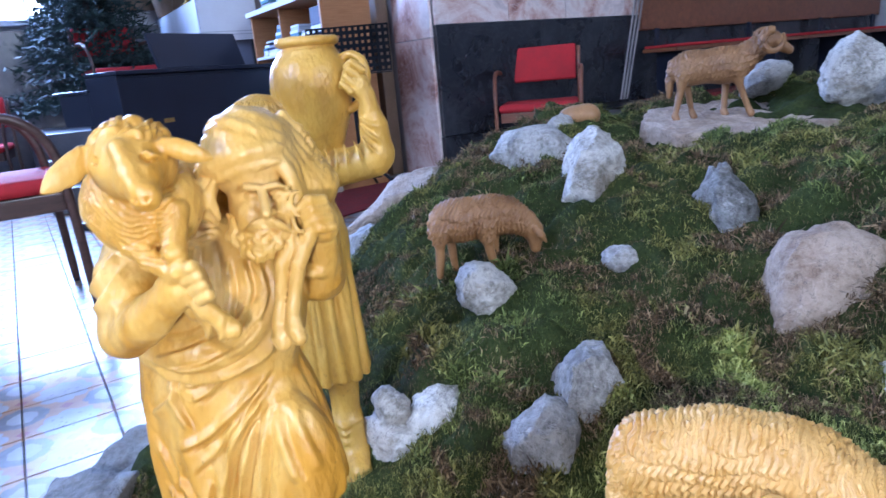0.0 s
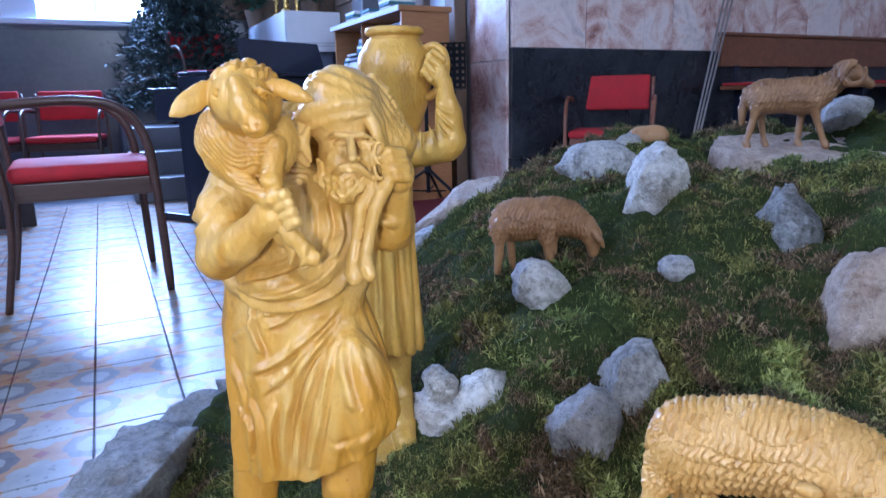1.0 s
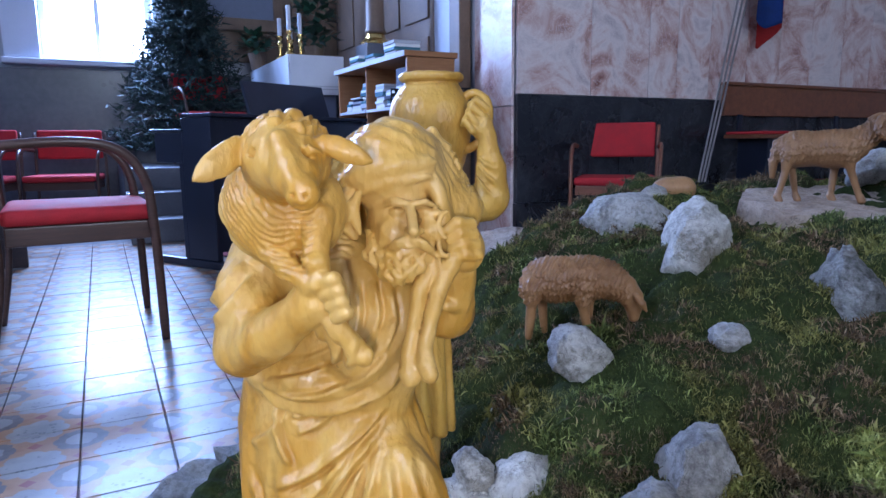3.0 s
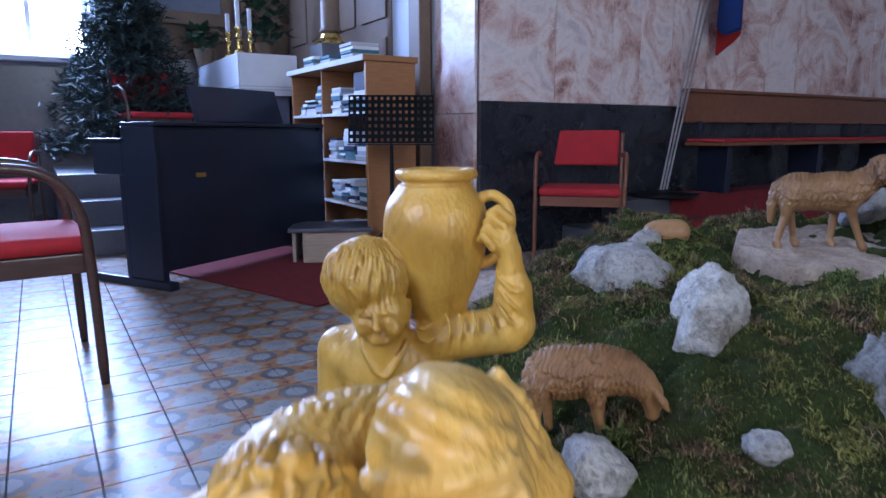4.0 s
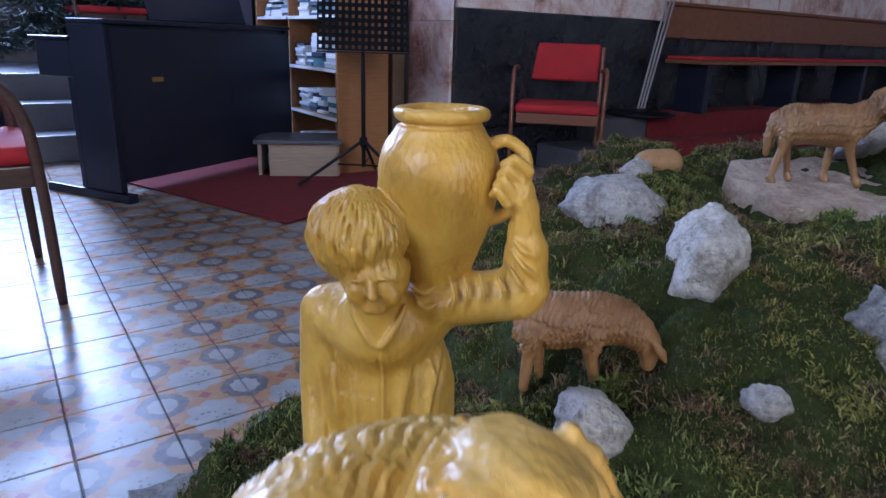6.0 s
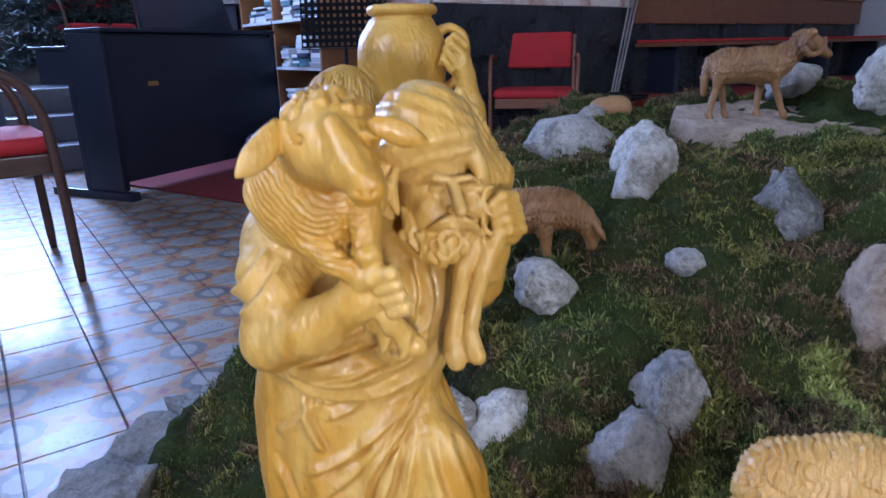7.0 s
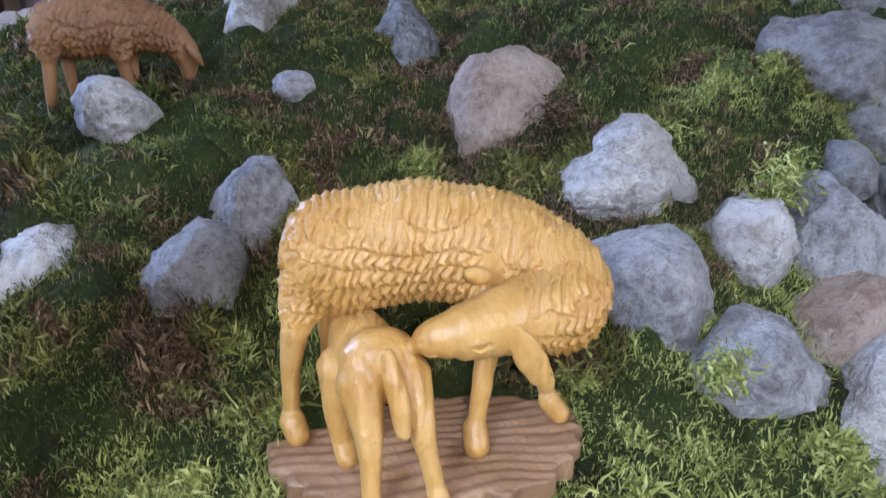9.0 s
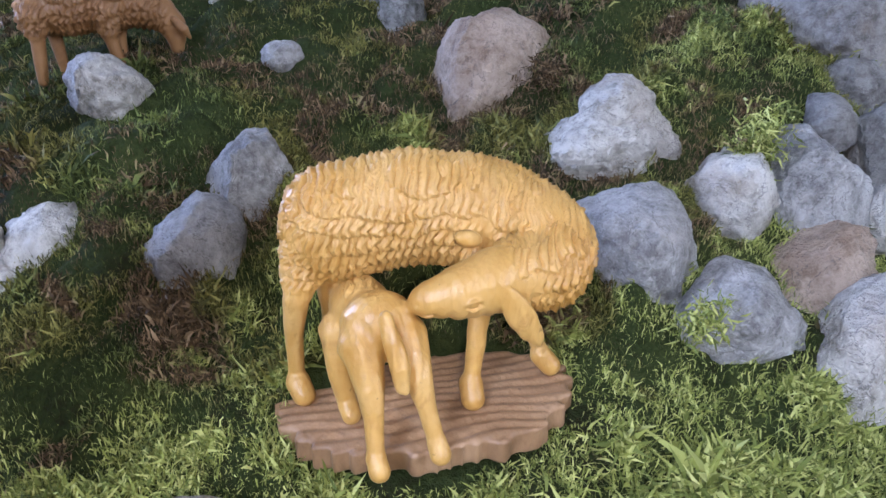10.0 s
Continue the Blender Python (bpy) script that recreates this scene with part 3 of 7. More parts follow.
def strokes(p, n, folds):
    """Carved folds: ridges and grooves along lines on the front, as (x, z) points, width and height."""
    out = np.zeros(len(p))
    front = np.clip(-1.6 * n[:, 1] + 0.25, 0, 1)
    for line, width, height in folds:
        line = np.array([tuple(q)[:2] for q in arc([(a, b, 0) for a, b in line], 4)])
        lo, hi = line.min(0) - 3 * width, line.max(0) + 3 * width
        on = np.where((p[:, 0] > lo[0]) & (p[:, 0] < hi[0]) & (p[:, 2] > lo[1]) & (p[:, 2] < hi[1]) & (front > 0))[0]
        if not len(on):
            continue
        q = p[on][:, (0, 2)]
        best, side, along = np.full(len(q), 9.0), np.zeros(len(q)), np.zeros(len(q))
        for k, (a, b) in enumerate(zip(line, line[1:])):
            d = b - a
            t = np.clip(((q - a) @ d) / (d @ d), 0, 1)
            e = q - a - t[:, None] * d
            r = np.hypot(e[:, 0], e[:, 1])
            near = r < best
            best = np.where(near, r, best)
            side = np.where(near, np.sign(d[0] * e[:, 1] - d[1] * e[:, 0]), side)
            along = np.where(near, (k + t) / (len(line) - 1), along)
        w = np.where(side > 0, 0.55, 1.3) * width
        taper = np.clip(6 * along, 0.15, 1) * np.clip(6 * (1 - along), 0.15, 1)
        out[on] += height * taper * (np.exp(-(best / w) ** 2) - 0.45 * np.exp(-((best - 2.1 * w) / w) ** 2) * (side > 0)) * front[on]
    return out


def zone(v, a, b):
    return smooth01(a, b, v)


def leaf_ear(c, base, tip, wide, thick):
    """A flat pointed ear, slightly hollow in front."""
    a, b = Vector(base), Vector(tip)
    d = b - a
    turn = [math.degrees(v) for v in d.to_track_quat("X", "Z").to_euler()]
    c.ball(a + d * 0.48, (d.length * 0.50, thick, wide), turn, k=0.002)
    c.rod(a + d * 0.55, b, thick * 1.1, 0.0012, k=0.003)
    c.rod(a + d * 0.05, a + d * 0.85, thick * 0.55, thick * 0.35, k=0.0012)


# ---- shepherd with a sheep on his shoulders ----
def build_shepherd():
    c = Carving((-0.27, 0.86, 0.16), (0.03, 1.14, 0.77), 0.0013)
    levels = [0.36, 0.405, 0.435, 0.47, 0.515, 0.56, 0.60]
    lefts = [-0.2150, -0.2170, -0.2160, -0.2190, -0.2190, -0.2110, -0.2020]
    rights = [-0.0720, -0.0530, -0.0490, -0.0560, -0.0720, -0.0880, -0.0840]

    def skirt(x, y, z):
        a, b = np.interp(z, levels, lefts), np.interp(z, levels, rights)
        cx, rx = (a + b) / 2, (b - a) / 2
        ry = np.interp(z, levels, [0.058, 0.057, 0.056, 0.053, 0.048, 0.043, 0.042])
        # the knee brings its side forward
        cy = 1.042 - 0.020 * zone(z, 0.52, 0.45) * zone(x, -0.12, -0.06)
        th = np.arctan2((y - cy) / ry, (x - cx) / rx)
        q = (np.abs((x - cx) / rx) ** 2.3 + np.abs((y - cy) / ry) ** 2.3) ** (1 / 2.3)
        hem = np.interp(x, [-0.1960, -0.1270, -0.0990, -0.0710, -0.0480], [0.3750, 0.3780, 0.3910, 0.4070, 0.4280])
        deep = zone(z, 0.56, 0.44) * (0.0022 * np.sin(13 * th + 2.0 * np.sin(2 * th)) + 0.0012 * np.sin(23 * th + 1))
        return np.maximum((q - 1) * 0.05 - deep, np.maximum(hem - z, z - 0.60))

    c._blend((-0.13, 1.03, 0.47), 0.20, skirt, 0.004)
    c.ball((-0.0750, 1.0050, 0.4640), (0.026, 0.022, 0.050), (0, -6, 0), k=0.018)
    # chest, shoulders and the sash across them
    c.ball((-0.1420, 1.0350, 0.5970), (0.062, 0.044, 0.075), (0, 6, 0), k=0.014)
    c.ball((-0.1020, 1.0300, 0.5940), (0.040, 0.036, 0.062), k=0.014)
    c.ball((-0.1740, 1.0200, 0.6460), (0.034, 0.036, 0.030), k=0.014)
    c.ball((-0.1470, 1.0220, 0.5590), (0.060, 0.041, 0.021), (0, 8, 0), k=0.006)
    c.ball((-0.1040, 1.0120, 0.5820), (0.028, 0.030, 0.034), (0, 30, 0), k=0.006)
    # arm that holds the fore legs, its sleeve pushed up
    c.chain([(-0.1730, 1.0100, 0.6480), (-0.1790, 0.9900, 0.6300), (-0.1740, 0.9750, 0.6180)], [0.024, 0.026, 0.0225], k=0.012)
    c.chain([(-0.1910, 0.9740, 0.6210), (-0.1720, 0.9580, 0.6170), (-0.1530, 0.9560, 0.6180), (-0.1460, 0.9620, 0.6230)], [0.0055, 0.0075, 0.0065, 0.004], k=0.003)
    c.ball((-0.1820, 0.9750, 0.5970), (0.0195, 0.021, 0.0245), (0, 10, 0), k=0.005)
    c.chain([(-0.1780, 0.9680, 0.5940), (-0.1520, 0.9520, 0.6090), (-0.1330, 0.9450, 0.6230), (-0.1200, 0.9400, 0.6330)], [0.0185, 0.0165, 0.0135, 0.0120], k=0.006)
    c.ball((-0.1150, 0.9420, 0.6370), (0.017, 0.013, 0.0150), (0, -35, 0), k=0.005)
    for i in range(4):
        u = i / 3
        a, b, d = Vector((-0.1090, 0.9300, 0.6490)).lerp(Vector((-0.1000, 0.9300, 0.6290)), u), Vector((-0.0990, 0.9250, 0.6530)).lerp(Vector((-0.0930, 0.9270, 0.6330)), u), Vector((-0.0990, 0.9340, 0.6480)).lerp(Vector((-0.0960, 0.9360, 0.6300)), u)
        c.chain([a, b, d], [0.0044, 0.0046, 0.0036], k=0.0006)
    c.chain([(-0.1210, 0.9350, 0.6400), (-0.1110, 0.9280, 0.6490), (-0.1070, 0.9280, 0.6530)], [0.0052, 0.0048, 0.0040], k=0.0015)
    # arm raised to the hind legs
    c.chain([(-0.0560, 1.0560, 0.6450), (-0.0530, 1.0560, 0.6020)], [0.0220, 0.0200], k=0.010)
    c.ball((-0.0520, 1.0500, 0.5990), (0.0170, 0.019, 0.0165), k=0.006)
    c.chain([(-0.0470, 1.0420, 0.6060), (-0.0410, 1.0280, 0.6330), (-0.0385, 1.0180, 0.6520)], [0.0150, 0.0130, 0.0108], k=0.005)
    c.chain(arc([(-0.0640, 1.0300, 0.6210), (-0.0480, 1.0200, 0.6150), (-0.0340, 1.0380, 0.6130)], 4), [0.003, 0.004, 0.005, 0.005, 0.005, 0.005, 0.005, 0.004, 0.003], k=0.003)
    c.ball((-0.0335, 1.0080, 0.6600), (0.0130, 0.012, 0.0175), (0, -8, 0), k=0.004)
    for i in range(4):
        u = i / 3
        c.chain([Vector((-0.0290, 1.0010, 0.6760)).lerp(Vector((-0.0240, 0.9990, 0.6560)), u), Vector((-0.0370, 0.9920, 0.6780)).lerp(Vector((-0.0320, 0.9910, 0.6570)), u), Vector((-0.0430, 0.9910, 0.6730)).lerp(Vector((-0.0390, 0.9910, 0.6550)), u)], [0.0044, 0.0043, 0.0034], k=0.0005)
    # head: skull, cheeks, brows over closed lids, nose
    c.ball((-0.0790, 1.0140, 0.6770), (0.0235, 0.028, 0.038), (6, 4, 4), k=0.004)
    for q in ((-0.0765, 0.9852, 0.6855), (-0.0575, 0.9862, 0.6855)):
        c.ball(q, (0.0072, 0.0060, 0.0050), k=0.003, cut=True)
        c.ball((q[0], q[1] + 0.0040, q[2] - 0.0006), (0.0054, 0.0044, 0.0034), k=0.0005)
        c.chain([(q[0] - 0.0064, q[1] + 0.004, q[2] + 0.0002), (q[0], q[1] + 0.0004, q[2] + 0.0012), (q[0] + 0.0062, q[1] + 0.004, q[2] + 0.0002)], [0.0008, 0.0012, 0.0008], k=0.0004)
        c.chain([(q[0] - 0.0056, q[1] + 0.004, q[2] - 0.0036), (q[0], q[1] + 0.0014, q[2] - 0.0044), (q[0] + 0.0056, q[1] + 0.004, q[2] - 0.0036)], [0.0007, 0.0010, 0.0007], k=0.0005)
    c.chain([(-0.0668, 0.9850, 0.6900), (-0.0640, 0.9775, 0.6820), (-0.0622, 0.9725, 0.6750)], [0.0030, 0.0036, 0.0046], k=0.0016)
    c.ball((-0.0668, 0.9785, 0.6738), (0.0030, 0.0034, 0.0026), k=0.0008)
    c.ball((-0.0592, 0.9790, 0.6738), (0.0030, 0.0034, 0.0026), k=0.0008)
    c.chain([(-0.0880, 0.9900, 0.6880), (-0.0770, 0.9830, 0.6925), (-0.0695, 0.9830, 0.6915)], [0.0014, 0.0024, 0.0018], k=0.0012)
    c.chain([(-0.0635, 0.9830, 0.6915), (-0.0560, 0.9850, 0.6920), (-0.0500, 0.9920, 0.6880)], [0.0018, 0.0024, 0.0014], k=0.0012)
    c.ball((-0.0810, 0.9890, 0.6730), (0.0085, 0.0070, 0.0080), k=0.003)
    c.ball((-0.0545, 0.9900, 0.6730), (0.0075, 0.0070, 0.0080), k=0.003)
    # moustache and beard in curling locks
    c.ball((-0.0745, 0.9960, 0.6560), (0.0215, 0.016, 0.0215), (8, 0, 0), k=0.004)
    lock = random.Random(17)
    for layer, (n_locks, forward) in enumerate(((13, 0.0), (11, -0.0035), (8, -0.0060))):
        for i in range(n_locks):
            u = (i + 0.5 * (layer % 2)) / n_locks
            side = 2 * u - 1
            top = 0.672 - 0.006 * layer - 0.010 * (1 - side * side)
            pts = []
            for t in np.linspace(0, 1, 6):
                w = 0.0018 * math.sin(7.5 * t + 2.1 * i + layer)
                pts.append((-0.0750 + 0.0235 * side * (1 - 0.55 * t * t) + w, 0.9815 + forward + 0.0125 * side * side * (1 - 0.5 * t) + 0.003 * t * t, top + (0.6405 + 0.011 * side * side - 0.002 * layer - top) * t))
            c.chain(pts, [0.0014, 0.0024, 0.0026, 0.0025, 0.0020, 0.0008], k=0.0005)
    for a in (-1, 1):
        for k_ in range(3):
            c.chain([(-0.0640 + 0.002 * a, 0.9755, 0.6700 - 0.0012 * k_), (-0.0655 + 0.0085 * a, 0.9755 + 0.001 * k_, 0.6672 - 0.0016 * k_), (-0.0670 + 0.0165 * a, 0.9810 + 0.002 * k_, 0.6610 - 0.0022 * k_)], [0.0022, 0.0026, 0.0010], k=0.0005)
    c.chain([(-0.0730, 0.9765, 0.6640), (-0.0670, 0.9750, 0.6642), (-0.0610, 0.9770, 0.6640)], [0.0012, 0.0022, 0.0012], k=0.0006)
    # curls between the cheek and the hand
    for i in range(6):
        x0, z0 = -0.0505 + 0.0055 * (i % 2), 0.684 - 0.0120 * (i // 2)
        c.chain([(x0 + 0.0035 * math.cos(a), 0.9900 - 0.0010 * (i % 2) - 0.0006 * a, z0 + 0.0045 * math.sin(a) - 0.0022 * a) for a in np.linspace(0.5 * i, 0.5 * i + 5.2, 9)], [0.0010, 0.0016, 0.0018, 0.0020, 0.0020, 0.0020, 0.0018, 0.0014, 0.0008], k=0.0014)
    c.ball((-0.0480, 1.0050, 0.6720), (0.0070, 0.010, 0.018), k=0.003)
    # head cloth: a smooth dome, a thick roll over the brow, a flap at the cheek
    c.ball((-0.0850, 1.0200, 0.7130), (0.0335, 0.040, 0.0345), (0, 6, 0), k=0.004)
    for i, (line, r0, r1) in enumerate((
            (((-0.1100, 0.9960, 0.6900), (-0.0985, 0.9860, 0.6990), (-0.0780, 0.9835, 0.7055), (-0.0550, 0.9930, 0.7080)), 0.0032, 0.0024),
            (((-0.1110, 1.0000, 0.7020), (-0.1000, 0.9890, 0.7090), (-0.0780, 0.9850, 0.7150), (-0.0540, 0.9990, 0.7170)), 0.0092, 0.0056),
            (((-0.1130, 1.0100, 0.7160), (-0.0930, 0.9945, 0.7225), (-0.0730, 0.9945, 0.7235), (-0.0550, 1.0090, 0.7220)), 0.0062, 0.0050),
            (((-0.1100, 1.0150, 0.7290), (-0.0900, 1.0040, 0.7325), (-0.0720, 1.0050, 0.7325), (-0.0600, 1.0170, 0.7270)), 0.0056, 0.0046))):
        pts = arc(line, 6)
        c.chain(pts, [(r0 + (r1 - r0) * k_ / (len(pts) - 1)) * (1 + 0.10 * math.sin(0.9 * k_ + 2 * i)) * (0.55 if k_ in (0, len(pts) - 1) else 1) for k_ in range(len(pts))], k=0.0028)
    c.chain(arc([(-0.1060, 0.9930, 0.7000), (-0.1105, 0.9890, 0.6880), (-0.1110, 0.9880, 0.6780), (-0.1050, 0.9880, 0.6680)], 5), [0.0060, 0.0068, 0.0074, 0.0078, 0.0080, 0.0080, 0.0078, 0.0074, 0.0070, 0.0066, 0.0062, 0.0056, 0.0050, 0.0042, 0.0034, 0.0020], k=0.0015)
    c.chain(arc([(-0.1010, 0.9830, 0.6970), (-0.1030, 0.9790, 0.6860), (-0.1000, 0.9820, 0.6710)], 5), [0.0020, 0.0026, 0.0030, 0.0032, 0.0034, 0.0034, 0.0032, 0.0030, 0.0026, 0.0020, 0.0012], k=0.0008)
    for i in range(6):
        u = i / 5
        c.chain(arc([Vector((-0.0600, 1.0000, 0.7120)).lerp(Vector((-0.0620, 1.0400, 0.7360)), u), Vector((-0.0500, 1.0000, 0.6950)).lerp(Vector((-0.0480, 1.0480, 0.7140)), u), Vector((-0.0480, 1.0020, 0.6720)).lerp(Vector((-0.0430, 1.0450, 0.6880)), u)], 5), list(0.0050 + 0.0008 * np.sin(np.linspace(0, 4, 11) + i)), k=0.0042)
    # sheep across the shoulders
    c.chain(arc([(-0.152, 0.985, 0.682), (-0.158, 1.030, 0.686), (-0.125, 1.064, 0.690), (-0.076, 1.070, 0.688), (-0.0480, 1.0400, 0.6800)], 5), list(np.interp(np.linspace(0, 1, 21), [0, 0.3, 0.6, 1], [0.033, 0.030, 0.027, 0.022])), k=0.010)
    c.ball((-0.1440, 0.9640, 0.6890), (0.0405, 0.029, 0.0350), (0, 12, 0), k=0.008)
    c.ball((-0.1300, 0.9400, 0.7220), (0.0265, 0.027, 0.0262), (20, 0, 15), k=0.006)
    c.chain([(-0.1245, 0.9290, 0.7210), (-0.1150, 0.9130, 0.7125), (-0.1075, 0.9040, 0.7050)], [0.0200, 0.0140, 0.0088], k=0.006)
    c.ball((-0.1062, 0.9020, 0.7030), (0.0086, 0.0072, 0.0078), (0, 0, 20), k=0.003)
    c.rod((-0.1230, 0.9120, 0.7330), (-0.1095, 0.8985, 0.7110), 0.0050, 0.0040, k=0.006)
    for q in ((-0.1095, 0.8955, 0.7030), (-0.1030, 0.8960, 0.7030)):
        c.ball(q, (0.0017, 0.0022, 0.0009), (0, 25 if q[0] < -0.107 else -25, 0), k=0.0008, cut=True)
    c.ball((-0.1065, 0.8975, 0.6975), (0.0060, 0.0035, 0.0008), k=0.0008, cut=True)
    for q, a in (((-0.1400, 0.9190, 0.7250), 18), ((-0.1065, 0.9160, 0.7250), -18)):
        c.ball((q[0], q[1] - 0.001, q[2]), (0.0060, 0.0040, 0.0034), (0, a, 0), k=0.002, cut=True)
        c.ball((q[0], q[1] + 0.0014, q[2]), (0.0048, 0.0038, 0.0026), (0, a, 0), k=0.0005)
        c.chain([(q[0] - 0.0066, q[1] + 0.002, q[2] - 0.0015 * (1 if a > 0 else -1)), (q[0], q[1] - 0.0014, q[2] + 0.0032), (q[0] + 0.0066, q[1] + 0.002, q[2] + 0.0015 * (1 if a > 0 else -1))], [0.0010, 0.0016, 0.0010], k=0.0010)
    leaf_ear(c, (-0.1480, 0.9320, 0.7320), (-0.1665, 0.8990, 0.7110), 0.0088, 0.0040)
    leaf_ear(c, (-0.1080, 0.9290, 0.7320), (-0.0780, 0.9380, 0.7190), 0.0068, 0.0036)
    # its fore legs in the fist, its hind legs hanging from the other hand
    c.chain([(-0.1570, 0.9550, 0.6720), (-0.1340, 0.9400, 0.6570), (-0.1170, 0.9320, 0.6490)], [0.0100, 0.0076, 0.0062], k=0.002)
    c.chain([(-0.1150, 0.9480, 0.6860), (-0.1130, 0.9350, 0.6640), (-0.1090, 0.9320, 0.6490)], [0.0100, 0.0076, 0.0062], k=0.002)
    c.ball((-0.1125, 0.9320, 0.6620), (0.0082, 0.0080, 0.0060), k=0.002)
    c.chain([(-0.1060, 0.9380, 0.6250), (-0.0980, 0.9440, 0.6110), (-0.0915, 0.9480, 0.6010)], [0.0058, 0.0062, 0.0076], k=0.001)
    c.chain([(-0.1150, 0.9440, 0.6220), (-0.1100, 0.9530, 0.6080), (-0.1050, 0.9590, 0.5970)], [0.0054, 0.0056, 0.0066], k=0.001)
    c.chain([(-0.0520, 0.9930, 0.6500), (-0.0610, 0.9850, 0.6350), (-0.0655, 0.9820, 0.6080), (-0.0680, 0.9795, 0.5930)], [0.0060, 0.0060, 0.0046, 0.0056], k=0.001)
    c.chain([(-0.0400, 0.9930, 0.6530), (-0.0480, 0.9850, 0.6350), (-0.0540, 0.9820, 0.6120), (-0.0565, 0.9795, 0.5990)], [0.0066, 0.0060, 0.0046, 0.0056], k=0.001)
    c.chain([(-0.0680, 0.9790, 0.5900), (-0.0675, 0.9765, 0.5810), (-0.0660, 0.9750, 0.5760)], [0.0058, 0.0074, 0.0068], k=0.0008)
    c.chain([(-0.0570, 0.9790, 0.5950), (-0.0560, 0.9765, 0.5860), (-0.0530, 0.9750, 0.5800)], [0.0056, 0.0072, 0.0066], k=0.0008)
    # legs and feet on a low foot plate
    c.chain([(-0.2000, 1.0400, 0.3720), (-0.2040, 1.0350, 0.3230), (-0.2150, 1.0450, 0.2680), (-0.2180, 1.0450, 0.2440)], [0.024, 0.0215, 0.0165, 0.0150])
    c.rod((-0.2130, 1.0350, 0.2420), (-0.1940, 0.9900, 0.2670), 0.0155, 0.0115)
    c.chain([(-0.0920, 1.0200, 0.4100), (-0.0950, 1.0100, 0.3680), (-0.1100, 1.0250, 0.2940), (-0.1140, 1.0300, 0.2640)], [0.026, 0.0245, 0.0175, 0.0155])
    c.rod((-0.1120, 1.0220, 0.2620), (-0.0900, 0.9750, 0.2880), 0.0160, 0.0115)
    c.ball((-0.128, 1.02, 0.205), (0.085, 0.078, 0.024), k=0.006)

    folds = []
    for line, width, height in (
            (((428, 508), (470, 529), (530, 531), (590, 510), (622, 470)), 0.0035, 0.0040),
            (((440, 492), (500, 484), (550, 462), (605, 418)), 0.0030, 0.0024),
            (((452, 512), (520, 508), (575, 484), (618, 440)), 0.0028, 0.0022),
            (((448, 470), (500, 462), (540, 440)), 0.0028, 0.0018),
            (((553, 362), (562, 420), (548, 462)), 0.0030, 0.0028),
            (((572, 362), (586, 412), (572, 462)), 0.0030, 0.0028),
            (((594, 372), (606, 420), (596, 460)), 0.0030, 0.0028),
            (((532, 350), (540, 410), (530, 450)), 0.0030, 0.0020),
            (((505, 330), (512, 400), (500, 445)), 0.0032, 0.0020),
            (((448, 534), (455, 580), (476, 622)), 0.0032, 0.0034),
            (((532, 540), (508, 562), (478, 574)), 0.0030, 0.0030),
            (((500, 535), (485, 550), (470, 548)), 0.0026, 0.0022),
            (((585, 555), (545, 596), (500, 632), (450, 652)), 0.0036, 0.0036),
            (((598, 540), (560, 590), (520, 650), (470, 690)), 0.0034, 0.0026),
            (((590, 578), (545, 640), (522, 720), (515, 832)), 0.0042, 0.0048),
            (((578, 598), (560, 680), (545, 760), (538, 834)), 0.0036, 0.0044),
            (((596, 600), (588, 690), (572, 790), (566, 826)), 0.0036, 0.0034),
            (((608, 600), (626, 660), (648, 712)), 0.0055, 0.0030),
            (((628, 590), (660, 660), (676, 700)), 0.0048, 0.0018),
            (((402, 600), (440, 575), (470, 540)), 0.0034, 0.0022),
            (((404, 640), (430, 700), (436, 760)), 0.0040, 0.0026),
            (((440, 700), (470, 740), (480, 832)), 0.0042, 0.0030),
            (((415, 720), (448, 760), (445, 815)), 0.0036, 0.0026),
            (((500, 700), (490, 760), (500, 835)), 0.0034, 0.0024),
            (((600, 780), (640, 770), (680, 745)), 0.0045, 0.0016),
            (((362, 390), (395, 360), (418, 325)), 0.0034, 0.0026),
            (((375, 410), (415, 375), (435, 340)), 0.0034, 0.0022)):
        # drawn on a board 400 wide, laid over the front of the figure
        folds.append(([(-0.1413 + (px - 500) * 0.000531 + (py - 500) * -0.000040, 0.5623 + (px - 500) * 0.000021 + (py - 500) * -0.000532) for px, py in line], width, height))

    def relief(p, n):
        x, y, z = p.T
        out = wave_noise(p, 14, 3, 3) * 0.0005 + wave_noise(p * (1, 1, 0.5), 62, 4, 2) * 0.00035
        body = zone(z, 0.69, 0.66) * zone(y, 0.93, 0.955)
        back = zone(y, 1.025, 1.04) * zone(z, 0.672, 0.684) * zone(np.hypot(x + 0.085, y - 1.02), 0.040, 0.047)
        neck = zone(np.hypot((x + 0.146) / 0.046, (z - 0.688) / 0.042), 1.15, 0.95) * zone(z, 0.722, 0.712) * zone(y, 0.920, 0.935) * zone(y, 1.03, 1.01) * zone(x, -0.106, -0.116)
        cap = zone(z, 0.732, 0.737) * zone(y, 0.916, 0.924) * zone(x, -0.100, -0.106)
        reach = np.hypot(x + 0.121, z - 0.722) + 0.0048 * wave_noise(p, 19, 71, 2) + 0.0015 * wave_noise(p, 50, 70, 2)
        garland = 0.0021 * (np.abs(np.sin(math.pi * reach / 0.0043)) ** 0.7 * 1.4 - 0.8) * (0.75 + 0.35 * wave_noise(p, 45, 73, 2))
        dome = zone(z, 0.722, 0.730) * zone(y, 0.965, 0.975) * zone(x, -0.122, -0.116)
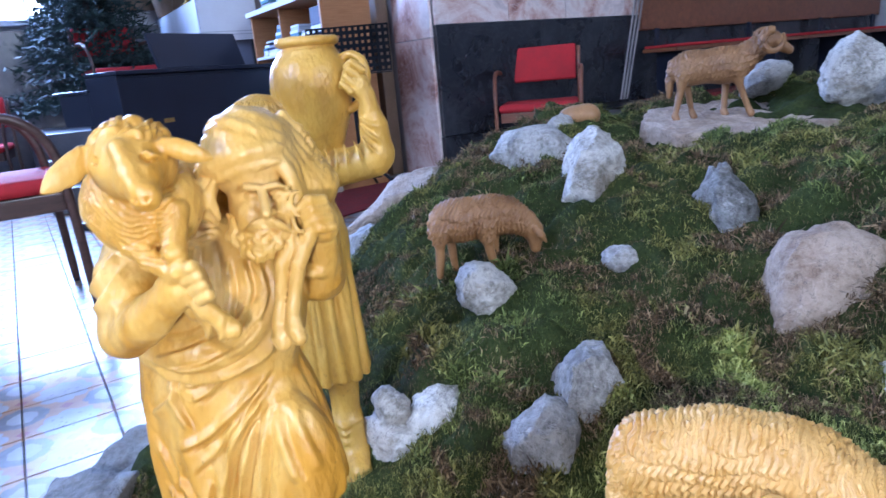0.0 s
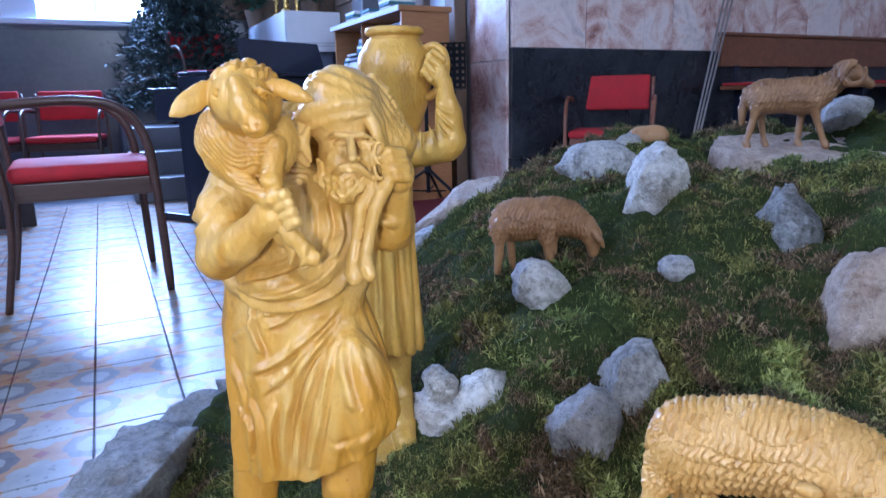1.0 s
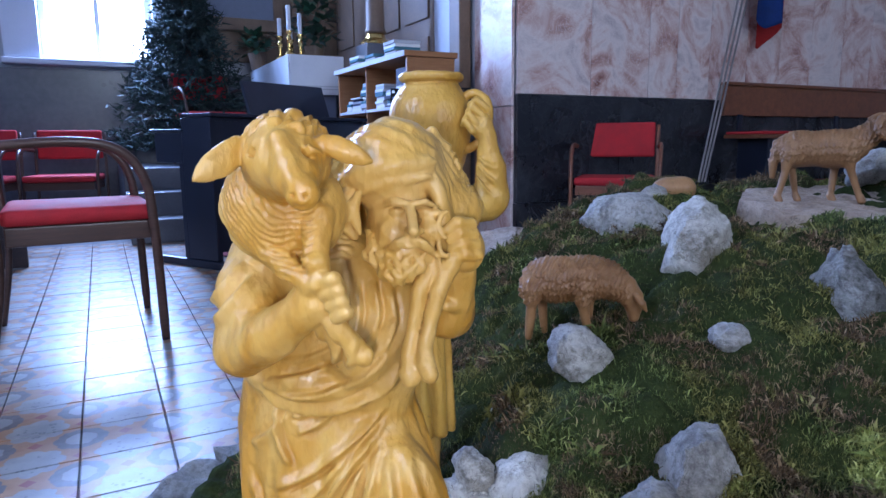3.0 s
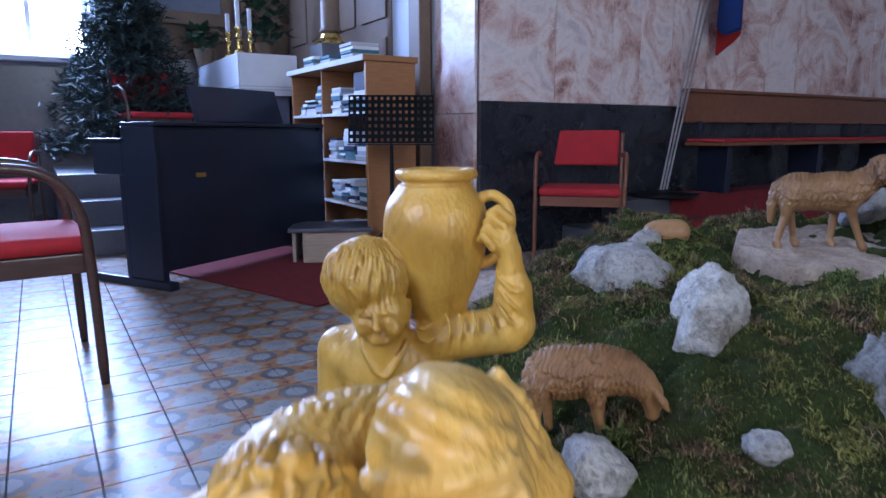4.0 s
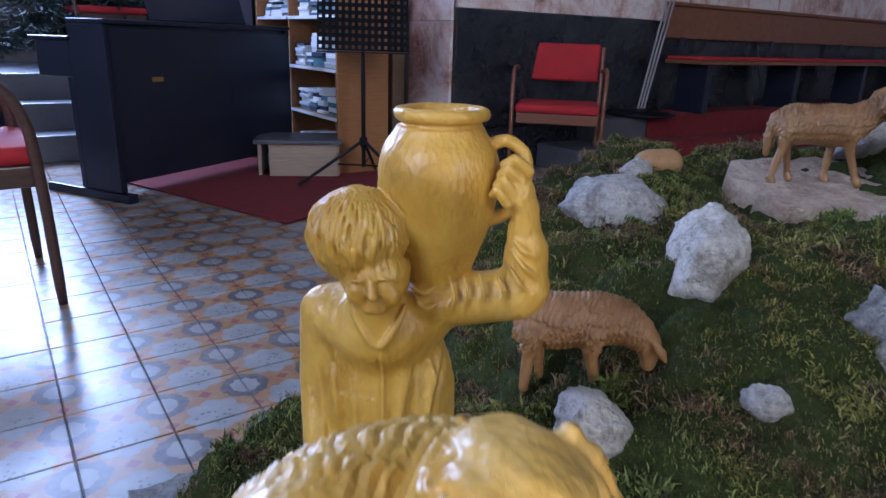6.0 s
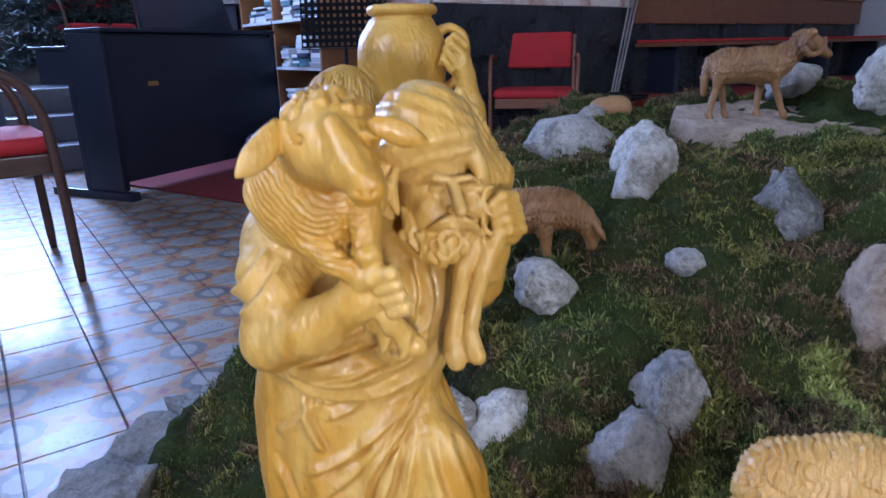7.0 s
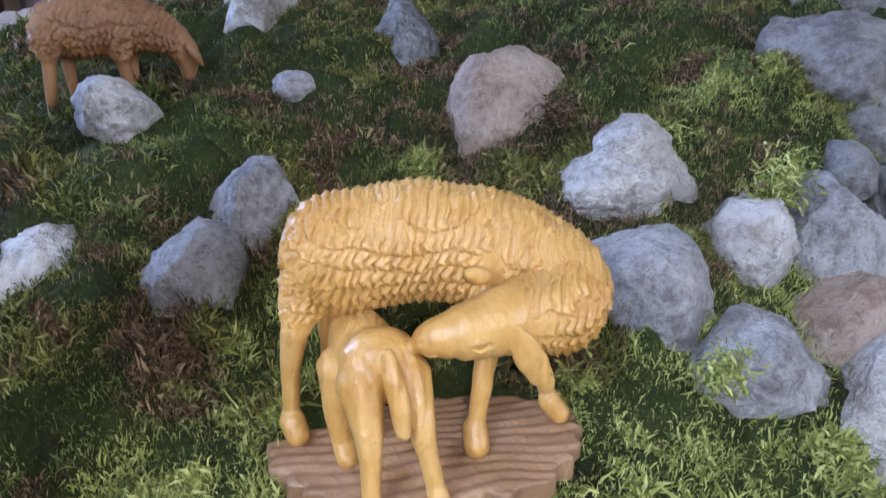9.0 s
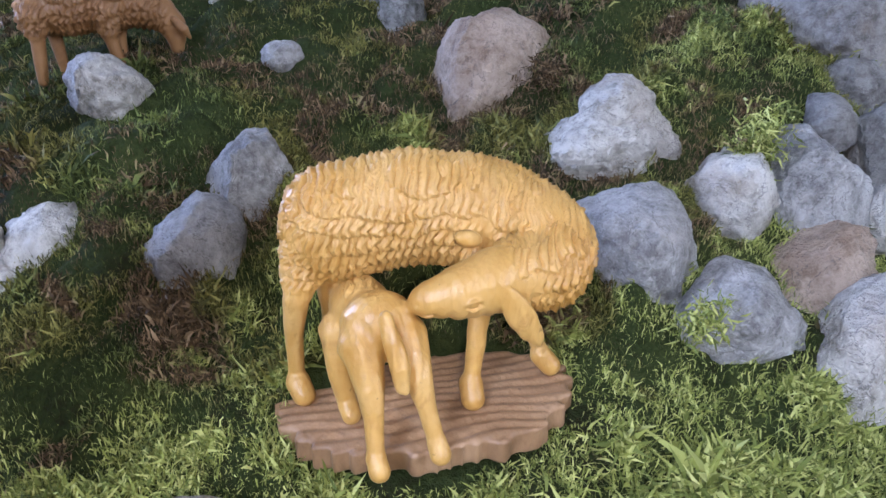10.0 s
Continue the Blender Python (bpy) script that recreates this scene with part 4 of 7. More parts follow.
        wrap = 0.0006 * np.sin(2 * math.pi * (z + 0.30 * (x + 0.085) + 0.25 * (y - 1.0)) / 0.0105 + 1.5 * wave_noise(p, 12, 74, 2))
        out += neck * garland + cap * (0.0016 * np.sin(p[:, 0] * 900 + 5 * wave_noise(p, 40, 75, 2)) + 0.0010 * wave_noise(p, 90, 76, 2)) + dome * wrap
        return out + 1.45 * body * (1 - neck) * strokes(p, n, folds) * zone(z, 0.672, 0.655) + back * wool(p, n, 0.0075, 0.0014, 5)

    ob = c.mesh("shepherd_statue", HONEY, relief, 1)
    return tagged(ob, "honey-stained carved wooden shepherd carrying a sheep on his shoulders", "statue", "crib figures")


# ---- boy with a water jar ----
HAIR = (-0.1900, 1.3560, 0.7100)
TUNIC = [(((-0.170, 0.625), (-0.169, 0.52), (-0.168, 0.38)), 0.0022, -0.0030),
         (((-0.222, 0.605), (-0.208, 0.55), (-0.202, 0.40)), 0.0042, 0.0034),
         (((-0.205, 0.615), (-0.190, 0.54), (-0.186, 0.39)), 0.0036, 0.0028),
         (((-0.142, 0.605), (-0.152, 0.53), (-0.151, 0.39)), 0.0036, 0.0030),
         (((-0.118, 0.605), (-0.130, 0.52), (-0.128, 0.38)), 0.0042, 0.0036),
         (((-0.230, 0.590), (-0.222, 0.53), (-0.219, 0.42)), 0.0036, 0.0026)]


def build_water_carrier():
    c = Carving((-0.29, 1.28, 0.16), (0.0, 1.48, 0.84), 0.0014)
    jx, jy = -0.127, 1.388
    # jar: belly, neck and lip
    heights = 0.664 + 0.134 * np.linspace(0, 1, 41)
    belly = np.interp(np.linspace(0, 1, 41), (0, 0.15, 0.35, 0.55, 0.70, 0.82, 0.92, 1.0), (0.0265, 0.0345, 0.0445, 0.0505, 0.0525, 0.0505, 0.0440, 0.0335))
    belly = np.convolve(np.pad(belly, 3, "edge"), np.ones(7) / 7, "valid")

    def pot(x, y, z):
        return np.maximum((np.hypot(x - jx - 0.001, y - jy) - np.interp(z, heights, belly)) * 0.9, np.maximum(heights[0] - z, z - heights[-1]))

    c._blend((jx, jy, 0.731), 0.09, pot, 0.002)
    c.cone((jx + 0.002, jy, 0.793), (jx + 0.002, jy, 0.808), (0.0335, 0.0335), (0.0330, 0.0330), k=0.003)
    ring = [(jx + 0.002 + 0.0350 * math.cos(a), jy + 0.0350 * math.sin(a), 0.808) for a in np.linspace(0, 2 * math.pi, 40)]
    c.chain(ring, [0.0055] * 40, k=0.0015)
    c.ball((jx + 0.002, jy, 0.815), (0.0290, 0.0290, 0.045), k=0.002, cut=True)
    # handle
    c.chain(arc([(-0.088, 1.385, 0.782), (-0.070, 1.383, 0.788), (-0.055, 1.380, 0.776), (-0.054, 1.379, 0.752), (-0.068, 1.380, 0.727), (-0.090, 1.384, 0.718)], 4), [0.0055] * 21, k=0.002)
    # head with thick straight hair
    c.ball((-0.1900, 1.3570, 0.7085), (0.0388, 0.0402, 0.0392), (10, 0, -8), k=0.004)
    c.ball((-0.1740, 1.3420, 0.6785), (0.0285, 0.0260, 0.0265), (24, 0, -6), k=0.005)
    c.ball((-0.1715, 1.3300, 0.6640), (0.0170, 0.0110, 0.0080), k=0.006)
    for q in ((-0.1850, 1.3165, 0.6790), (-0.1625, 1.3165, 0.6815)):
        c.ball(q, (0.0070, 0.0034, 0.0036), (0, -6, 0), k=0.004, cut=True)
        c.ball((q[0], q[1] + 0.0052, q[2] - 0.0014), (0.0064, 0.0046, 0.0036), k=0.0016)
        c.chain([(q[0] - 0.0056, q[1] + 0.0026, q[2] - 0.0030), (q[0], q[1] + 0.0004, q[2] - 0.0042), (q[0] + 0.0056, q[1] + 0.0026, q[2] - 0.0030)], [0.0007, 0.0009, 0.0007], k=0.0008)
        c.chain([(q[0] - 0.0070, q[1] + 0.0020, q[2] + 0.0030), (q[0], q[1] - 0.0006, q[2] + 0.0046), (q[0] + 0.0070, q[1] + 0.0020, q[2] + 0.0030)], [0.0010, 0.0018, 0.0010], k=0.0022)
    c.chain([(-0.1740, 1.3165, 0.6835), (-0.1725, 1.3125, 0.6780), (-0.1712, 1.3095, 0.6735)], [0.0026, 0.0031, 0.0040], k=0.002)
    c.ball((-0.1750, 1.3135, 0.6725), (0.0026, 0.0030, 0.0022), k=0.001)
    c.ball((-0.1676, 1.3135, 0.6730), (0.0026, 0.0030, 0.0022), k=0.001)
    c.ball((-0.1850, 1.3225, 0.6690), (0.0090, 0.0070, 0.0080), k=0.005)
    c.ball((-0.1580, 1.3225, 0.6705), (0.0085, 0.0070, 0.0080), k=0.005)
    c.chain([(-0.1770, 1.3180, 0.6660), (-0.1705, 1.3155, 0.6672), (-0.1645, 1.3180, 0.6672)], [0.0008, 0.0016, 0.0008], k=0.0014)
    c.chain([(-0.1755, 1.3180, 0.6632), (-0.1705, 1.3160, 0.6636), (-0.1655, 1.3180, 0.6644)], [0.0008, 0.0017, 0.0008], k=0.0014)
    c.ball((-0.1705, 1.3205, 0.6590), (0.0100, 0.0062, 0.0050), k=0.005)
    c.ball((-0.1500, 1.3500, 0.6830), (0.0045, 0.007, 0.0095), (0, 10, 0), k=0.002)
    hair = random.Random(5)
    hx, hy, hz = HAIR
    c.ball(HAIR, (0.0392, 0.0405, 0.0395), (10, 0, -8), k=0.003)
    for tier, (count, e0, e1) in enumerate(((38, 0.55, 1.50), (46, 0.95, 1.90))):
        for i in range(count):
            a = 2 * math.pi * (i + 0.5 * (tier % 2)) / count + hair.uniform(-0.05, 0.05)
            front = max(0.0, -math.sin(a + 0.25))
            low = e1 + (0.22 * front if tier else 0) + hair.uniform(-0.16, 0.10)
            wave = hair.uniform(0, 6)
            pts = []
            for t in np.linspace(0, 1, 7):
                e, b = e0 + (low - e0) * t, a + 0.13 * math.sin(5.5 * t + wave) + 0.25 * t
                lift = 1 + 0.035 * math.sin(math.pi * t) + 0.02 * t
                pts.append((hx + 0.0380 * lift * math.sin(e) * math.cos(b), hy + 0.0395 * lift * math.sin(e) * math.sin(b), hz + 0.0385 * lift * math.cos(e)))
            c.chain(pts, [0.0010, 0.0018, 0.0024, 0.0027, 0.0027, 0.0021, 0.0010], k=0.0012)
    c.rod((-0.1750, 1.3560, 0.6480), (-0.164, 1.380, 0.625), 0.0235, 0.030, k=0.008)
    # tunic
    c.ball((-0.174, 1.386, 0.626), (0.066, 0.044, 0.034), k=0.012)
    c.ball((-0.172, 1.360, 0.618), (0.040, 0.026, 0.032), k=0.012)
    c.ball((-0.170, 1.390, 0.55), (0.064, 0.047, 0.085), k=0.012)
    c.cone((-0.168, 1.395, 0.355), (-0.172, 1.392, 0.56), (0.071, 0.056), (0.061, 0.047), k=0.008)
    drape = random.Random(23)
    for i in range(11):
        a0 = math.radians(186 + 16.5 * i + drape.uniform(-6, 6))
        a1 = a0 + math.radians(drape.uniform(-16, 16))
        top, big = drape.uniform(0.56, 0.615), drape.uniform(0.7, 1.25)
        pts = [(-0.172 + 0.004 * t + (0.060 + 0.010 * t) * math.cos(a0 + (a1 - a0) * t), 1.392 + (0.046 + 0.009 * t) * math.sin(a0 + (a1 - a0) * t), top - (top - 0.357) * t) for t in np.linspace(0, 1, 7)]
        c.chain(pts, [big * r for r in (0.0015, 0.0035, 0.0050, 0.0058, 0.0062, 0.0066, 0.0060)], k=0.006)
    # open collar in a V
    c.chain(arc([(-0.1960, 1.3450, 0.6610), (-0.1860, 1.3360, 0.6380), (-0.1700, 1.3320, 0.6200), (-0.1550, 1.3350, 0.6390), (-0.1490, 1.3450, 0.6530)], 4), [0.0026, 0.0030, 0.0032, 0.0033, 0.0034, 0.0034, 0.0034, 0.0035, 0.0036, 0.0035, 0.0034, 0.0034, 0.0034, 0.0033, 0.0032, 0.0030, 0.0026], k=0.0012)
    # arm that hangs
    c.chain([(-0.2260, 1.3850, 0.6280), (-0.232, 1.388, 0.555), (-0.226, 1.355, 0.495)], [0.0225, 0.0205, 0.0160], k=0.010)
    c.ball((-0.222, 1.346, 0.476), (0.014, 0.014, 0.020))
    # bunched cloth under the jar, arm raised to the handle
    c.ball((-0.1360, 1.3720, 0.6470), (0.022, 0.024, 0.017), (0, 8, 0), k=0.006)
    c.chain([(-0.1310, 1.3780, 0.6420), (-0.0850, 1.3780, 0.6500), (-0.0560, 1.3760, 0.6560)], [0.0225, 0.0235, 0.0230], k=0.008)
    c.ball((-0.0490, 1.3740, 0.6610), (0.0215, 0.022, 0.0215), k=0.006)
    c.chain([(-0.0490, 1.3740, 0.6670), (-0.0490, 1.3700, 0.6980), (-0.0520, 1.3680, 0.7180)], [0.0205, 0.0185, 0.0135], k=0.006)
    for i, (qa, qb, qd) in enumerate((((-0.1140, 1.3620, 0.6750), (-0.1080, 1.3520, 0.6590), (-0.1160, 1.3620, 0.6310)), ((-0.1020, 1.3620, 0.6790), (-0.0970, 1.3520, 0.6620), (-0.1020, 1.3600, 0.6360)), ((-0.0890, 1.3620, 0.6820), (-0.0840, 1.3510, 0.6660), (-0.0850, 1.3600, 0.6400)), ((-0.0760, 1.3600, 0.6840), (-0.0670, 1.3490, 0.6680), (-0.0630, 1.3600, 0.6440)), ((-0.0680, 1.3580, 0.6940), (-0.0550, 1.3480, 0.6760), (-0.0390, 1.3600, 0.6550)), ((-0.0670, 1.3580, 0.7060), (-0.0520, 1.3480, 0.6900), (-0.0350, 1.3600, 0.6740)), ((-0.0670, 1.3580, 0.7150), (-0.0520, 1.3500, 0.7030), (-0.0380, 1.3600, 0.6960)), ((-0.1430, 1.3520, 0.6610), (-0.1320, 1.3470, 0.6500), (-0.1150, 1.3520, 0.6590)), ((-0.1480, 1.3520, 0.6680), (-0.1340, 1.3470, 0.6640), (-0.1220, 1.3520, 0.6700)))):
        c.chain(arc([qa, qb, qd], 4), [0.0004, 0.0010, 0.0016, 0.0020, 0.0022, 0.0020, 0.0016, 0.0010, 0.0004], k=0.0045)
    c.chain([(-0.0510, 1.3660, 0.7210), (-0.0530, 1.3630, 0.7370)], [0.0118, 0.0112], k=0.002)
    c.ball((-0.0600, 1.3610, 0.7490), (0.0140, 0.0115, 0.0175), (0, -14, 0), k=0.004)
    for i in range(4):
        u = i / 3
        qa, qb, qd = Vector((-0.0530, 1.3580, 0.7680)).lerp(Vector((-0.0690, 1.3500, 0.7430)), u), Vector((-0.0650, 1.3530, 0.7780)).lerp(Vector((-0.0780, 1.3470, 0.7540)), u), Vector((-0.0730, 1.3560, 0.7730)).lerp(Vector((-0.0810, 1.3520, 0.7490)), u)
        c.chain([qa, qb, qd], [0.0046, 0.0042, 0.0034], k=0.0010)
    # legs and boots
    c.chain([(-0.205, 1.40, 0.40), (-0.206, 1.395, 0.25)], [0.026, 0.0195])
    c.chain([(-0.140, 1.392, 0.40), (-0.138, 1.378, 0.285)], [0.026, 0.0195])
    c.chain([(-0.138, 1.378, 0.285), (-0.132, 1.370, 0.240)], [0.0225, 0.0215], k=0.003)
    for i in range(3):
        c.chain([(-0.156 + 0.001 * i, 1.368, 0.288 - 0.012 * i), (-0.137, 1.353, 0.283 - 0.012 * i), (-0.118, 1.370, 0.286 - 0.012 * i)], [0.005] * 3, k=0.003)
    c.rod((-0.132, 1.372, 0.235), (-0.118, 1.336, 0.222), 0.0215, 0.0165)
    c.rod((-0.206, 1.395, 0.23), (-0.210, 1.35, 0.215), 0.020, 0.016)
    c.ball((-0.160, 1.37, 0.200), (0.072, 0.060, 0.018), k=0.006)

    def relief(p, n):
        x, y, z = p.T
        front = zone(z, 0.625, 0.605)
        away = np.sqrt(((p - HAIR) ** 2).sum(1))
        crown = zone(away, 0.052, 0.046) * zone(z + 0.35 * np.maximum(0, 1.345 - y), 0.683, 0.690) * zone(x, -0.143, -0.149)
        locks = strands(p, (HAIR[0], HAIR[1] + 0.008, HAIR[2]), 62, 0.0013, 15, 90.0)
        return wave_noise(p, 14, 13, 3) * 0.0005 + wave_noise(p * (1, 1, 0.5), 62, 14, 2) * 0.0003 + crown * locks + front * strokes(p, n, TUNIC)

    ob = c.mesh("water_carrier_statue", OCHRE, relief, 1)
    return tagged(ob, "ochre carved wooden boy carrying a large water jar", "statue", "crib figures")


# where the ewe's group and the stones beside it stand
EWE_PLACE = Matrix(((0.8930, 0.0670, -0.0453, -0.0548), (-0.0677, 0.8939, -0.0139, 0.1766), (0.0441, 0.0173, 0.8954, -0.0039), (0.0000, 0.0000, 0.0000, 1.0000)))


# ---- ewe with her lamb, on an oval base ----
def build_ewe():
    c = Carving((0.16, 0.89, 0.17), (0.51, 1.16, 0.46), 0.0014)
    c.ball((0.292, 1.082, 0.381), (0.074, 0.042, 0.054), k=0.015)
    c.ball((0.385, 1.072, 0.376), (0.062, 0.042, 0.054), k=0.02)
    c.ball((0.258, 1.084, 0.376), (0.036, 0.040, 0.053), k=0.015)
    c.ball((0.335, 1.080, 0.386), (0.062, 0.042, 0.052), k=0.015)
    # neck bent back along the flank
    c.chain(arc([(0.420, 1.064, 0.372), (0.452, 1.032, 0.353), (0.442, 1.004, 0.339), (0.408, 0.994, 0.344)], 5), list(np.interp(np.linspace(0, 1, 16), [0, 0.35, 0.7, 1], [0.047, 0.044, 0.039, 0.031])), k=0.006)
    # head laid along the flank: cheek, long muzzle, eye, ears
    c.ball((0.384, 0.987, 0.345), (0.030, 0.0250, 0.0300), (0, 12, -5), k=0.005)
    c.chain([(0.374, 0.985, 0.344), (0.350, 0.985, 0.341), (0.327, 0.988, 0.338)], [0.0270, 0.0235, 0.0170], k=0.005)
    c.ball((0.318, 0.989, 0.337), (0.0135, 0.0125, 0.0135), k=0.003)
    c.ball((0.309, 0.978, 0.340), (0.0022, 0.0040, 0.0016), (0, 30, 0), k=0.0008, cut=True)
    c.ball((0.316, 0.977, 0.3290), (0.0110, 0.0040, 0.0010), (0, -12, 0), k=0.0008, cut=True)
    c.ball((0.353, 0.960, 0.3400), (0.0080, 0.0045, 0.0050), k=0.002, cut=True)
    c.ball((0.353, 0.9645, 0.3400), (0.0060, 0.0045, 0.0036), k=0.0005)
    c.chain([(0.345, 0.963, 0.3405), (0.353, 0.9590, 0.3450), (0.362, 0.962, 0.3420)], [0.0014, 0.0024, 0.0014], k=0.0012)
    c.chain([(0.346, 0.963, 0.3365), (0.353, 0.9600, 0.3345), (0.361, 0.962, 0.3365)], [0.0008, 0.0013, 0.0008], k=0.0008)
    leaf_ear(c, (0.378, 0.961, 0.352), (0.413, 0.952, 0.290), 0.0125, 0.0050)
    c.ball((0.366, 1.006, 0.379), (0.016, 0.007, 0.008), (0, 25, 20), k=0.003)
    # legs
    c.chain([(0.236, 1.080, 0.350), (0.220, 1.066, 0.318), (0.214, 1.070, 0.275), (0.211, 1.070, 0.232)], [0.025, 0.0122, 0.0088, 0.0080], k=0.006)
    c.rod((0.211, 1.066, 0.226), (0.214, 1.056, 0.216), 0.0115, 0.0110, k=0.003)
    c.chain([(0.262, 1.100, 0.345), (0.258, 1.092, 0.29), (0.254, 1.100, 0.22)], [0.025, 0.013, 0.011], k=0.008)
    c.chain([(0.392, 1.04, 0.335), (0.380, 1.015, 0.285), (0.368, 1.002, 0.235)], [0.021, 0.0098, 0.0080], k=0.006)
    c.rod((0.366, 1.000, 0.228), (0.364, 0.990, 0.217), 0.0115, 0.0115, k=0.003)
    c.chain([(0.425, 1.050, 0.33), (0.436, 1.028, 0.275), (0.448, 1.020, 0.236)], [0.020, 0.0098, 0.0078], k=0.006)
    c.rod((0.449, 1.016, 0.229), (0.456, 1.008, 0.219), 0.0110, 0.0105, k=0.003)
    # lamb, seen from behind
    c.ball((0.276, 1.050, 0.304), (0.029, 0.046, 0.030), (-14, 0, 0), k=0.003)
    c.ball((0.281, 1.004, 0.311), (0.0345, 0.028, 0.0330), k=0.008)
    c.ball((0.272, 1.085, 0.318), (0.019, 0.030, 0.019), k=0.006)
    c.chain([(0.263, 0.992, 0.302), (0.2620, 0.968, 0.276), (0.2605, 0.957, 0.252), (0.2570, 0.943, 0.222)], [0.0210, 0.0122, 0.0086, 0.0076], k=0.005)
    c.rod((0.2570, 0.943, 0.222), (0.2575, 0.936, 0.2135), 0.0088, 0.0094, k=0.002)
    c.chain([(0.300, 0.992, 0.302), (0.3040, 0.966, 0.276), (0.3070, 0.955, 0.252), (0.3110, 0.943, 0.222)], [0.0210, 0.0122, 0.0086, 0.0076], k=0.005)
    c.rod((0.3110, 0.943, 0.222), (0.3120, 0.936, 0.2135), 0.0088, 0.0094, k=0.002)
    c.chain([(0.282, 0.978, 0.335), (0.2840, 0.968, 0.316), (0.2865, 0.959, 0.296), (0.2865, 0.953, 0.280)], [0.0060, 0.0082, 0.0092, 0.0058], k=0.0025)
    c.chain([(0.250, 1.042, 0.292), (0.247, 1.030, 0.250), (0.250, 1.024, 0.222)], [0.0165, 0.0110, 0.0090], k=0.006)
    c.chain([(0.284, 1.055, 0.285), (0.282, 1.040, 0.218)], [0.013, 0.009], k=0.005)
    c.rod((0.250, 1.020, 0.220), (0.251, 1.013, 0.2145), 0.0095, 0.0092, k=0.002)

    def relief(p, n):
        x, y, z = p.T
        ear = zone(y, 0.968, 0.962) * zone(x, 0.372, 0.378) * zone(x, 0.420, 0.414)
        fleece = np.maximum(zone(x, 0.390, 0.402) * zone(z, 0.298, 0.314), zone(y, 1.025, 1.035) * zone(z, 0.322, 0.340)) * np.clip(zone(y, 1.03, 1.04) + zone(z, 0.338, 0.345) + zone(x, 0.33, 0.34), 0, 1) * (1 - ear)
        lamb_fleece = 0.0006 * np.sin(x * 500 + 3 * wave_noise(p, 10, 23, 2)) * zone(z, 0.25, 0.28) * zone(z, 0.335, 0.33)
        return wave_noise(p, 18, 21, 3) * 0.0004 + fleece * wool(p, n, 0.0088, 0.0036, 22) + lamb_fleece

    ob = c.mesh("ewe_and_lamb_statue", CREAM, relief, 1)
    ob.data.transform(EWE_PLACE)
    tagged(ob, "cream carved wooden ewe turning to her suckling lamb", "statue", "crib figures")
    # oval base of the group
    b = Carving((0.15, 0.89, 0.16), (0.53, 1.16, 0.24), 0.0022)

    def slab(x, y, z):
        a, e = 0.967 * (x - 0.325) - 0.253 * (y - 1.028), 0.253 * (x - 0.325) + 0.967 * (y - 1.028)
        th = np.arctan2(e, a)
        q = np.sqrt((a / 0.150) ** 2 + (e / 0.082) ** 2)
        rough = 0.0022 * np.sin(th * 31 + 3 * np.sin(5 * th)) + 0.0025 * np.sin(th * 7)
        return np.maximum((q - 1) * 0.07 - rough, np.abs(z - 0.195) - 0.013)

    b._blend((0.325, 1.028, 0.19), 0.18, slab, 0.004)
    base = b.mesh("oval_plinth", BROWN, lambda p, n: 0.0010 * np.sin(p[:, 1] * 480 + p[:, 0] * 80 + 7 * wave_noise(p, 4, 31, 2)) + 0.0010 * wave_noise(p, 16, 32, 3), 2)
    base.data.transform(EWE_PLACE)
    return tagged(base, "oval brown wooden plinth with carved ripples under the ewe", "plinth")


# ---- grazing sheep, ram and a lying lamb ----
def build_grazing_sheep():
    c = Carving((-0.05, 1.62, 0.38), (0.22, 1.76, 0.56), 0.0016)
    c.ball((0.030, 1.690, 0.494), (0.052, 0.034, 0.040), k=0.012)
    c.ball((0.085, 1.692, 0.499), (0.058, 0.033, 0.037), k=0.015)
    c.chain([(0.120, 1.694, 0.495), (0.148, 1.695, 0.482), (0.163, 1.694, 0.466)], [0.031, 0.024, 0.019], k=0.008)
    c.chain([(0.160, 1.694, 0.470), (0.166, 1.690, 0.448), (0.166, 1.688, 0.434)], [0.0185, 0.014, 0.010], k=0.004)
    c.chain([(0.166, 1.674, 0.474), (0.176, 1.668, 0.462), (0.184, 1.668, 0.449)], [0.005, 0.007, 0.002], k=0.003)
    c.ball((0.155, 1.714, 0.47), (0.006, 0.005, 0.015), (0, -10, 0), k=0.004)
    for x, y, lean in ((-0.004, 1.668, -0.006), (0.010, 1.710, 0.006), (0.078, 1.672, 0.014), (0.092, 1.708, 0.0)):
        c.chain([(x, y, 0.482), (x + lean * 0.3, y, 0.448), (x + lean, y, 0.398)], [0.018, 0.0088, 0.0066], k=0.006)
    c.ball((-0.020, 1.690, 0.480), (0.007, 0.008, 0.022), k=0.004)
    ob = c.mesh("grazing_sheep_statue", TAN, lambda p, n: zone(p[:, 2], 0.448, 0.462) * wool(p, n, 0.0080, 0.0034, 41) * zone(p[:, 0], 0.162, 0.15) + 0.0004 * wave_noise(p, 14, 42, 2), 1)
    return tagged(ob, "tan carved wooden sheep grazing on the moss", "statue", "crib figures")


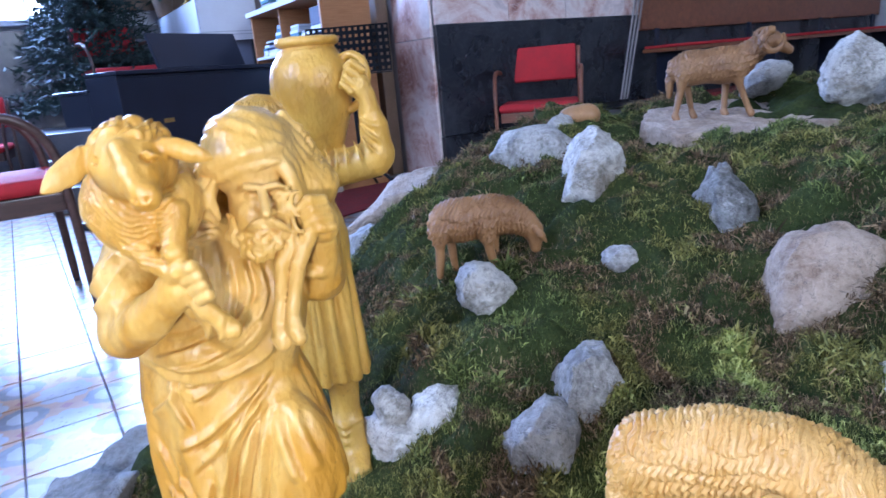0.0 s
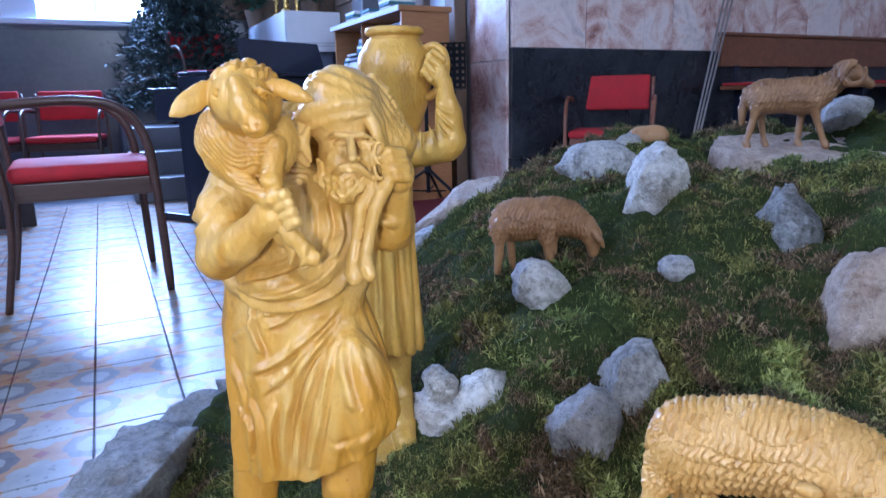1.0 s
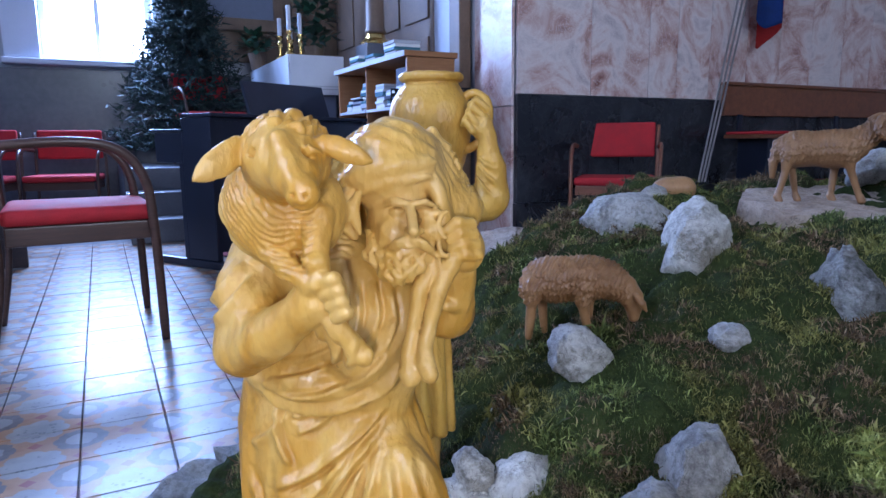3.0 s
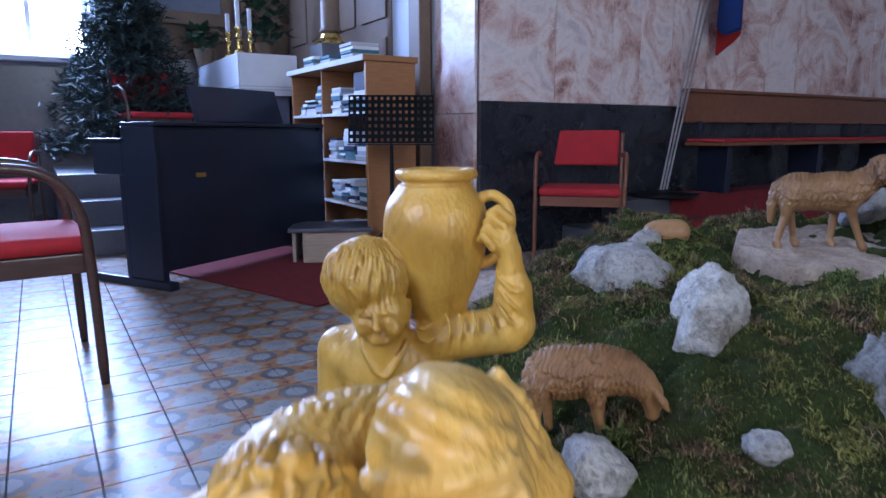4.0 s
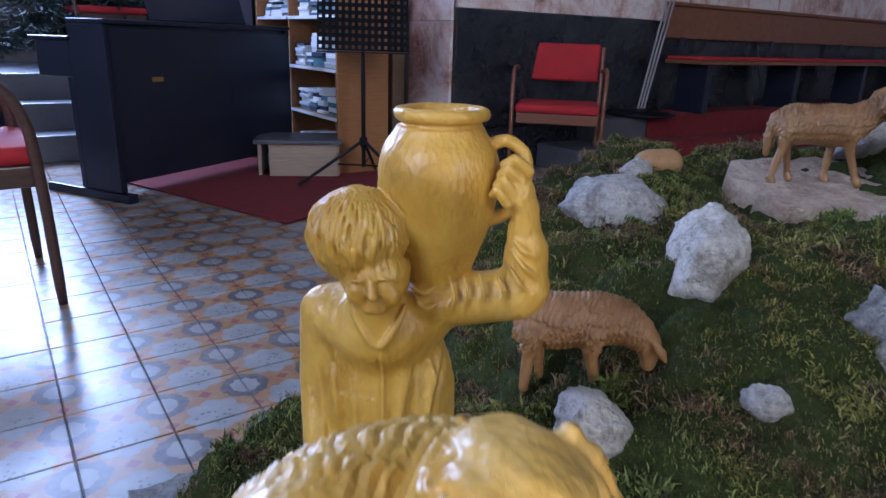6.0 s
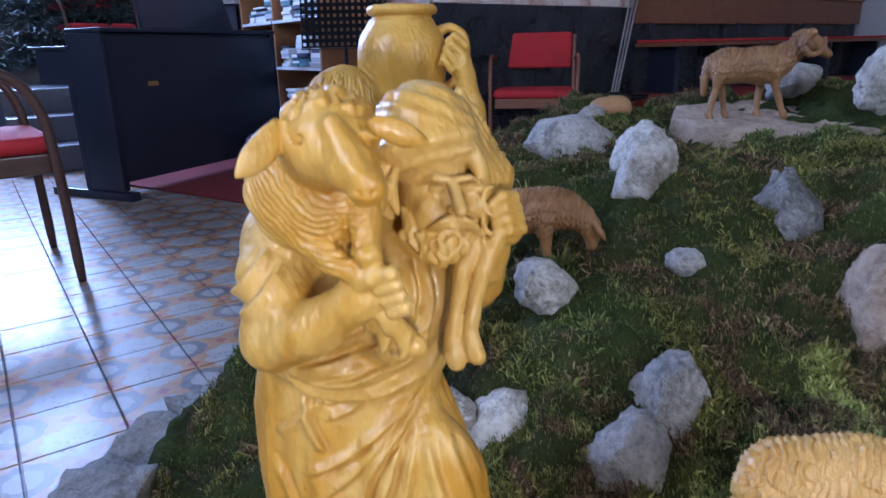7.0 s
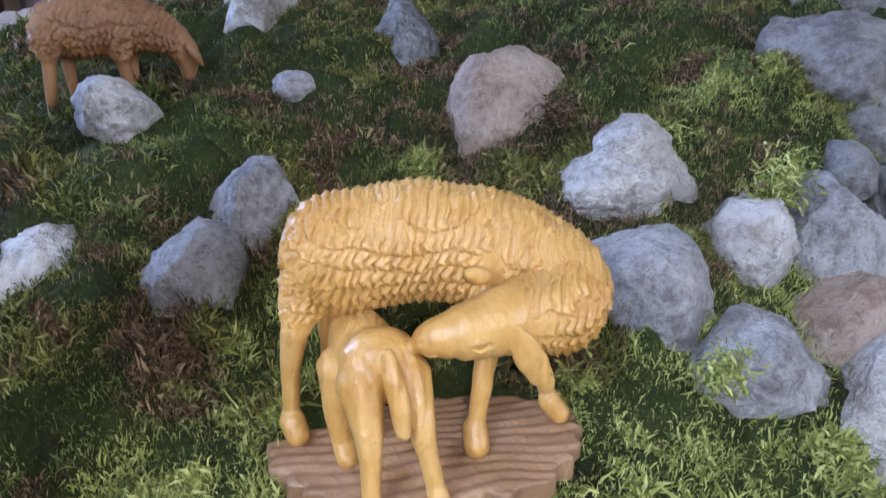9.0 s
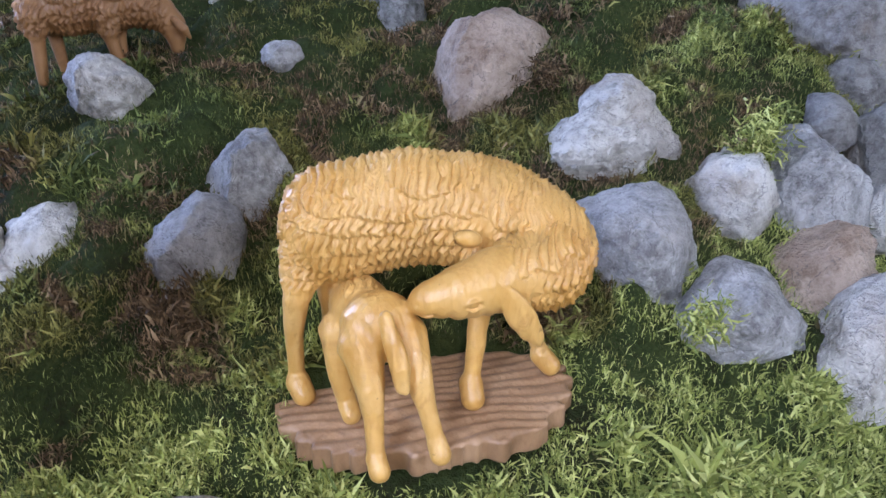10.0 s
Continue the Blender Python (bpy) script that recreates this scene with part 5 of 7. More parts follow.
def build_ram():
    c = Carving((0.55, 2.28, 0.54), (0.93, 2.50, 0.82), 0.0024)
    c.ball((0.655, 2.395, 0.704), (0.064, 0.043, 0.047), k=0.02)
    c.ball((0.735, 2.392, 0.704), (0.072, 0.043, 0.049), k=0.02)
    c.chain([(0.785, 2.39, 0.722), (0.815, 2.385, 0.742), (0.838, 2.378, 0.755)], [0.036, 0.029, 0.024], k=0.01)
    c.ball((0.848, 2.376, 0.757), (0.026, 0.023, 0.026), k=0.006)
    c.chain([(0.855, 2.374, 0.752), (0.878, 2.372, 0.738), (0.891, 2.371, 0.730)], [0.020, 0.0145, 0.011], k=0.006)
    for side, y in ((-1, 2.352), (1, 2.398)):
        pts = [(0.838 + 0.024 * math.cos(a), y + 0.004 * side * (a - 2), 0.757 + 0.026 * math.sin(a)) for a in np.linspace(1.6, 6.8, 16)]
        c.chain(pts, list(np.linspace(0.0115, 0.005, 16)), k=0.002)
    for x, y, dx in ((0.622, 2.372, -0.022), (0.640, 2.414, 0.018), (0.760, 2.374, 0.036), (0.748, 2.412, -0.006)):
        c.chain([(x, y, 0.690), (x + dx * 0.3, y, 0.648), (x + dx, y, 0.582)], [0.020, 0.0095, 0.0075], k=0.008)
        c.rod((x + dx, y, 0.584), (x + dx + 0.004, y - 0.004, 0.574), 0.0095, 0.0095, k=0.003)
    c.chain([(0.600, 2.395, 0.72), (0.592, 2.395, 0.67), (0.592, 2.395, 0.635)], [0.012, 0.0115, 0.007], k=0.006)
    ob = c.mesh("ram_statue", DIMMED_TAN, lambda p, n: zone(p[:, 2], 0.662, 0.68) * wool(p, n, 0.0105, 0.0028, 51) * zone(p[:, 0], 0.84, 0.82) + 0.0006 * wave_noise(p, 10, 52, 2), 1)
    return tagged(ob, "tan carved wooden ram with curled horns on a flat rock", "statue", "crib figures")


def build_lying_lamb():
    c = Carving((0.26, 2.34, 0.54), (0.44, 2.49, 0.66), 0.003)
    c.ball((0.338, 2.41, 0.598), (0.046, 0.036, 0.033), k=0.010)
    c.ball((0.372, 2.41, 0.600), (0.036, 0.036, 0.034), k=0.012)
    ob = c.mesh("lying_lamb_statue", TAN, lambda p, n: 0.0010 * wave_noise(p, 16, 61, 3))
    return tagged(ob, "smooth tan carved lamb lying behind the rocks", "statue", "crib figures")


def build_lying_ox():
    c = Carving((1.26, 2.24, 0.55), (1.56, 2.44, 0.80), 0.0035)
    c.ball((1.390, 2.340, 0.68), (0.085, 0.052, 0.060), k=0.02)
    c.ball((1.450, 2.340, 0.665), (0.055, 0.050, 0.055), k=0.02)
    c.chain([(1.335, 2.320, 0.70), (1.305, 2.305, 0.715), (1.285, 2.290, 0.695)], [0.036, 0.030, 0.020], k=0.012)
    c.chain([(1.350, 2.290, 0.635), (1.315, 2.275, 0.618)], [0.017, 0.013], k=0.008)
    c.chain([(1.450, 2.290, 0.630), (1.410, 2.275, 0.615)], [0.019, 0.014], k=0.008)
    for s in (-1, 1):
        c.chain([(1.315, 2.305 + 0.02 * s, 0.735), (1.312, 2.305 + 0.038 * s, 0.752), (1.305, 2.305 + 0.036 * s, 0.77)], [0.008, 0.006, 0.003], k=0.004)
    ob = c.mesh("lying_ox_statue", DARK_WOOD, lambda p, n: 0.0008 * wave_noise(p, 14, 63, 3), 1)
    return tagged(ob, "dark stained carved ox lying behind the grey rocks", "statue", "crib figures")


def build_robe_figure():
    c = Carving((1.25, 2.40, 0.52), (1.41, 2.56, 0.86), 0.003)
    c.cone((1.33, 2.48, 0.56), (1.33, 2.48, 0.74), (0.055, 0.050), (0.036, 0.034), k=0.01, folds=13, depth=0.004, seed=3)
    c.ball((1.33, 2.48, 0.74), (0.042, 0.034, 0.03), k=0.015)
    c.ball((1.33, 2.475, 0.795), (0.022, 0.024, 0.028), k=0.008)
    ob = c.mesh("robed_statue", HONEY, lambda p, n: 0.0006 * wave_noise(p, 14, 64, 3), 1)
    return tagged(ob, "small gilded carved wooden figure in a long robe", "statue", "crib figures")


build_lying_ox()
build_robe_figure()
build_shepherd()
build_water_carrier()
build_ewe()
build_grazing_sheep()
build_ram()
build_lying_lamb()


# ---- rocks ----
@functools.lru_cache(None)
def unit_ball(level):
    bm = bmesh.new()
    bmesh.ops.create_icosphere(bm, subdivisions=level, radius=1)
    bm.verts.index_update()
    v, f = np.array([q.co for q in bm.verts]), np.array([[q.index for q in g.verts] for g in bm.faces])
    bm.free()
    return v, f


def lobe_mesh(pitch, yaw, sides, seed, soft, rough, ledge, deep, chips):
    """A broken stone: the round of its sides (degrees, millimetres) with split faces in front, chipped and weathered."""
    rng = np.random.default_rng(seed)
    mean = sum(d for _, d in sides) / len(sides) / 1000
    d, faces = unit_ball(6 if mean > 0.045 else 5 if mean > 0.028 else 4)
    warp = d + 0.07 * np.stack([wave_noise(d, 0.5, seed + k, 3) for k in (5, 6, 7)], -1)
    warp /= np.linalg.norm(warp, axis=1, keepdims=True)
    pull = np.zeros(len(d))
    for angle, far in sides:
        a, b = radians(angle), radians(rng.uniform(8, 34))
        far = far / 1000 * (1.5 if math.sin(a) < -0.4 else 1.0)
        n = np.array((math.cos(a) * math.cos(b), -math.sin(b), math.sin(a) * math.cos(b)))
        pull += (np.maximum(warp @ n, 0) / (far * math.cos(b))) ** soft
    for _ in range(5):
        n = np.array((rng.normal() * 0.45, -1, rng.normal() * 0.45))
        n /= np.linalg.norm(n)
        pull += (np.maximum(warp @ n, 0) / (mean * deep * rng.uniform(0.8, 1.1))) ** soft
    pull += (np.maximum(warp @ np.array((0, 1.0, 0)), 0) / (mean * deep)) ** soft
    r = pull ** (-1 / soft)
    full = r.mean()
    # chips: random planes shave the corners flat
    for _ in range(chips):
        n = rng.normal(size=3) + (0, -0.5, 0.1)
        n /= np.linalg.norm(n)
        dot = warp @ n
        far = (dot * r).max() * rng.uniform(0.80, 0.97)
        r = np.where(dot > 1e-3, np.minimum(r, far / np.maximum(dot, 1e-3)), r)
    seeds = rng.normal(size=(30, 3))
    seeds /= np.linalg.norm(seeds, axis=1, keepdims=True)
    near = (d + 0.20 * np.stack([wave_noise(d, 0.9, seed + k, 3) for k in (8, 9, 10)], -1)) @ seeds.T
    first = near.argmax(1)
    gap = np.sort(near, 1)
    edge = np.clip((gap[:, -1] - gap[:, -2]) / 0.05, 0, 1)
    r = r * (1 + ledge * (rng.uniform(-1, 0.5, 30)[first] + 1.2 * (near[np.arange(len(d)), first] - 0.9)) * edge - 0.25 * ledge * (1 - edge))
    v = d * r[:, None]
    q = v / mean
    v = v * (1 + rough * wave_noise(q, 0.40, seed, 3) + 0.5 * rough * wave_noise(q, 1.3, seed + 1, 4) + 0.022 * wave_noise(q, 2.6, seed + 2, 3) + 0.010 * wave_noise(q, 7.0, seed + 12, 2) - 1.2 * rough * np.abs(wave_noise(q, 0.75, seed + 4, 4)) - 0.05 * np.clip(wave_noise(q, 1.7, seed + 3, 3) - 0.3, 0, 1))[:, None]
    v = v * (0.96 * full / np.linalg.norm(v, axis=1).mean())
    turn = np.array(Euler((radians(pitch), 0, radians(yaw))).to_matrix())
    return v @ turn.T, faces


def rock(label, material, seed, *lobes, soft=20, rough=0.05, ledge=0.05, deep=0.85, chips=24, name="rock"):
    """lobes: (x, y, z, pitch, yaw, sides) of each block that lies there."""
    for k, (x, y, z, pitch, yaw, sides) in enumerate(lobes):
        v, f = lobe_mesh(pitch, yaw, sides, seed + 31 * k, soft, rough, ledge, deep, chips)
        ob = from_arrays(name, v, f, material, smooth=True)
        ob.location = (x, y, z)
        tagged(ob, label, "rock", "rocks of the crib")


GREY, WHITE_L = "weathered grey limestone rock set in the moss", "pale white limestone rock set in the moss"
rock("broken white-grey rock with cracks beside the water carrier", WHITE_ROCK, 1,
     (-0.072, 1.375, 0.300, -22, 12, ((-84, 18), (-20, 29), (45, 21), (71, 19), (133, 25), (-170, 22))),
     (-0.056, 1.359, 0.252, -25, 12, ((-146, 33), (-79, 25), (-70, 30), (55, 33), (71, 25), (95, 28), (-170, 37))),
     (0.002, 1.379, 0.281, -23, 7, ((-98, 38), (-78, 38), (-13, 56), (29, 42), (97, 39), (125, 40), (155, 43), (-160, 50))), rough=0.08, ledge=0.09)
rock("smooth grey rock of two joined blocks on the slope", GREY_ROCK, 3,
     (0.205, 1.331, 0.330, -19, -7, ((-149, 44), (-118, 54), (-47, 50), (-14, 47), (29, 47), (59, 56), (112, 52), (128, 48), (174, 48))),
     (0.139, 1.267, 0.302, -23, -2, ((-91, 37), (-36, 39), (-12, 39), (28, 44), (68, 45), (128, 33), (150, 35), (-128, 43))), ledge=0.03, deep=0.75)
rock("pale jagged rock under the grazing sheep", WHITE_ROCK, 5, (0.064, 1.559, 0.411, -16, -1, ((-123, 32), (-60, 37), (-20, 46), (48, 35), (92, 36), (140, 34), (-165, 46))), rough=0.07)
rock("small grey stone half sunk in moss", GREY_ROCK, 6, (0.303, 1.601, 0.431, -14, -14, ((-115, 17), (-64, 19), (27, 23), (81, 18), (108, 17), (-165, 27))))
rock("dark-mottled grey rock standing in the moss", MOTTLED_ROCK, 7, (0.499, 1.685, 0.489, -10, -22, ((-159, 40), (-110, 47), (-67, 52), (10, 40), (40, 36), (79, 56), (152, 49), (-178, 42))), rough=0.07, ledge=0.07)
rock("tall pinkish beige boulder set in the moss", BEIGE_ROCK, 8, (0.551, 1.446, 0.419, -9, -29, ((-180, 70), (-116, 84), (-56, 110), (-8, 68), (19, 65), (69, 76), (104, 90), (165, 72))), soft=11, ledge=0.025, rough=0.03, deep=0.7)
rock("lumpy white limestone rock behind the ewe", WHITE_ROCK, 39,
     (0.619, 1.251, 0.404, -11, -40, ((-94, 33), (-53, 38), (31, 36), (59, 34), (111, 37), (137, 40), (-167, 40))),
     (0.600, 1.245, 0.369, -14, -39, ((-112, 55), (-69, 30), (27, 68), (77, 41), (104, 36), (138, 47), (-169, 70))), soft=10, rough=0.08, ledge=0.05, deep=0.9)
rock("rounded pale grey boulder beside the ewe", GREY_ROCK, 10, (0.553, 1.111, 0.292, -23, -44, ((-149, 53), (-112, 60), (-63, 66), (-32, 58), (-3, 55), (23, 56), (62, 58), (94, 59), (114, 63), (135, 69), (-167, 56))), soft=9, ledge=0.008, rough=0.02, chips=5)
rock("pale grey rock with a tuft of moss on it", GREY_ROCK, 11, (0.598, 1.022, 0.254, -27, -53, ((-96, 47), (-66, 38), (2, 55), (42, 48), (77, 49), (130, 45), (157, 47), (-157, 64))), ledge=0.03)
rock("chalky white rock with a pointed foot", WHITE_ROCK, 12, (0.690, 1.119, 0.336, -17, -51, ((-116, 33), (-123, 30), (-15, 41), (20, 38), (91, 38), (142, 46), (-161, 46))), rough=0.08)
rock("angular grey rock with a sharp corner", GREY_ROCK, 13, (0.786, 1.103, 0.334, -16, -56, ((-61, 48), (-44, 47), (14, 48), (44, 50), (63, 54), (152, 47), (180, 42), (-171, 46))), ledge=0.03, soft=18, rough=0.03)
rock("large pale rock at the front edge", WHITE_ROCK, 14, (0.720, 0.944, 0.237, -26, -64, ((-109, 64), (-48, 53), (13, 47), (58, 64), (127, 59), (162, 48), (168, 49))), ledge=0.03)
rock("long grey boulder with a bluish stain", STAINED_ROCK, 15, (0.980, 1.269, 0.486, -4, -55, ((-99, 40), (-115, 54), (-128, 59), (-97, 70), (-75, 100), (12, 153), (68, 62), (87, 75), (173, 180), (-157, 150))), rough=0.04, ledge=0.03, deep=0.6)
rock(GREY, DIMMED_ROCK, 40, (0.947, 1.196, 0.426, -8, -57, ((-96, 29), (-4, 45), (52, 30), (93, 31), (134, 45), (-121, 28))))
rock(GREY, DIMMED_ROCK, 16, (0.843, 1.139, 0.399, -11, -56, ((-123, 21), (-68, 28), (6, 25), (57, 21), (113, 28), (-167, 26))))
rock(GREY, DIMMED_ROCK, 27, (0.905, 1.095, 0.371, -12, -60, ((-123, 46), (-66, 52), (19, 34), (88, 50), (147, 50), (-157, 38))))
rock(WHITE_L, WHITE_ROCK, 31, (0.864, 1.042, 0.309, -17, -62, ((-117, 31), (-73, 30), (21, 31), (93, 29), (133, 35), (-158, 36))))
rock("flat brownish stone between the boulders", BEIGE_ROCK, 30, (0.744, 1.038, 0.270, -22, -58, ((-100, 45), (-25, 37), (20, 45), (113, 39), (137, 38), (-140, 49))))
rock("narrow grey rock sloping up the moss", GREY_ROCK, 18, (0.948, 1.707, 0.594, -1, -38, ((-43, 33), (-19, 33), (62, 61), (127, 30), (145, 30), (-103, 50))))
rock("long grey boulder high on the slope, toned down for weak light", DIMMED_ROCK, 17, (1.235, 1.514, 0.624, 1, -52, ((-109, 84), (-85, 82), (2, 151), (50, 109), (92, 77), (115, 106), (118, 114), (-114, 99))), deep=0.6)
rock("upright jagged white rock", WHITE_ROCK, 19, (0.299, 1.863, 0.546, -14, -18, ((-111, 62), (-18, 50), (6, 49), (38, 64), (78, 80), (128, 62), (154, 47), (172, 49))), soft=34, rough=0.035, ledge=0.06)
rock("flat-topped pale grey rock", GREY_ROCK, 20, (0.192, 2.162, 0.549, -12, -10, ((-81, 55), (-73, 51), (-50, 69), (35, 91), (76, 61), (104, 59), (148, 78), (-142, 91))), ledge=0.05)
rock(GREY, GREY_ROCK, 21, (0.283, 2.356, 0.584, -9, -12, ((-79, 19), (16, 35), (85, 24), (133, 24), (-141, 38))))
rock(GREY, GREY_ROCK, 23, (0.909, 2.560, 0.665, -2, -22, ((-72, 27), (-12, 57), (78, 36), (109, 30), (152, 48), (-108, 43))))
rock(WHITE_L, WHITE_ROCK, 24, (1.017, 2.295, 0.683, 0, -32, ((-84, 65), (-33, 53), (55, 45), (125, 52), (156, 49), (-114, 71))))
rock("bluish grey rock behind the slab", GREY_ROCK, 34, (1.127, 2.265, 0.655, -1, -35, ((-82, 56), (3, 71), (37, 61), (104, 48), (124, 53), (-127, 70))))
rock("broad weathered rock at the back edge of the hill", BEIGE_ROCK, 26, (-0.149, 2.372, 0.417, -9, 7, ((-74, 90), (-63, 90), (-12, 124), (80, 80), (108, 40), (128, 54), (-127, 134))))
rock(GREY, GREY_ROCK, 28, (-0.241, 2.208, 0.328, -13, 11, ((-68, 90), (-49, 80), (-2, 58), (75, 55), (117, 41), (-176, 49))))
rock("flat white stone at the front edge", WHITE_ROCK, 29, (0.118, 0.985, 0.196, -35, -3, ((-117, 27), (-94, 27), (-10, 80), (70, 22), (75, 26), (92, 36), (118, 54), (-175, 64))), deep=0.5)


def flat_slab(x, y, z, long, wide, thick, turn, seed):
    """A low slab with a ragged outline and a nearly level, chipped top."""
    nu, nr = 150, 26
    a = np.linspace(0, 2 * math.pi, nu, endpoint=False)
    ring = np.stack([np.cos(a), np.sin(a), 0 * a], -1)
    edge = 1 + 0.10 * wave_noise(ring, 0.5, seed, 3) + 0.05 * wave_noise(ring, 1.7, seed + 1, 4)
    shape = (np.abs(np.cos(a)) ** 3 + np.abs(np.sin(a)) ** 3) ** (-1 / 3) * edge
    rows = []
    for k in range(nr + 4):
        t = min(k, nr) / nr
        fall = (0.0, 0.25, 0.6, 0.85, 1.0)[k - nr] if k > nr else 0.0
        grow = 1 + 0.03 * fall
        p = np.stack([np.cos(a) * shape * t * grow * long / 2, np.sin(a) * shape * t * grow * wide / 2, 0 * a], -1)
        bumps = 0.007 * wave_noise(p, 3.0, seed + 2, 3) + 0.004 * wave_noise(p, 14, seed + 3, 3) - 0.010 * np.abs(wave_noise(p, 5.0, seed + 4, 3))
        p[:, 2] = bumps * (1 - fall) - thick * fall
        rows.append(p)
    v = np.concatenate(rows)
    i, j = np.meshgrid(np.arange(len(rows) - 1), np.arange(nu), indexing="ij")
    f = np.stack([i * nu + j, i * nu + (j + 1) % nu, (i + 1) * nu + (j + 1) % nu, (i + 1) * nu + j], -1).reshape(-1, 4)[:, ::-1]
    ob = from_arrays("flat_rock", v, f, BEIGE_ROCK, smooth=True)
    ob.matrix_world = pose(x, y, z, *turn)
    return tagged(ob, "flat beige rock slab under the ram", "rock", "rocks of the crib")


flat_slab(0.900, 2.375, 0.572, 0.74, 0.44, 0.10, (5, 1, -3), 22)


def kerb_stone(x, y, length, width, top, turn, seed):
    bm = box(-width / 2, width / 2, -length / 2, length / 2, 0, top)
    bmesh.ops.subdivide_edges(bm, edges=bm.edges[:], cuts=11, use_grid_fill=True)
    bmesh.ops.smooth_vert(bm, verts=bm.verts[:], factor=0.5, use_axis_x=True, use_axis_y=True, use_axis_z=True)
    v = np.array([q.co for q in bm.verts])
    n = wave_noise(v, 5, seed, 3) * 0.016 + wave_noise(v, 22, seed + 3, 2) * 0.006
    for q, k in zip(bm.verts, n):
        q.co += Vector((q.co.x, q.co.y * 0.3, 0.05)).normalized() * k
    ob = part("kerb_stone", bm, DIMMED_ROCK, smooth=True)
    ob.matrix_world = pose(x, y, 0, 0, 0, turn)
    tagged(ob, "rough-hewn grey kerb stone round the moss hill", "kerb stone", "kerb of the crib")


for i, (x, y, length, turn, top) in enumerate(((-0.300, 2.06, 0.20, -40, 0.13), (-0.425, 1.905, 0.18, -40, 0.13), (-0.550, 1.770, 0.17, -45, 0.12), (-0.632, 1.605, 0.19, -2, 0.125), (-0.620, 1.375, 0.25, 6, 0.15), (-0.535, 1.150, 0.21, 30, 0.12), (-0.415, 0.975, 0.22, 40, 0.12), (-0.250, 0.845, 0.20, 62, 0.11), (-0.04, 0.770, 0.24, 80, 0.10), (0.23, 0.735, 0.29, 88, 0.10), (0.54, 0.735, 0.31, 92, 0.10), (0.86, 0.745, 0.32, 94, 0.11), (1.19, 0.770, 0.33, 96, 0.11))):
    kerb_stone(x, y, length, 0.125 + 0.012 * (i % 3), top - 0.025, turn, 70 + i)


# ---- moss ----
def build_moss(name, count, x0, x1, y0, y1, size, seed, blades):
    """Curling leafy shoots in clumps."""
    rng = np.random.default_rng(seed)
    x, y = rng.uniform(x0, x1, count), rng.uniform(y0, y1, count)
    flat = np.stack([x, y, 0 * x], -1)
    dens = 0.7 * wave_noise(flat, 5.5, 77, 3) + 0.5 * wave_noise(flat, 16, 78, 2)
    keep = rng.uniform(-0.8, 0.9, count) < dens + 0.62
    a, e = 0.967 * (x - PLATE[0]) - 0.253 * (y - PLATE[1]), 0.253 * (x - PLATE[0]) + 0.967 * (y - PLATE[1])
    keep &= (a / (PLATE[2] - 0.004)) ** 2 + (e / (PLATE[3] - 0.004)) ** 2 > 1
    keep &= ~((np.abs(x - 0.87) < 0.36) & (np.abs(y - 2.38) < 0.19))
    keep &= (x > -0.55) & (hill_height(x, y) > 0.03)
    x, y, dens = x[keep], y[keep], dens[keep]
    z = hill_height(x, y)
    n, k = len(x), blades
    high = np.clip(dens + 0.35, 0, 1.2)
    root = np.repeat(np.stack([x, y, z + 0.006 * high], -1), k, 0) + rng.normal(size=(n * k, 3)) * (size * 0.5, size * 0.5, size * 0.15)
    tall = np.repeat(size * (0.55 + 0.75 * high) * rng.uniform(0.55, 1.4, n) * (1 + 0.9 * smooth01(1.12, 0.92, y)) * (0.75 + 0.9 * np.clip(wave_noise(flat[keep], 9.0, 91, 2), 0, 1)), k) * rng.uniform(0.5, 1.3, n * k)
    az, lean = rng.uniform(0, 6.283, n * k), rng.uniform(0.35, 1.75, n * k)
    way = np.stack([np.cos(az) * np.sin(lean), np.sin(az) * np.sin(lean), np.cos(lean)], -1)
    bend = rng.normal(size=(n * k, 3)) * 0.65 + (0, 0, -0.30)
    side = np.cross(way, rng.normal(size=(n * k, 3)))
    side *= (tall * rng.uniform(0.06, 0.13, n * k) / (np.linalg.norm(side, axis=1) + 1e-9))[:, None]
    p1 = root + way * tall[:, None] * 0.5
    p2 = p1 + (way + 0.9 * bend) * tall[:, None] * 0.5
    root = root - (0, 0, 0.004)
    v = np.stack([root - side * 0.6, root + side * 0.6, p1 + side, p1 - side, p2], 1).reshape(-1, 3)
    b = np.arange(n * k)[:, None] * 5
    tri = np.concatenate([b + (0, 1, 2), b + (0, 2, 3), b + (3, 2, 4)])
    ob = from_arrays(name, v, tri, MOSS)
    return tagged(ob, "soft green, olive and brown moss with fine leafy shoots", "moss", kind="stuff")


build_moss("moss_near", 92000, -0.55, 1.0, 0.78, 1.42, 0.0088, 3, 5)
build_moss("moss_far", 105000, -0.55, 1.5, 1.42, 2.85, 0.0092, 4, 4)


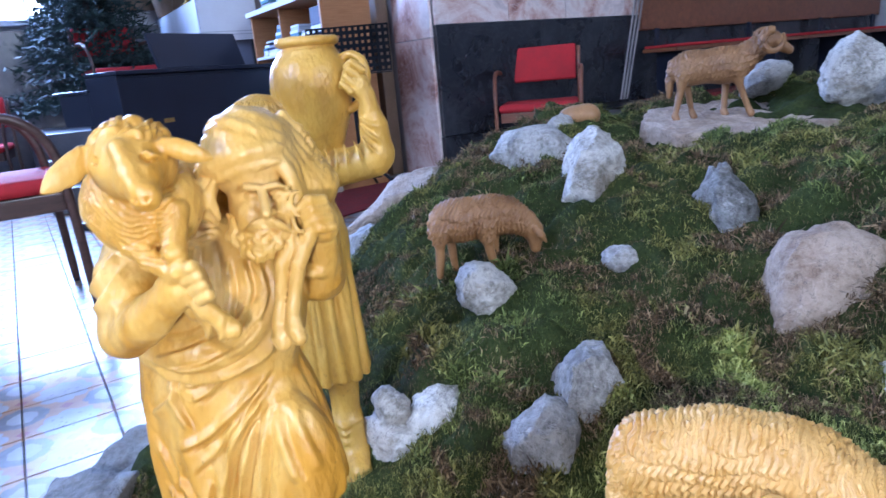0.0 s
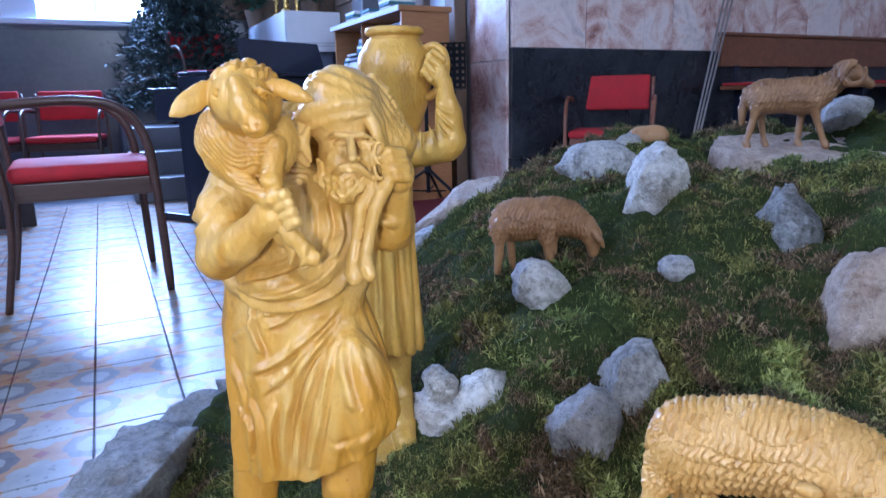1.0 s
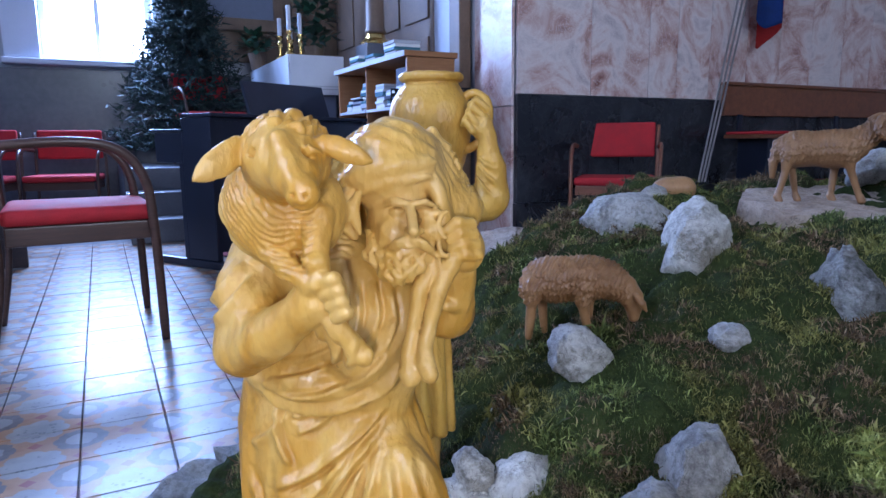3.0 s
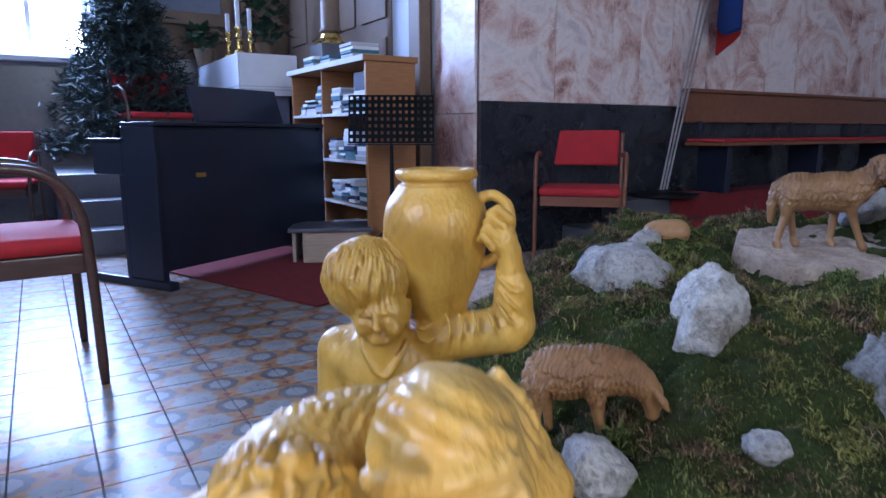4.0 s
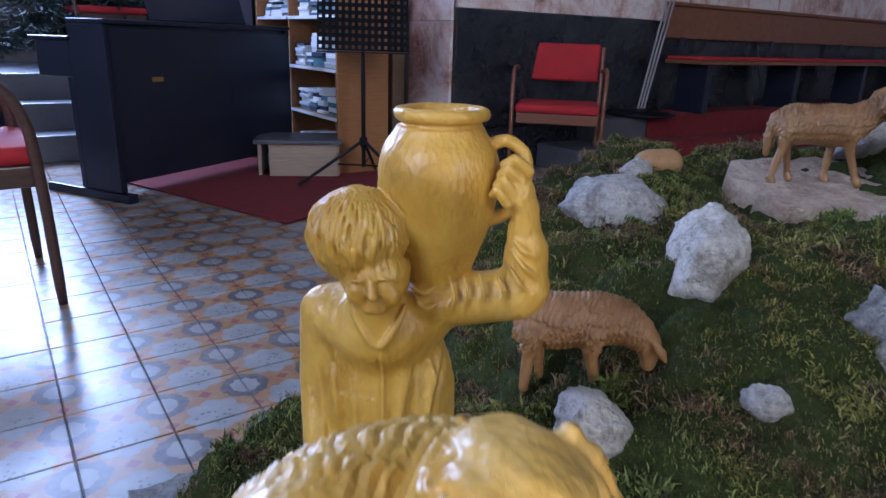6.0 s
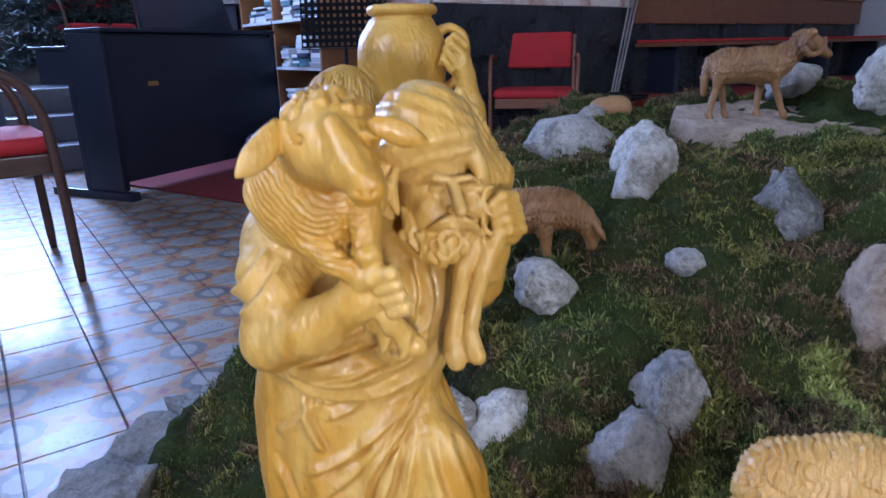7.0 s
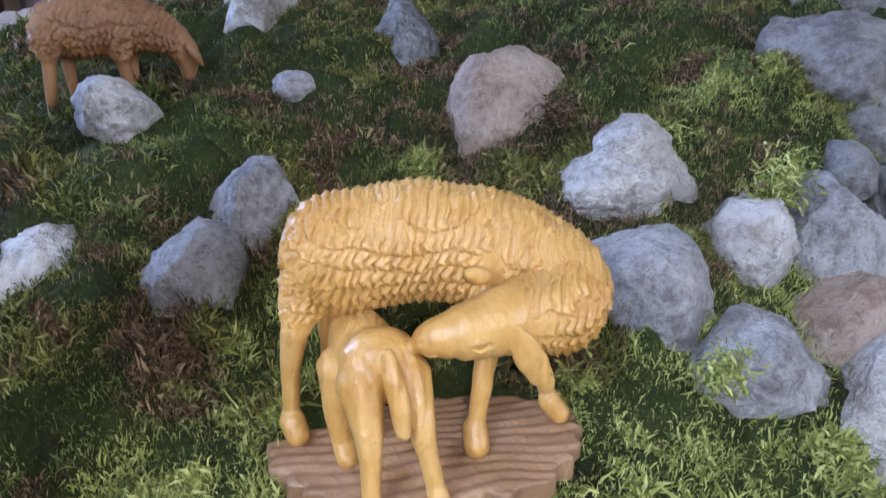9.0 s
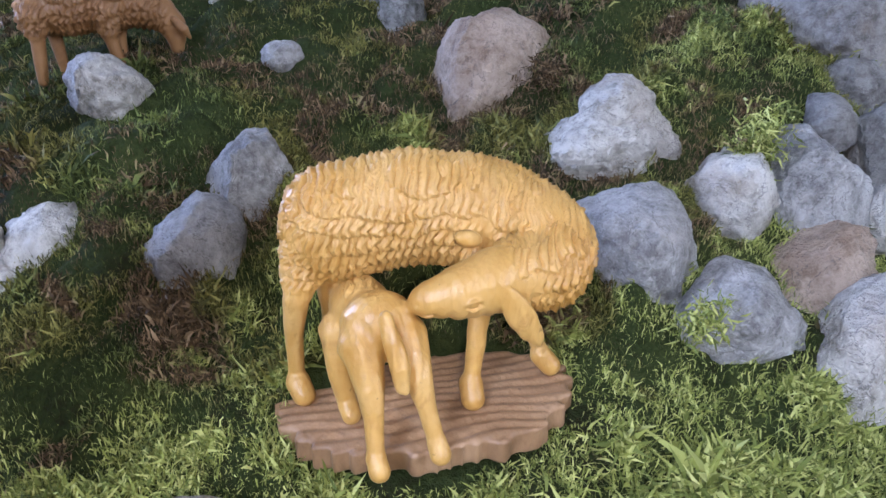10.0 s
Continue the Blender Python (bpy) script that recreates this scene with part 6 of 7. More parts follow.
def moss_tuft(x, y, z, reach, count, seed):
    """A loose tuft of moss that clings to a stone."""
    rng = np.random.default_rng(seed)
    root = rng.normal(size=(count, 3)) * (reach * 0.5, reach * 0.3, reach * 0.42) + (x, y, z)
    way = rng.normal(size=(count, 3)) + (-0.5, -0.7, 0.4)
    way /= np.linalg.norm(way, axis=1, keepdims=True)
    tall = rng.uniform(0.006, 0.016, count)[:, None]
    side = np.cross(way, rng.normal(size=(count, 3)))
    side *= tall * 0.10 / (np.linalg.norm(side, axis=1, keepdims=True) + 1e-9)
    mid = root + way * tall * 0.5
    tip = mid + (way + rng.normal(size=(count, 3)) * 0.6 - (0, 0, 0.3)) * tall * 0.5
    v = np.stack([root - side * 0.6, root + side * 0.6, mid + side, mid - side, tip], 1).reshape(-1, 3)
    b = np.arange(count)[:, None] * 5
    ob = from_arrays("moss_tuft", v, np.concatenate([b + (0, 1, 2), b + (0, 2, 3), b + (3, 2, 4)]), MOSS)
    return tagged(ob, "small green tuft of moss clinging to a rock", "moss", kind="stuff")


moss_tuft(0.560, 1.012, 0.262, 0.026, 420, 201)
moss_tuft(0.600, 1.385, 0.425, 0.030, 380, 202)
moss_tuft(0.732, 1.140, 0.385, 0.040, 650, 203)
moss_tuft(0.616, 1.240, 0.345, 0.024, 300, 204)
moss_tuft(0.198, 1.300, 0.290, 0.018, 200, 205)

# ---- the church: walls, ceiling, windows ----
def wall(name, label, *boxes, material=PLASTER):
    bm = join(*[box(*b) for b in boxes])
    bm.transform(ROOM)
    return tagged(part(name, bm, material), label, "wall", kind="structure")


H = 6.2
wall_east = wall("wall_east", "church wall clad in pink marble above a black dado", (2.95, 9.3, 4.30, 4.6, 0, H))
wall_return = wall("wall_chancel_side", "side wall of the chancel, grey plaster", (2.92, 3.2, 4.605, 8.3, 0, H))
wall_north = wall("wall_north", "chancel end wall with a bright window above a dark dado", (-3.3, -0.05, 8.0, 8.3, 0, H), (0.95, 2.915, 8.0, 8.3, 0, H), (-0.05, 0.95, 8.0, 8.3, 0, 1.55), (-0.05, 0.95, 8.0, 8.3, 3.93, H))
# unseen walls that close the room; west and south openings added for light
wall_west = wall("wall_west", "long grey church wall", (-3.3, -3.0, -6.3, -0.1, 0, H), (-3.3, -3.0, 1.3, 7.995, 0, H), (-3.3, -3.0, -0.1, 1.3, 0, 1.8), (-3.3, -3.0, -0.1, 1.3, 4.6, H))
wall_south = wall("wall_south", "unseen rear church wall with an added tall opening", (-2.995, 0.6, -6.3, -6.0, 0, H), (2.4, 9.3, -6.3, -6.0, 0, H), (0.6, 2.4, -6.3, -6.0, 0, 1.9), (0.6, 2.4, -6.3, -6.0, 4.7, H))
wall_far = wall("wall_far", "plain church wall", (9.0, 9.3, -5.995, 4.295, 0, H))
ceil_bm = box(-3.3, 9.3, -6.3, 8.3, H, H + 0.2)
ceil_bm.transform(ROOM)
tagged(part("ceiling", ceil_bm, PLASTER), "plain pale church ceiling", "ceiling", kind="structure")

# first panel backs the chancel window, the other two glow outside added openings
for i, (u, w, su, sw, z0, z1) in enumerate(((0.45, 8.42, 1.3, 0.02, 1.3, 4.4), (-3.45, 0.6, 0.02, 1.8, 1.5, 4.9), (1.5, -6.45, 2.2, 0.02, 1.6, 5.0))):
    sky_bm = box(u - su / 2, u + su / 2, w - sw / 2, w + sw / 2, z0, z1)
    sky_bm.transform(ROOM)
    tagged(part("backdrop", sky_bm, DAYLIGHT), "bright daylight panel outside a chancel or added opening", "backdrop", kind="structure")

# chancel window: frame, mullion, sill
win = thing("window_1", room(0.45, 8.06, -0.07), "white-framed chancel window with two bright panes", "window", kind="structure")
for a, b, c, d, e, f_, nm in ((-0.50, 0.50, -0.03, 0.03, 1.62, 1.67, "window_frame"), (-0.50, 0.50, -0.03, 0.03, 3.94, 4.0, "window_frame"), (-0.50, -0.44, -0.03, 0.03, 1.67, 3.94, "window_frame"),
                              (0.44, 0.50, -0.03, 0.03, 1.67, 3.94, "window_frame"), (-0.022, 0.022, -0.028, 0.028, 1.67, 3.94, "mullion"), (-0.44, 0.44, -0.022, 0.022, 2.75, 2.79, "transom")):
    part(nm, box(a, b, c, d, e, f_, 0.006), GLASS_FRAME, win)
part("window_sill", box(-0.82, 0.82, -0.22, -0.062, 1.56, 1.615, 0.01), WHITE_PAINT, win)
for sx in (-1, 1):
    x0 = 0.502 if sx > 0 else -0.80
    part("reveal", box(x0, x0 + 0.298, -0.16, -0.062, 1.62, 4.0, 0.01), WHITE_PAINT, win)

# dark dado below the chancel window
dado_bm = box(-2.99, 2.91, 7.955, 7.997, 0.0, 1.46, 0.004)
dado_bm.transform(ROOM)
tagged(part("chancel_dado", dado_bm, DARK_PANEL), "dark glossy panel dado under the window", "dado", kind="structure")
frame_thing = thing("altarpiece_panel", room(1.75, 7.885, 0), "blue-grey panel picture in a brown frame behind the tree", "panel")
part("panel", box(-0.42, 0.42, 0.0, 0.03, 2.05, 3.6), BLUE_GREY, frame_thing)
for a, b, c, d in ((-0.52, 0.52, 1.92, 2.05), (-0.52, 0.52, 3.6, 3.7), (-0.52, -0.42, 2.05, 3.6), (0.42, 0.52, 2.05, 3.6)):
    part("frame", box(a, b, -0.03, 0.04, c, d, 0.012), BROWN_PAINT, frame_thing)
part("backing", box(-0.62, 1.155, 0.042, 0.066, 1.6, 4.4, 0.006), BROWN_PAINT, frame_thing)
for x0 in (0.62, 0.94):
    part("pilaster", box(x0, x0 + 0.14, -0.02, 0.041, 1.6, 4.4, 0.015), BROWN_PAINT, frame_thing)

# black marble dado of the east wall, with its return and the marble cladding
dado = thing("marble_dado", room(0, 0), "polished black marble dado with white veins and chips", "dado", kind="structure")
for u0, u1 in ((2.935, 3.86), (3.863, 4.86), (4.863, 5.9), (5.903, 6.95), (6.953, 8.0), (8.003, 8.98)):
    part("dado_slab", box(u0, u1, 4.262, 4.298, 0.30, 1.05, 0.004), BLACK_MARBLE, dado)
part("dado_plinth", box(2.925, 8.98, 4.245, 4.298, 0.0, 0.297, 0.006), BLACK_MARBLE, dado)
clad = thing("marble_cladding", room(0, 0), "tall slabs of pink and grey veined marble", "cladding", kind="structure")
u = 2.94
for i, width in enumerate((0.64, 0.56, 0.30, 0.36, 0.44, 0.42, 0.42, 0.46, 0.44, 0.46, 0.46, 0.46, 0.46, 0.42)):
    part("marble_slab", box(u, u + width - 0.005, 4.272, 4.298, 1.054, 3.2, 0.003), PINK_MARBLE, clad)
    u += width
part("marble_slab", box(2.908, 2.932, 4.30, 4.80, 0.0, 0.97, 0.003), PINK_MARBLE, clad)
part("marble_slab", box(2.908, 2.932, 4.30, 4.80, 0.975, 3.2, 0.003), PINK_MARBLE, clad)
part("wall_shaft", box(2.80, 2.90, 4.84, 5.0, 0.0, 3.2, 0.01), BROWN_PAINT, clad)

# dark panelling along the side of the chancel
panelling = thing("chancel_panelling", room(0, 0), "dark brown wooden panelling with raised fields", "panelling", kind="structure")
part("boarding", box(2.885, 2.915, 5.42, 7.86, 0.56, 4.2, 0.004), BROWN_PAINT, panelling)
for w0 in (5.50, 6.10, 6.70, 7.30):
    for z0, z1 in ((0.75, 1.60), (1.75, 4.0)):
        part("raised_field", box(2.868, 2.884, w0, w0 + 0.46, z0, z1, 0.007), BROWN_PAINT, panelling)

# steps up to the chancel, and its floor
steps = thing("chancel_steps", room(0, 0), "dark stone steps with worn light treads", "steps", kind="structure")
for i in range(3):
    part("step", box(0.52, 2.905, 5.70 + 0.30 * i, 5.997 + 0.30 * i if i < 2 else 7.95, 0.0, 0.18 * (i + 1), 0.012), STEP_STONE, steps)
# platform under the bench, with red carpet
plat = thing("bench_platform", room(0, 0), "two dark steps in front of the bench", "steps", kind="structure")
part("step", box(3.66, 8.99, 3.82, 4.24, 0.0, 0.17, 0.01), STEP_STONE, plat)
part("step", box(4.05, 8.99, 3.98, 4.24, 0.172, 0.35, 0.01), STEP_STONE, plat)
runner = thing("red_runner", room(0, 0), "red carpet laid over the bench steps", "carpet")
for a in ((4.22, 8.98, 3.805, 3.978, 0.174, 0.182), (4.22, 8.98, 3.806, 3.816, 0.02, 0.174), (4.52, 8.98, 3.965, 3.976, 0.184, 0.354), (4.52, 8.98, 3.965, 4.235, 0.354, 0.362)):
    part("strip", box(*a, 0.003), RED_CARPET, runner)


# ---- things of the church ----
def armchair(m, wooden, label, group="armchairs with red cushions"):
    ch = thing("armchair", m, label, "chair", group)
    part("seat", box(-0.265, 0.265, -0.27, 0.22, 0.43, 0.485, 0.024), RED_CLOTH, ch, "red padded seat", smooth=True)
    part("seat_frame", box(-0.255, 0.255, -0.25, 0.21, 0.365, 0.429, 0.006), wooden, ch)
    back = box(-0.255, 0.255, -0.02, 0.02, -0.125, 0.125, 0.018)
    back.transform(pose(0, 0.262, 0.735, -8))
    part("backrest", back, RED_CLOTH, ch, "red padded backrest", smooth=True)
    for s in (-1, 1):
        rear = part("rear_leg", tube(arc([(0.275 * s, 0.28, 0), (0.275 * s, 0.235, 0.25), (0.275 * s, 0.235, 0.45), (0.275 * s, 0.272, 0.84)], 5), [0.013] * 16, 8), wooden, ch, smooth=True)
        front = part("front_leg", tube(arc([(0.283 * s, -0.265, 0), (0.285 * s, -0.255, 0.40), (0.288 * s, -0.232, 0.58), (0.292 * s, -0.15, 0.675), (0.292 * s, 0.0, 0.70), (0.283 * s, 0.24, 0.685)], 6), [0.011] + [0.0135] * 30, 8, 1.25), wooden, ch, "front leg bent into the armrest", smooth=True)
        for leg, x, y in ((rear, 0.275 * s, 0.28), (front, 0.283 * s, -0.265)):
            part("foot_glide", lathe([(0.009, -0.001), (0.0115, 0.002), (0.0115, 0.010), (0.008, 0.014)], 12, pose(x, y, 0)), PIANO_BLACK, leg, "black plastic glide")
    return ch


armchair(pose(0.475, 5.31, 0, 0, 0, -8), CHAIR_WOOD, "armchair with red seat and back by the black dado")
armchair(pose(-1.79, 2.805, 0, 0, 0, 130) @ Matrix.Diagonal((1, 1, 1.06, 1)), DARK_CHAIR, "dark wooden armchair with a red seat on the tiles")
armchair(room(0.10, 6.85, 0.0, 350), DARK_CHAIR, "armchair with red cushions standing before the dark dado")
armchair(room(-0.55, 6.80, 0.0, 345), DARK_CHAIR, "armchair with red cushions next to the choir stall")
armchair(room(1.33, 7.1, 0.54, 10), DARK_CHAIR, "armchair with red back beside the altar")

# piano
pi = thing("upright_piano", Matrix.Translation((-0.19, 0.0, 0)) @ room(1.08, 4.26, 0, 30), "black upright digital piano standing on the tiles", "piano")
part("back_panel", box(0.02, 1.38, 0.0, 0.02, 0.10, 0.86, 0.003), PIANO_BLACK, pi)
part("cabinet", box(0.04, 1.36, 0.022, 0.24, 0.12, 0.88, 0.006), PIANO_BLACK, pi)
part("lid", box(0.0, 1.40, -0.01, 0.26, 0.882, 0.905, 0.006), PIANO_BLACK, pi)
for x0 in (0.0, 1.36):
    part("cheek", join(box(x0, x0 + 0.038, 0.0, 0.26, 0.05, 0.88, 0.004), box(x0, x0 + 0.038, 0.262, 0.52, 0.62, 0.80, 0.006), box(x0, x0 + 0.038, 0.262, 0.30, 0.05, 0.62, 0.003)), PIANO_BLACK, pi)
    part("foot", box(x0 - 0.01, x0 + 0.05, -0.06, 0.58, 0.0, 0.048, 0.008), PIANO_BLACK, pi)
part("key_bed", box(0.04, 1.36, 0.245, 0.50, 0.63, 0.70, 0.005), PIANO_BLACK, pi)
part("keys", box(0.06, 1.34, 0.36, 0.50, 0.702, 0.72, 0.002), PAPER, pi, "white piano keys")
part("key_cover", box(-0.02, 1.36, 0.24, 0.545, 0.803, 0.818, 0.004), PIANO_BLACK, pi)
rest = box(-0.36, 0.36, -0.012, 0.012, 0.0, 0.22, 0.006)
rest.transform(pose(0.74, 0.10, 0.906, -18))
part("music_rest", rest, PIANO_BLACK, pi)
part("socket_plate", box(0.26, 0.33, -0.008, -0.001, 0.60, 0.625, 0.002), GOLD, pi)

# carpet under the piano and the music stand
rug_bm = box(-0.10, 1.40, 0, 1.6, 0.004, 0.012, 0.003)
rug = part("red_rug", rug_bm, RED_CARPET)
rug.matrix_world = pose(-0.955, 3.785, 0, 0, 0, 56)
tagged(rug, "dark red rug on the patterned tiles", "rug")
rug.matrix_world = pose(-0.955, 3.785, 0, 0, 0, 58) @ pose(0.10, 0, 0)

# low wooden step beside the bookcase
st = thing("wooden_step", pose(-1.14, 4.88, 0.012, 0, 0, 10), "worn pale wooden step box", "step")
part("top", box(-0.30, 0.24, -0.05, 0.32, 0.20, 0.225, 0.004), STEP_STONE, st)
part("front", box(-0.21, 0.21, -0.03, -0.008, 0.0, 0.199, 0.003), PALE_WOOD, st)
for x0 in (-0.28, 0.20):
    part("side", box(x0, x0 + 0.022, -0.007, 0.30, 0.0, 0.199, 0.002), PALE_WOOD, st)

# bookcase
bc = thing("bookcase", room(2.23, 4.53), "orange wooden bookcase filled with books and papers", "bookcase")
part("side", box(0, 0.36, 0, 0.025, 0, 1.295, 0.003), SHELF_WOOD, bc)
part("side", box(0, 0.36, 1.40, 1.425, 0, 1.295, 0.003), SHELF_WOOD, bc)
part("divider", box(0.01, 0.355, 0.78, 0.80, 0.06, 1.294, 0.002), SHELF_WOOD, bc)
part("top", box(-0.02, 0.38, -0.01, 1.45, 1.297, 1.335, 0.004), SHELF_WOOD, bc)
part("edge_band", box(-0.028, -0.021, -0.01, 1.45, 1.298, 1.334, 0.001), LINEN, bc, "white edge of the bookcase top")
part("back", box(0.345, 0.36, 0.026, 1.399, 0.02, 1.294), SHELF_WOOD, bc)
levels = (0.06, 0.36, 0.66, 0.98)
for z in levels:
    for y0, y1 in ((0.026, 0.779), (0.801, 1.399)):
        part("shelf", box(0.005, 0.344, y0, y1, z - 0.02, z, 0.002), SHELF_WOOD, bc, "white-edged shelf")
        part("shelf_edge", box(-0.001, 0.004, y0, y1, z - 0.02, z, 0.001), LINEN, bc)
rng = random.Random(11)
for z in levels:
    for y0, y1 in ((0.04, 0.76), (0.82, 1.38)):
        at = y0
        while at < y1 - 0.1:
            wide = rng.uniform(0.12, 0.24)
            high = 0.0
            for k in range(rng.randint(4, 9)):
                t = rng.uniform(0.012, 0.035)
                mat = rng.choice((PAPER, PAPER, GREY_PAPER, TEAL_PAPER, LINEN, NAVY))
                dx, dy = rng.uniform(0, 0.03), rng.uniform(0, 0.02)
                ob = part("book", box(0.03 + dx, 0.24 + dx, at + dy, min(at + wide, y1) - 0.02 + dy, z + high + 0.001, z + high + t, 0.002), mat)
                ob.matrix_world = bc.matrix_world.copy()
                tagged(ob, "book or folder lying on the shelf", "book", "books on the shelves")
                high += t
                if high > 0.21:
                    break
            at += wide
for i in range(6):
    ob = part("binder", box(0.04 + 0.052 * i, 0.088 + 0.052 * i, -0.27, -0.03, 0.0, 0.255, 0.004), NAVY if i < 2 else RED_BOOK)
    ob.matrix_world = room(2.23, 4.53, 0.985) @ pose(0, 0.31, 0)
    tagged(ob, "red ring binder standing on the shelf" if i > 1 else "dark blue binder standing on the shelf", "binder", "binders")
for i, (y0, n) in enumerate(((0.35, 5), (0.75, 3), (1.1, 4))):
    for k in range(n):
        ob = part("book", box(0.06 + 0.01 * (k % 2), 0.27, y0, y0 + 0.22 - 0.015 * (k % 3), 1.337 + 0.024 * k, 1.359 + 0.024 * k, 0.003), (PAPER, GREY_PAPER, TEAL_PAPER)[k % 3])
        ob.matrix_world = bc.matrix_world.copy()
        tagged(ob, "book lying on top of the bookcase", "book", "books on the bookcase")

# music stand
ms = thing("music_stand", pose(-0.735, 4.72, 0.012, 0, 0, 8), "black folding orchestra music stand with a perforated desk", "music stand")
part("pole", tube([(0, 0, 0.10), (0, 0, 0.62), (0, 0.005, 0.80)], [0.013, 0.013, 0.010], 10), BLACK_METAL, ms)
part("collar", lathe([(0.018, 0.22), (0.024, 0.23), (0.024, 0.27), (0.018, 0.28)], 14), BLACK_METAL, ms)
for a in (200, 318, 80):
    d = Vector((math.cos(radians(a)), math.sin(radians(a)), 0))
    part("leg", tube([Vector((0, 0, 0.26)), d * 0.40 + Vector((0, 0, 0.012))], 0.010, 8), BLACK_METAL, ms)
    part("brace", tube([Vector((0, 0, 0.11)), d * 0.16 + Vector((0, 0, 0.125))], 0.006, 6), BLACK_METAL, ms)


def desk():
    bm = bmesh.new()
    cols, rows = 14, 7
    xs, zs = [], []
    for i in range(cols):
        xs += [i + 0.28, i + 0.72]
    for j in range(rows):
        zs += [j + 0.28, j + 0.72]
    xs, zs = [0, *xs, cols], [0, *zs, rows]
    v = [[bm.verts.new((x / cols * 0.52 - 0.26, 0, z / rows * 0.31)) for x in xs] for z in zs]
    for j in range(len(zs) - 1):
        for i in range(len(xs) - 1):
            if i % 2 == 1 and j % 2 == 1:
                continue
            bm.faces.new((v[j][i], v[j][i + 1], v[j + 1][i + 1], v[j + 1][i]))
    bmesh.ops.solidify(bm, geom=bm.faces[:], thickness=0.004)
    bm.transform(pose(0, -0.01, 0.77, -20))
    return bm


part("desk", desk(), BLACK_METAL, ms, "perforated black metal desk")
part("ledge", box(-0.26, 0.26, -0.07, -0.008, 0.76, 0.767, 0.002), BLACK_METAL, ms)

# bench with red seat pad
bn = thing("bench", room(4.90, 4.0, 0.363), "long wooden bench with a back rail and red seat pad", "bench")
part("back_rail", box(0.0, 4.0, 0.185, 0.225, 0.56, 0.80, 0.008), BENCH_WOOD, bn)
part("rail_cap", box(0.0, 4.0, 0.165, 0.235, 0.802, 0.83, 0.008), BENCH_WOOD, bn)
part("seat", box(0.0, 4.0, -0.16, 0.18, 0.375, 0.405, 0.006), BENCH_WOOD, bn)
part("seat_pad", box(0.01, 3.99, -0.17, 0.17, 0.407, 0.43, 0.010), RED_CLOTH, bn, "thin red seat pad")
for x0 in (0.15, 1.45, 2.7, 3.8):
    part("leg", join(box(x0, x0 + 0.06, -0.12, 0.16, 0.0, 0.374, 0.008), box(x0, x0 + 0.05, 0.165, 0.182, 0.36, 0.57, 0.003)), PIANO_BLACK, bn)

# poles leaning in a round stand, and the flag
stand = thing("pole_stand", room(4.55, 4.08, 0.352), "round dark metal stand holding three thin steel poles", "stand")
part("base", lathe([(0.26, 0.0), (0.27, 0.008), (0.26, 0.02), (0.05, 0.03), (0.04, 0.05)], 28), BLACK_METAL, stand)
for i in range(3):
    part("pole", tube([(-0.03 + 0.035 * i, 0, 0.03), (0.58 + 0.06 * i, 0.10, 2.15)], 0.008, 8), STEEL, stand, "thin grey steel pole")


def flag_cloth(x0, x1, top, bottom, wave):
    bm = bmesh.new()
    nx, nz = 16, 22
    grid = [[bm.verts.new((x0 + (x1 - x0) * i / nx, 0.03 * math.sin(16 * (x0 + (x1 - x0) * i / nx) + wave + 1.2 * j / nz), top + (bottom(x0 + (x1 - x0) * i / nx) - top) * j / nz)) for i in range(nx + 1)] for j in range(nz + 1)]
    for a, b in zip(grid, grid[1:]):
        for i in range(nx):
            bm.faces.new((a[i], b[i], b[i + 1], a[i + 1]))
    bmesh.ops.solidify(bm, geom=bm.faces[:], thickness=0.004)
    return bm


fl = thing("flag", room(5.24, 4.12, 0), "hanging flag in blue, white and red folds", "flag")
part("blue_field", flag_cloth(-0.13, 0.17, 2.5, lambda x: 1.62 + 0.35 * abs(x - 0.03), 0.5), FLAG_BLUE, fl, smooth=True)
part("red_field", flag_cloth(0.00, 0.24, 2.5, lambda x: 1.46 + 0.85 * abs(x - 0.02), 0.2), FLAG_RED, fl, smooth=True).location = (0, 0.05, 0)
part("white_field", flag_cloth(0.17, 0.29, 2.5, lambda x: 1.68, 0.9), LINEN, fl, smooth=True).location = (0, 0.08, 0)
part("flag_pole", tube([(0.05, 0.04, 2.45), (0.12, 0.06, 3.1)], 0.012, 8), STEEL, fl)

# altar with a white cloth
al = thing("altar", room(1.92, 6.35, 0.542), "stone altar under a white cloth", "altar")
part("block", box(0.06, 0.44, 0.06, 1.66, 0.0, 0.93, 0.01), BLUE_GREY, al)
cloth = join(box(0.0, 0.50, 0.0, 1.72, 0.935, 0.965, 0.006), box(-0.012, 0.0, 0.0, 1.72, 0.62, 0.965, 0.004), box(0.0, 0.50, -0.012, 0.0, 0.62, 0.965, 0.004))
part("altar_cloth", cloth, LINEN, al, "white linen cloth with a lace band")
for z in (0.665, 0.69):
    part("lace_band", join(box(-0.016, -0.0125, 0.0, 1.72, z, z + 0.008), box(0.0, 0.50, -0.016, -0.0125, z, z + 0.008)), GREY_PAPER, al)


def candlestick(m, tall):
    cs = thing("candlestick", m, "gilded candlestick with a white candle", "candlestick", "candlesticks")
    part("stem", lathe([(0.055, 0), (0.05, 0.02), (0.02, 0.05), (0.015, 0.12), (0.028, 0.15), (0.014, 0.19), (0.03, 0.22), (0.03, 0.23)], 16), GOLD, cs)
    part("candle", lathe([(0.02, 0.231), (0.02, 0.231 + tall), (0.004, 0.235 + tall)], 14), LINEN, cs)


for i in range(4):
    candlestick(room(1.98 + 0.15 * (i % 2), 6.55 + 0.17 * i, 1.508), 0.22 - 0.03 * i)


